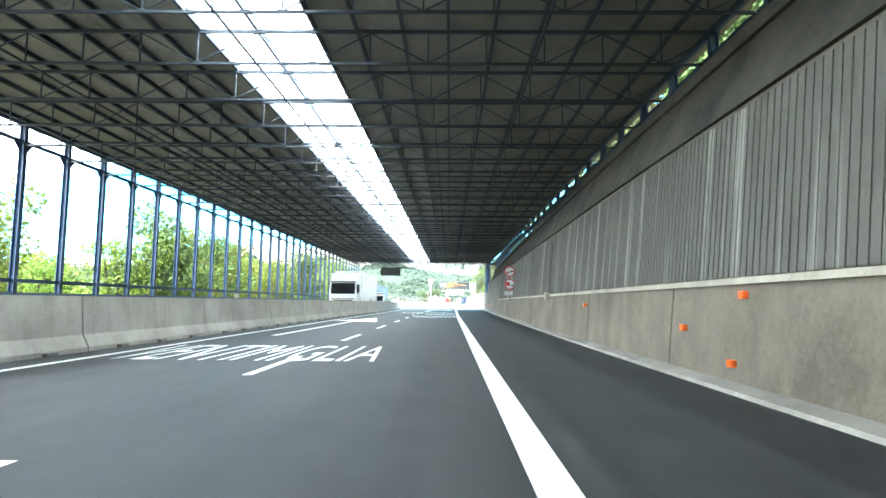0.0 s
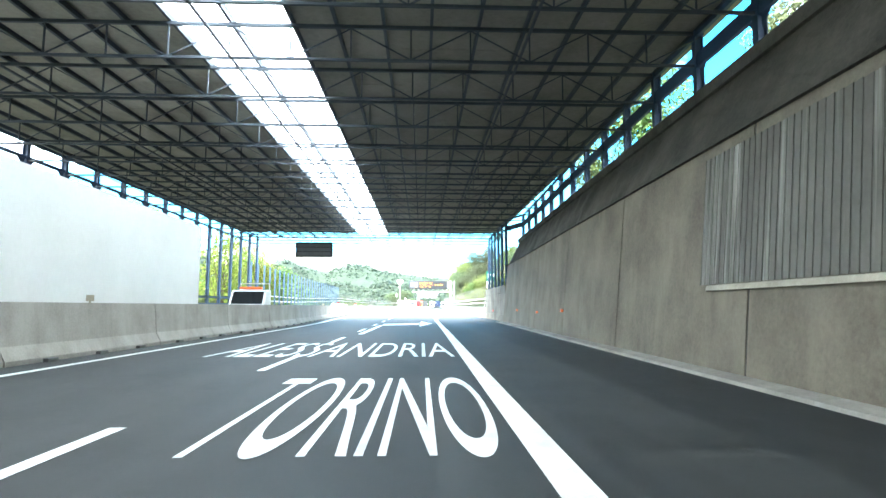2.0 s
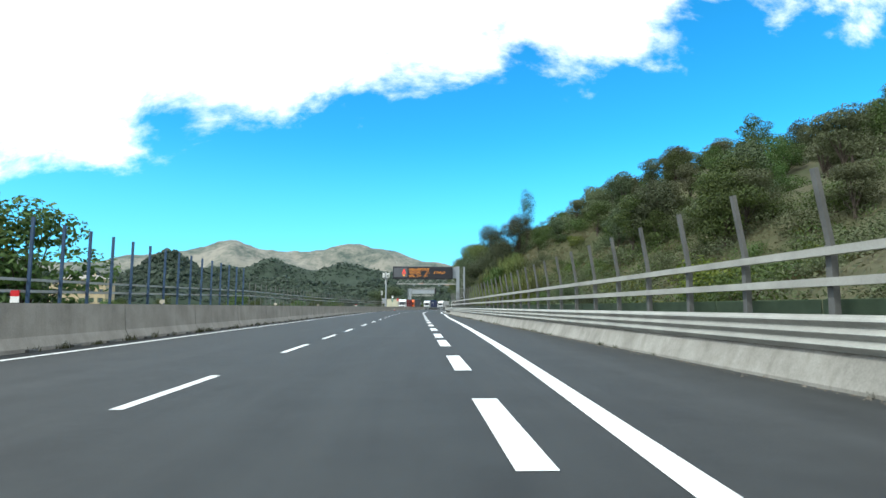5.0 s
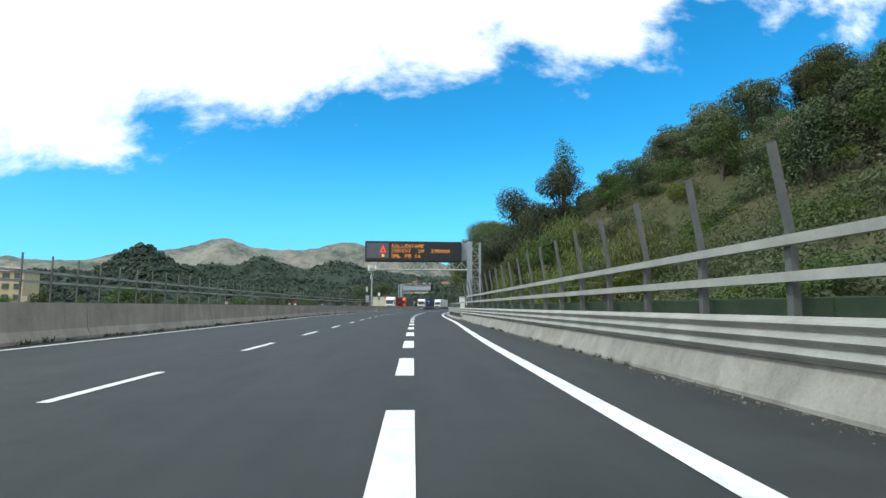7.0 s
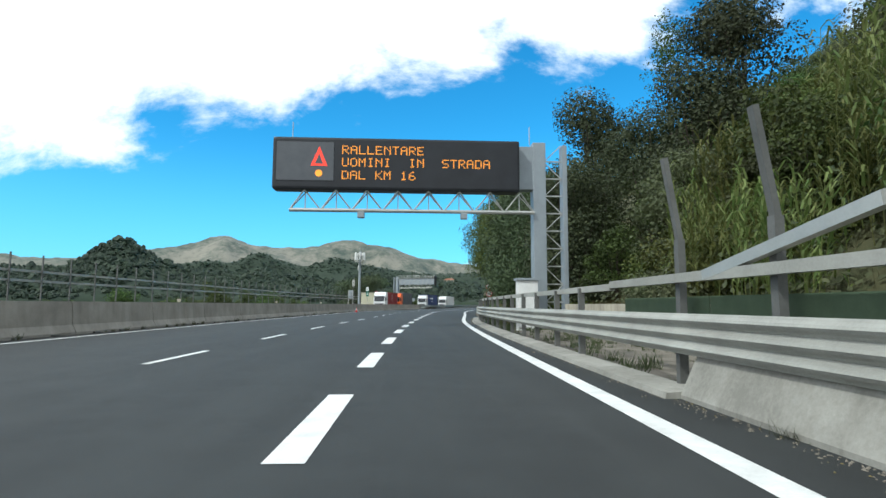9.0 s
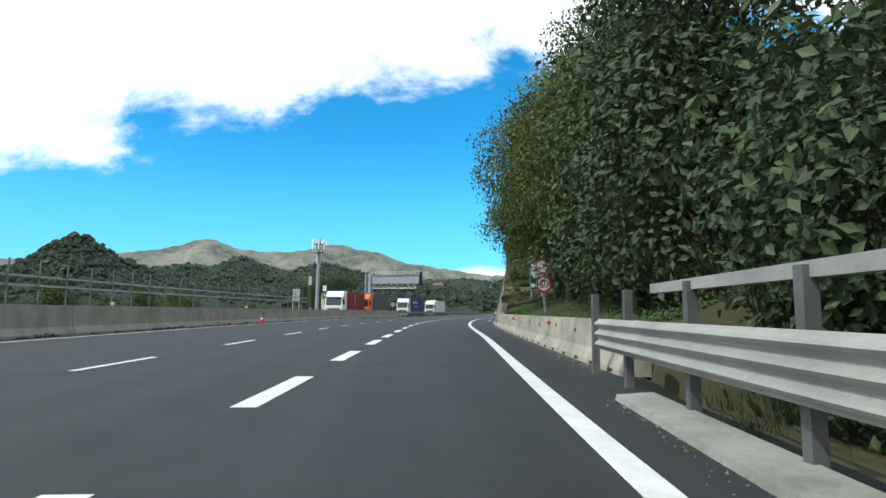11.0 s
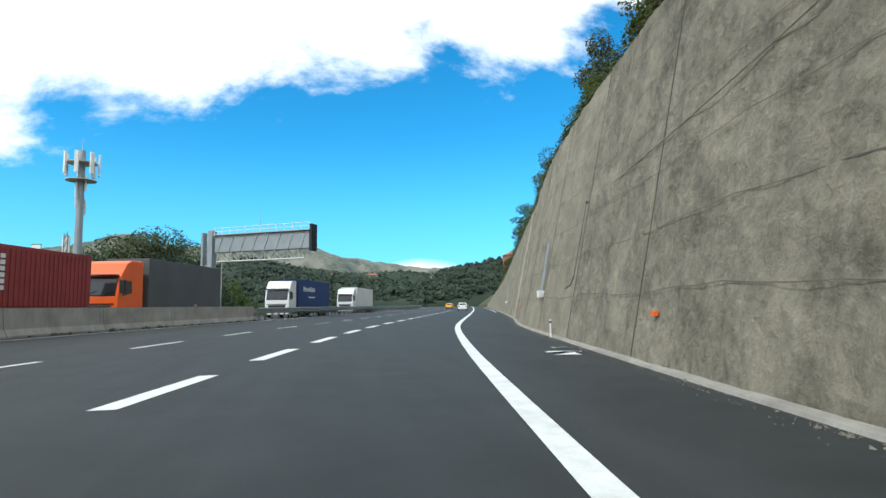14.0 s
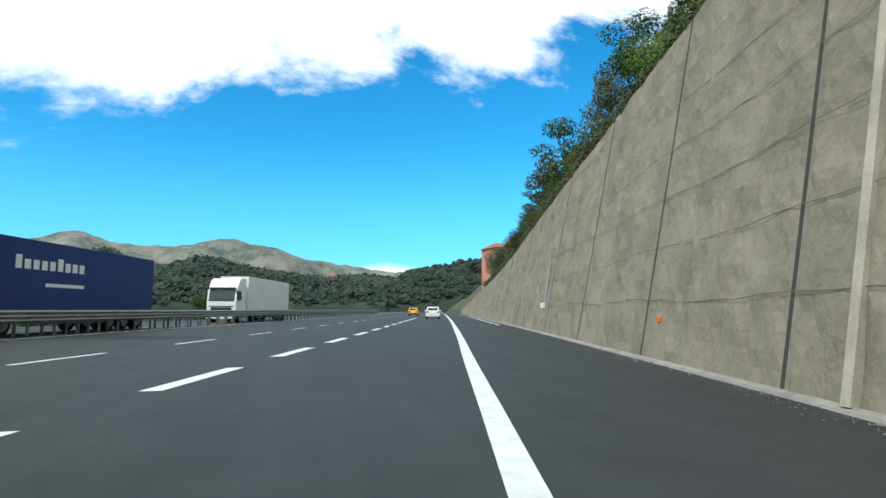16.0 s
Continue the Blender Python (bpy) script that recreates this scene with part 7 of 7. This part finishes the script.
    part("roof", bm, M_GREYP, b)
    bm = bmesh.new()
    add_box(bm, -0.85, -0.02, -0.515, -0.502, 0.1, 2.5)
    part("door", bm, M_WHITE, b)
    s = thing("blank_sign", "empty grey sign frame on two posts", "sign", at=(left_edge(318) - 1.0, 318, -0.3), rz=-12)
    for xx in (-0.5, 0.5):
        bm = bmesh.new()
        add_bar(bm, (xx, 0, 0), (xx, 0, 4.6), 0.09)
        part("post", bm, M_STEEL, s)
    bm = bmesh.new()
    add_box(bm, -0.55, 0.55, -0.03, 0.0, 2.6, 4.6, bevel=0.02)
    part("plate", bm, M_GREYP, s)
    s = thing("lamp_pole", "thin tall grey pole beside the far carriageway", "pole", at=(left_edge(352) + 0.4, 352, 0))
    bm = bmesh.new()
    add_tube(bm, (0, 0, 0), (0, 0, 7.5), 0.07, 8, 0.04)
    part("shaft", bm, M_STEEL, s)
    bm = bmesh.new()
    add_box(bm, -0.12, 0.12, -0.12, 0.12, 0, 0.3, bevel=0.02)
    part("foot", bm, M_STEEL_D, s)
    s = thing("round_sign_back", "grey back of a round sign on a pole", "road sign", at=(left_edge(372) - 0.6, 372, -0.2))
    bm = bmesh.new()
    add_tube(bm, (0, 0, 2.9), (0, 0.03, 2.9), 0.55, 24)
    part("plate", fix(bm), M_GREYP, s)
    bm = bmesh.new()
    add_tube(bm, (0, 0.06, -0.2), (0, 0.06, 3.3), 0.04)
    part("pole", bm, M_STEEL, s)


def house(name, label, x, y, z, w, d, h, rz, wall, floors, cols, roof_h=1.6, tiles=M_TILE):
    t = thing(name, label, "house", at=(x, y, z), rz=rz)
    bm = bmesh.new()
    add_box(bm, -w / 2, w / 2, 0, d, -7, h, bevel=0.04)
    wl = part("wall", bm, wall, t)
    bm = bmesh.new()
    o = 0.5
    b = [bm.verts.new(p) for p in ((-w / 2 - o, -o, h), (w / 2 + o, -o, h), (w / 2 + o, d + o, h), (-w / 2 - o, d + o, h))]
    r = [bm.verts.new(p) for p in ((-w / 4, d / 2, h + roof_h), (w / 4, d / 2, h + roof_h))]
    bm.faces.new(b[::-1])
    bm.faces.new((b[0], b[1], r[1], r[0]))
    bm.faces.new((b[1], b[2], r[1]))
    bm.faces.new((b[2], b[3], r[0], r[1]))
    bm.faces.new((b[3], b[0], r[0]))
    rf = part("roof", fix(bm), tiles, t)
    bm = bmesh.new()
    add_box(bm, w * 0.2, w * 0.2 + 0.5, d * 0.4, d * 0.4 + 0.5, h + 0.5, h + roof_h + 0.9)
    part("chimney", bm, wall, rf)
    fh = h / floors
    for f in range(floors):
        for c in range(cols):
            xx = -w / 2 + w * (c + 0.5) / cols
            zz = f * fh + fh * 0.35
            bm = bmesh.new()
            add_box(bm, xx - 0.5, xx + 0.5, -0.04, 0.02, zz, zz + fh * 0.5)
            g = part("window", bm, M_GLASSY, t)
            bm = bmesh.new()
            for s in (-1, 1):
                add_box(bm, xx + s * 0.75 - 0.22, xx + s * 0.75 + 0.22, -0.08, -0.001, zz, zz + fh * 0.5)
            part("shutter", bm, M_MESHG, g)
            bm = bmesh.new()
            add_box(bm, xx - 0.65, xx + 0.65, -0.14, 0.0, zz - 0.15, zz - 0.02)
            part("sill", bm, M_CONC_L, g)
    return t


def build_far_houses():
    house("palazzo", "pale ochre palazzo behind the trees across the road", -128, 330, -2, 19, 12, 13.5, 12, M_PLASTER, 4, 6, 1.8, M_CONC)
    x, y = 70.5, 460.0
    house("hill_house", "pink plastered house above the retaining wall", x, y, max(11.0, height(x, y) - 3), 7.5, 8, 6, 10, M_PINK, 2, 3)
    for i, (x, y, z, w, m) in enumerate(((40, 760, 20, 10, M_CONC_L), (8, 800, 22, 10, M_PINK), (96, 760, 19, 10, M_PLASTER))):
        house("far_house", "small plastered house on the far wooded hillside", x, y, z, w, 8, 6.5, i * 9 - 15, m, 2, 3)


def build_stone_wall():
    """Rubble stones beside the first wall panel, and a terrace wall on the bank."""
    rs = random.Random(9)

    def face(p0, p1, z0, z1, lean, label, wide=0.34, high=0.25):
        p0, p1 = Vector(p0), Vector(p1)
        d = (p1 - p0).normalized()
        n = Vector((d.y, -d.x, 0))          # out of the face
        length = (p1 - p0).length
        back = -n * lean
        bm = bmesh.new()
        q = [p0 - n * 0.07 + Vector((0, 0, z0)), p1 - n * 0.07 + Vector((0, 0, z0)), p1 - n * 0.07 + back + Vector((0, 0, z1)), p0 - n * 0.07 + back + Vector((0, 0, z1))]
        r = [p - n * 0.3 for p in q]
        v = [bm.verts.new(p) for p in q + r]
        for f in ((0, 1, 2, 3), (7, 6, 5, 4), (3, 2, 6, 7), (0, 3, 7, 4), (1, 5, 6, 2)):
            bm.faces.new([v[i] for i in f])
        w = part("stone_wall", fix(bm), M_MORTAR)
        tagged(w, label, "wall", kind="structure")
        cols, rows = max(2, round(length / (wide / 2))), max(2, round((z1 - z0) / high))
        grid = {}
        for i in range(-1, cols + 2):
            for j in range(rows + 1):
                u = min(max(i + rs.uniform(-0.36, 0.36), 0), cols) / cols
                t = (j + (rs.uniform(-0.24, 0.24) if 0 < j < rows else rs.uniform(-0.1, 0.1))) / rows
                grid[i, j] = (u, t)
        for j in range(rows):
            for i in range(-1 + j % 2, cols, 2):
                loop = [grid[i, j], grid[i + 1, j], grid[min(i + 2, cols + 1), j], grid[min(i + 2, cols + 1), j + 1], grid[i + 1, j + 1], grid[i, j + 1]]
                cu, ct = sum(a for a, b in loop) / 6, sum(b for a, b in loop) / 6
                if max(a for a, b in loop) - min(a for a, b in loop) < 0.06 / length:
                    continue
                out = rs.uniform(0.0, 0.05)

                def at(u, t, o):
                    return p0 + d * (u * length) + back * t + n * o + Vector((0, 0, z0 + (z1 - z0) * t))
                o = at(cu, ct, 0)
                bm = bmesh.new()
                rings = []
                for k, h in ((0.90, -0.09), (0.86, out * 0.5 - 0.01), (0.66, out + 0.01)):
                    rings.append([bm.verts.new(at(cu + (u - cu) * k, ct + (t - ct) * k, h + rs.uniform(-0.01, 0.01)) - o) for u, t in loop])
                for a, b in zip(rings, rings[1:]):
                    for m in range(6):
                        bm.faces.new((a[m], a[(m + 1) % 6], b[(m + 1) % 6], b[m]))
                bm.faces.new(rings[-1])
                st = part("stone", fix(bm), M_STONE, w)
                st.location = o
    face((RNJ(274.5) + 0.12, 274.5, 0), (RNJ(272.6) + 0.12, 272.6, 0), 0.0, 1.12, 0.2, "wall of rough grey rubble stones beside the road", 0.27, 0.21)
    x = RWALL2(279.5) + 1.0
    face((x, 279.55, 0), (x + 4.6, 279.5, 0), 2.1, 3.4, 0.08, "low terrace wall of rubble stones on the bank", 0.4, 0.18)


def build_wall_details():
    # pour lines across the retaining wall, a cable, a pole and a drain pipe
    for z in (1.3, 2.5, 3.7, 4.9, 6.1, 7.3):
        bm = bmesh.new()
        prev = None
        y = 290.0
        while y < 400:
            h = WALLH2(y)
            if z < h - 0.3:
                x = RWALL2(y) + 0.22 * z - 0.008
                zz = z + 0.05 * math.sin(y * 0.9) + 0.02 * math.sin(y * 3.1)
                cur = (bm.verts.new((x - 0.030, y, zz)), bm.verts.new((x - 0.027, y, zz + 0.016)))
                if prev:
                    bm.faces.new((prev[0], cur[0], cur[1], prev[1]))
                prev = cur
            else:
                prev = None
            y += 0.75
        tagged(part("pour_line", bm, M_POUR), "thin dark pour line in the concrete wall", "pour line", kind="structure")
    p = thing("wall_pole", "slanted blue grey steel pole with white box on the wall", "pole", at=(RWALL2(309.5) + 0.2, 309.5, 0))
    bm = bmesh.new()
    for o in (-0.06, 0.06):
        add_tube(bm, (0.05, o, 1.6), (0.42, o, 3.6), 0.025)
    part("tube", bm, M_GREYP, p)
    bm = bmesh.new()
    add_box(bm, -0.12, 0.16, -0.14, 0.14, 1.35, 1.62, bevel=0.015)
    part("junction_box", bm, M_WHITE, p)
    p = thing("wall_pole", "leaning steel sign post fixed to the wall", "pole", at=(RWALL2(350) + 0.2, 350, 0))
    bm = bmesh.new()
    add_tube(bm, (0.05, 0, 1.4), (0.45, 0, 3.6), 0.05)
    part("tube", bm, M_GREYP, p)
    bm = bmesh.new()
    add_box(bm, -0.12, 0.16, -0.14, 0.14, 1.2, 1.45, bevel=0.015)
    part("junction_box", bm, M_WHITE, p)
    d = thing("drain_pipe", "dark drain pipe running down the wall joint", "pipe", at=(RWALL2(303.7), 303.7, 0))
    bm = bmesh.new()
    add_tube(bm, (0.22 * 4.2 - 0.08, 0.05, 4.2), (0.22 * 1.9 - 0.08, 0.05, 1.9), 0.018, 8)
    add_tube(bm, (0.22 * 1.9 - 0.08, 0.05, 1.9), (0.22 * 1.72 - 0.08, 0.22, 1.66), 0.018, 8)
    add_tube(bm, (0.22 * 1.72 - 0.08, 0.22, 1.66), (0.22 * 1.62 - 0.08, 0.55, 1.56), 0.018, 8)
    part("tube", bm, M_STEEL_D, d)
    bm = bmesh.new()
    add_box(bm, 0.22 * 4.2 - 0.12, 0.22 * 4.2 - 0.03, 0.01, 0.09, 4.15, 4.22, bevel=0.008)
    part("clamp", bm, M_STEEL_D, d)
    # a white marker post, and pale drainage ribs running down the wall
    m = thing("marker_post", "small white marker post at the foot of the wall", "marker post", at=(RWALL2(305.4) - 0.16, 305.4, 0))
    bm = bmesh.new()
    add_box(bm, -0.02, 0.02, -0.035, 0.035, 0.0, 0.58, bevel=0.008)
    part("post", bm, M_WHITE, m)
    bm = bmesh.new()
    add_box(bm, -0.023, 0.023, -0.038, 0.038, 0.46, 0.52)
    part("band", bm, M_JOINT, m)
    for y in (328.0, 329.2):
        bm = bmesh.new()
        h = WALLH2(y) - 0.6
        add_bar(bm, (0.02, 0, 0.05), (0.02 + 0.22 * h, 0, h), 0.16, 0.12)
        ob = part("drain_rib", bm, M_CONC_L)
        ob.location = (RWALL2(y) - 0.05, y, 0)
        tagged(ob, "pale concrete drainage rib running down the wall", "rib", kind="structure")
    # sagging cable
    bm = bmesh.new()
    last = None
    for i in range(30):
        y = 281 + i * 20.0 / 29
        z = 6.4 - 2.2 * i / 29 - 0.5 * math.sin(math.pi * i / 29)
        c = Vector((RWALL2(y) + 0.22 * z - 0.05, y, z))
        if last is not None:
            add_tube(bm, last, c, 0.016, 4, cap=False)
        last = c
    tagged(part("wall_cable", bm, M_CONC_L), "thin pale cable sagging across the retaining wall", "cable")
    for y, z in ((275.0, 0.72), (296.8, 0.9), (320.0, 0.96), (335, 0.9)):
        m = thing("wall_marker", "small orange reflector on the concrete wall", "reflector", at=(RWALL2(y) + 0.22 * z - 0.06, y, z), group="wall reflectors")
        bm = bmesh.new()
        add_box(bm, -0.02, 0.06, -0.065, 0.065, -0.05, 0.05, bevel=0.01)
        part("lens", bm, M_ORANGE, m)
    for y in (247, 259):
        m = thing("wall_marker", "small red reflector on the low barrier", "reflector", at=(RNJ(y) - 0.14, y, 0.78), group="wall reflectors")
        bm = bmesh.new()
        add_box(bm, -0.02, 0.06, -0.09, 0.09, -0.05, 0.05, bevel=0.01)
        part("lens", bm, M_RED, m)
    for y, w, h, mat, name, label in ((259.8, 0.30, 0.36, M_STEEL, "steel_plate", "small steel plate screwed to the barrier top"), (261.8, 0.20, 0.26, M_STEEL, "steel_plate", "small steel plate screwed to the barrier top"), (259.1, 0.12, 0.16, M_WHITE, "paper_label", "torn white paper label stuck to the barrier")):
        x, z = RNJ(y) - 0.085, 0.62 if mat is M_STEEL else 0.55
        bm = bmesh.new()
        add_box(bm, -0.012, 0.012, -w / 2, w / 2, 0, h, bevel=0.004)
        ob = part(name, bm, mat)
        ob.matrix_basis = pose(x, y, z, 0, 5.6, -math.degrees(math.atan2(RNJ(y + 1) - RNJ(y), 1)))
        tagged(ob, label, "plate" if mat is M_STEEL else "label")
    # kerb at the foot of the wall
    bm = bmesh.new()
    sweep(bm, [(-0.15, 0), (-0.13, 0.04), (0.0, 0.07), (0.03, 0)], 276, 420, 3, RWALL2)
    tagged(part("wall_kerb", fix(bm), M_CONC), "narrow pale kerb along the foot of the wall", "kerb", kind="structure")
    # torn paper on the shoulder
    rs = random.Random(4)
    for i in range(5):
        y = 300.5 + rs.uniform(-1.5, 1.5)
        pts = [(RWALL2(y) - 0.8 + rs.uniform(-0.4, 0.3) + math.cos(a) * rs.uniform(0.1, 0.28), y + math.sin(a) * rs.uniform(0.1, 0.25)) for a in (0, 1.1, 2.2, 3.3, 4.4, 5.4)]
        bm = bmesh.new()
        bm.faces.new([bm.verts.new((a, b, 0.012 + rs.uniform(0, 0.04))) for a, b in pts])
        tagged(part("paper_scrap", bm, M_WHITE), "torn white paper scrap on the road shoulder", "litter", "paper scraps")
    # red and white delineators on the median wall
    for y in (103.5, 121, 203.5):
        x = AL(y) + LEFT(y) - 1.15
        m = thing("delineator", "red and white delineator on the median barrier", "reflector", at=(x, y, 1.12), group="delineators")
        bm = bmesh.new()
        add_box(bm, -0.1, 0.1, -0.012, 0.012, 0.05, 0.32)
        part("plate", bm, M_WHITE, m)
        bm = bmesh.new()
        add_box(bm, -0.1, 0.1, -0.016, 0.016, 0.2, 0.34)
        part("red_field", bm, M_RED, m)


def build_debris():
    """Grit, crumbs of concrete and dry leaves swept against the foot of barriers and walls."""
    rs = random.Random(17)
    for name, label, foot, y0, y1, n, mat in (("roadside_grit", "grey grit and crumbs along the guard rail foot", lambda y: RBAR(y) - 0.2, 99, 236, 5200, M_VERGE),
                                              ("roadside_grit", "pale crumbs and dust along the concrete barrier", lambda y: RNJ(y) - 0.30, 239, 273, 2400, M_VERGE),
                                              ("roadside_grit", "fine grit along the foot of the retaining wall", lambda y: RNJ(y) - 0.16, 274, 345, 2200, M_VERGE),
                                              ("dry_leaves", "dry brown leaves blown against the barrier foot", lambda y: RBAR(y) - 0.2, 140, 236, 600, M_LEAF_DRY)):
        verts, faces = [], []
        for _ in range(n):
            y = rs.uniform(y0, y1)
            clump = 0.5 + 0.5 * noise.noise(Vector((y / 1.7, n, 0.3)))
            x = foot(y) - abs(rs.gauss(0, 0.07 + 0.16 * clump))
            s = rs.uniform(0.005, 0.016) * (1 + 1.5 * (rs.random() < 0.05))
            k = len(verts)
            for i in range(4):
                a = i * 1.571 + rs.uniform(-0.4, 0.4)
                verts.append((x + math.cos(a) * s, y + math.sin(a) * s * 1.4, 0.002))
            verts.append((x + rs.uniform(-0.3, 0.3) * s, y, 0.004 + s * rs.uniform(0.5, 1.1)))
            faces += [(k, k + 1, k + 4), (k + 1, k + 2, k + 4), (k + 2, k + 3, k + 4), (k + 3, k, k + 4)]
        tagged(new(name, cloud_mesh(name, (verts, faces), mat)), label, "grit", kind="stuff")


def build_verge_weeds():
    """Tufts of weeds in the gaps at the foot of barriers."""
    rs = random.Random(23)
    for label, foot, y0, y1, n, tall in (("small weeds along the foot of the median barrier", lambda y: AL(y) + LEFT(y) - 0.82, 100, 336, 130, 0.16),
                                         ("dry weeds in the broken verge behind the guard rail", lambda y: RBAR(y) + rs.uniform(0.25, 2.6), 197, 236, 150, 0.22),
                                         ("small weeds at the foot of the barrier kerb", lambda y: RBAR(y) - 0.2, 110, 196, 60, 0.10)):
        verts, faces = [], []
        for _ in range(n):
            y = rs.uniform(y0, y1)
            x = foot(y)
            size = tall * rs.uniform(0.5, 1.6)
            for _ in range(26):
                a = rs.uniform(0, 2 * math.pi)
                px, py = x + rs.gauss(0, 0.3) * size, y + rs.gauss(0, 0.6) * size
                h, w = size * rs.uniform(0.4, 1.0), size * 0.05
                k = len(verts)
                dx, dy = math.cos(a) * h * 0.5, math.sin(a) * h * 0.5
                verts += [(px - w, py - w, 0.0), (px + w, py + w, 0.0), (px + dx, py + dy, h)]
                faces.append((k, k + 1, k + 2))
        tagged(new("weeds", cloud_mesh("weeds", (verts, faces), M_LEAF_OLIVE)), label, "weeds", kind="stuff")


def build_cone():
    c = thing("traffic_cone", "red plastic traffic cone at the foot of the median barrier", "traffic cone", at=(-5.3, 272.5, 0.0))
    bm = bmesh.new()
    add_tube(bm, (0, 0, 0.03), (0, 0, 0.72), 0.15, 16, 0.03)
    body = part("cone_body", bm, M_RED, c)
    bm = bmesh.new()
    add_tube(bm, (0, 0, 0.34), (0, 0, 0.48), 0.098, 16, 0.074)
    part("white_band", bm, M_WHITE, body)
    bm = bmesh.new()
    add_box(bm, -0.21, 0.21, -0.21, 0.21, 0, 0.035, bevel=0.012)
    part("cone_foot", bm, M_RED, c)


build_debris()
build_verge_weeds()
build_cone()
build_vehicles()
build_left_fence()
build_tower()
build_far_houses()
build_stone_wall()
build_wall_details()
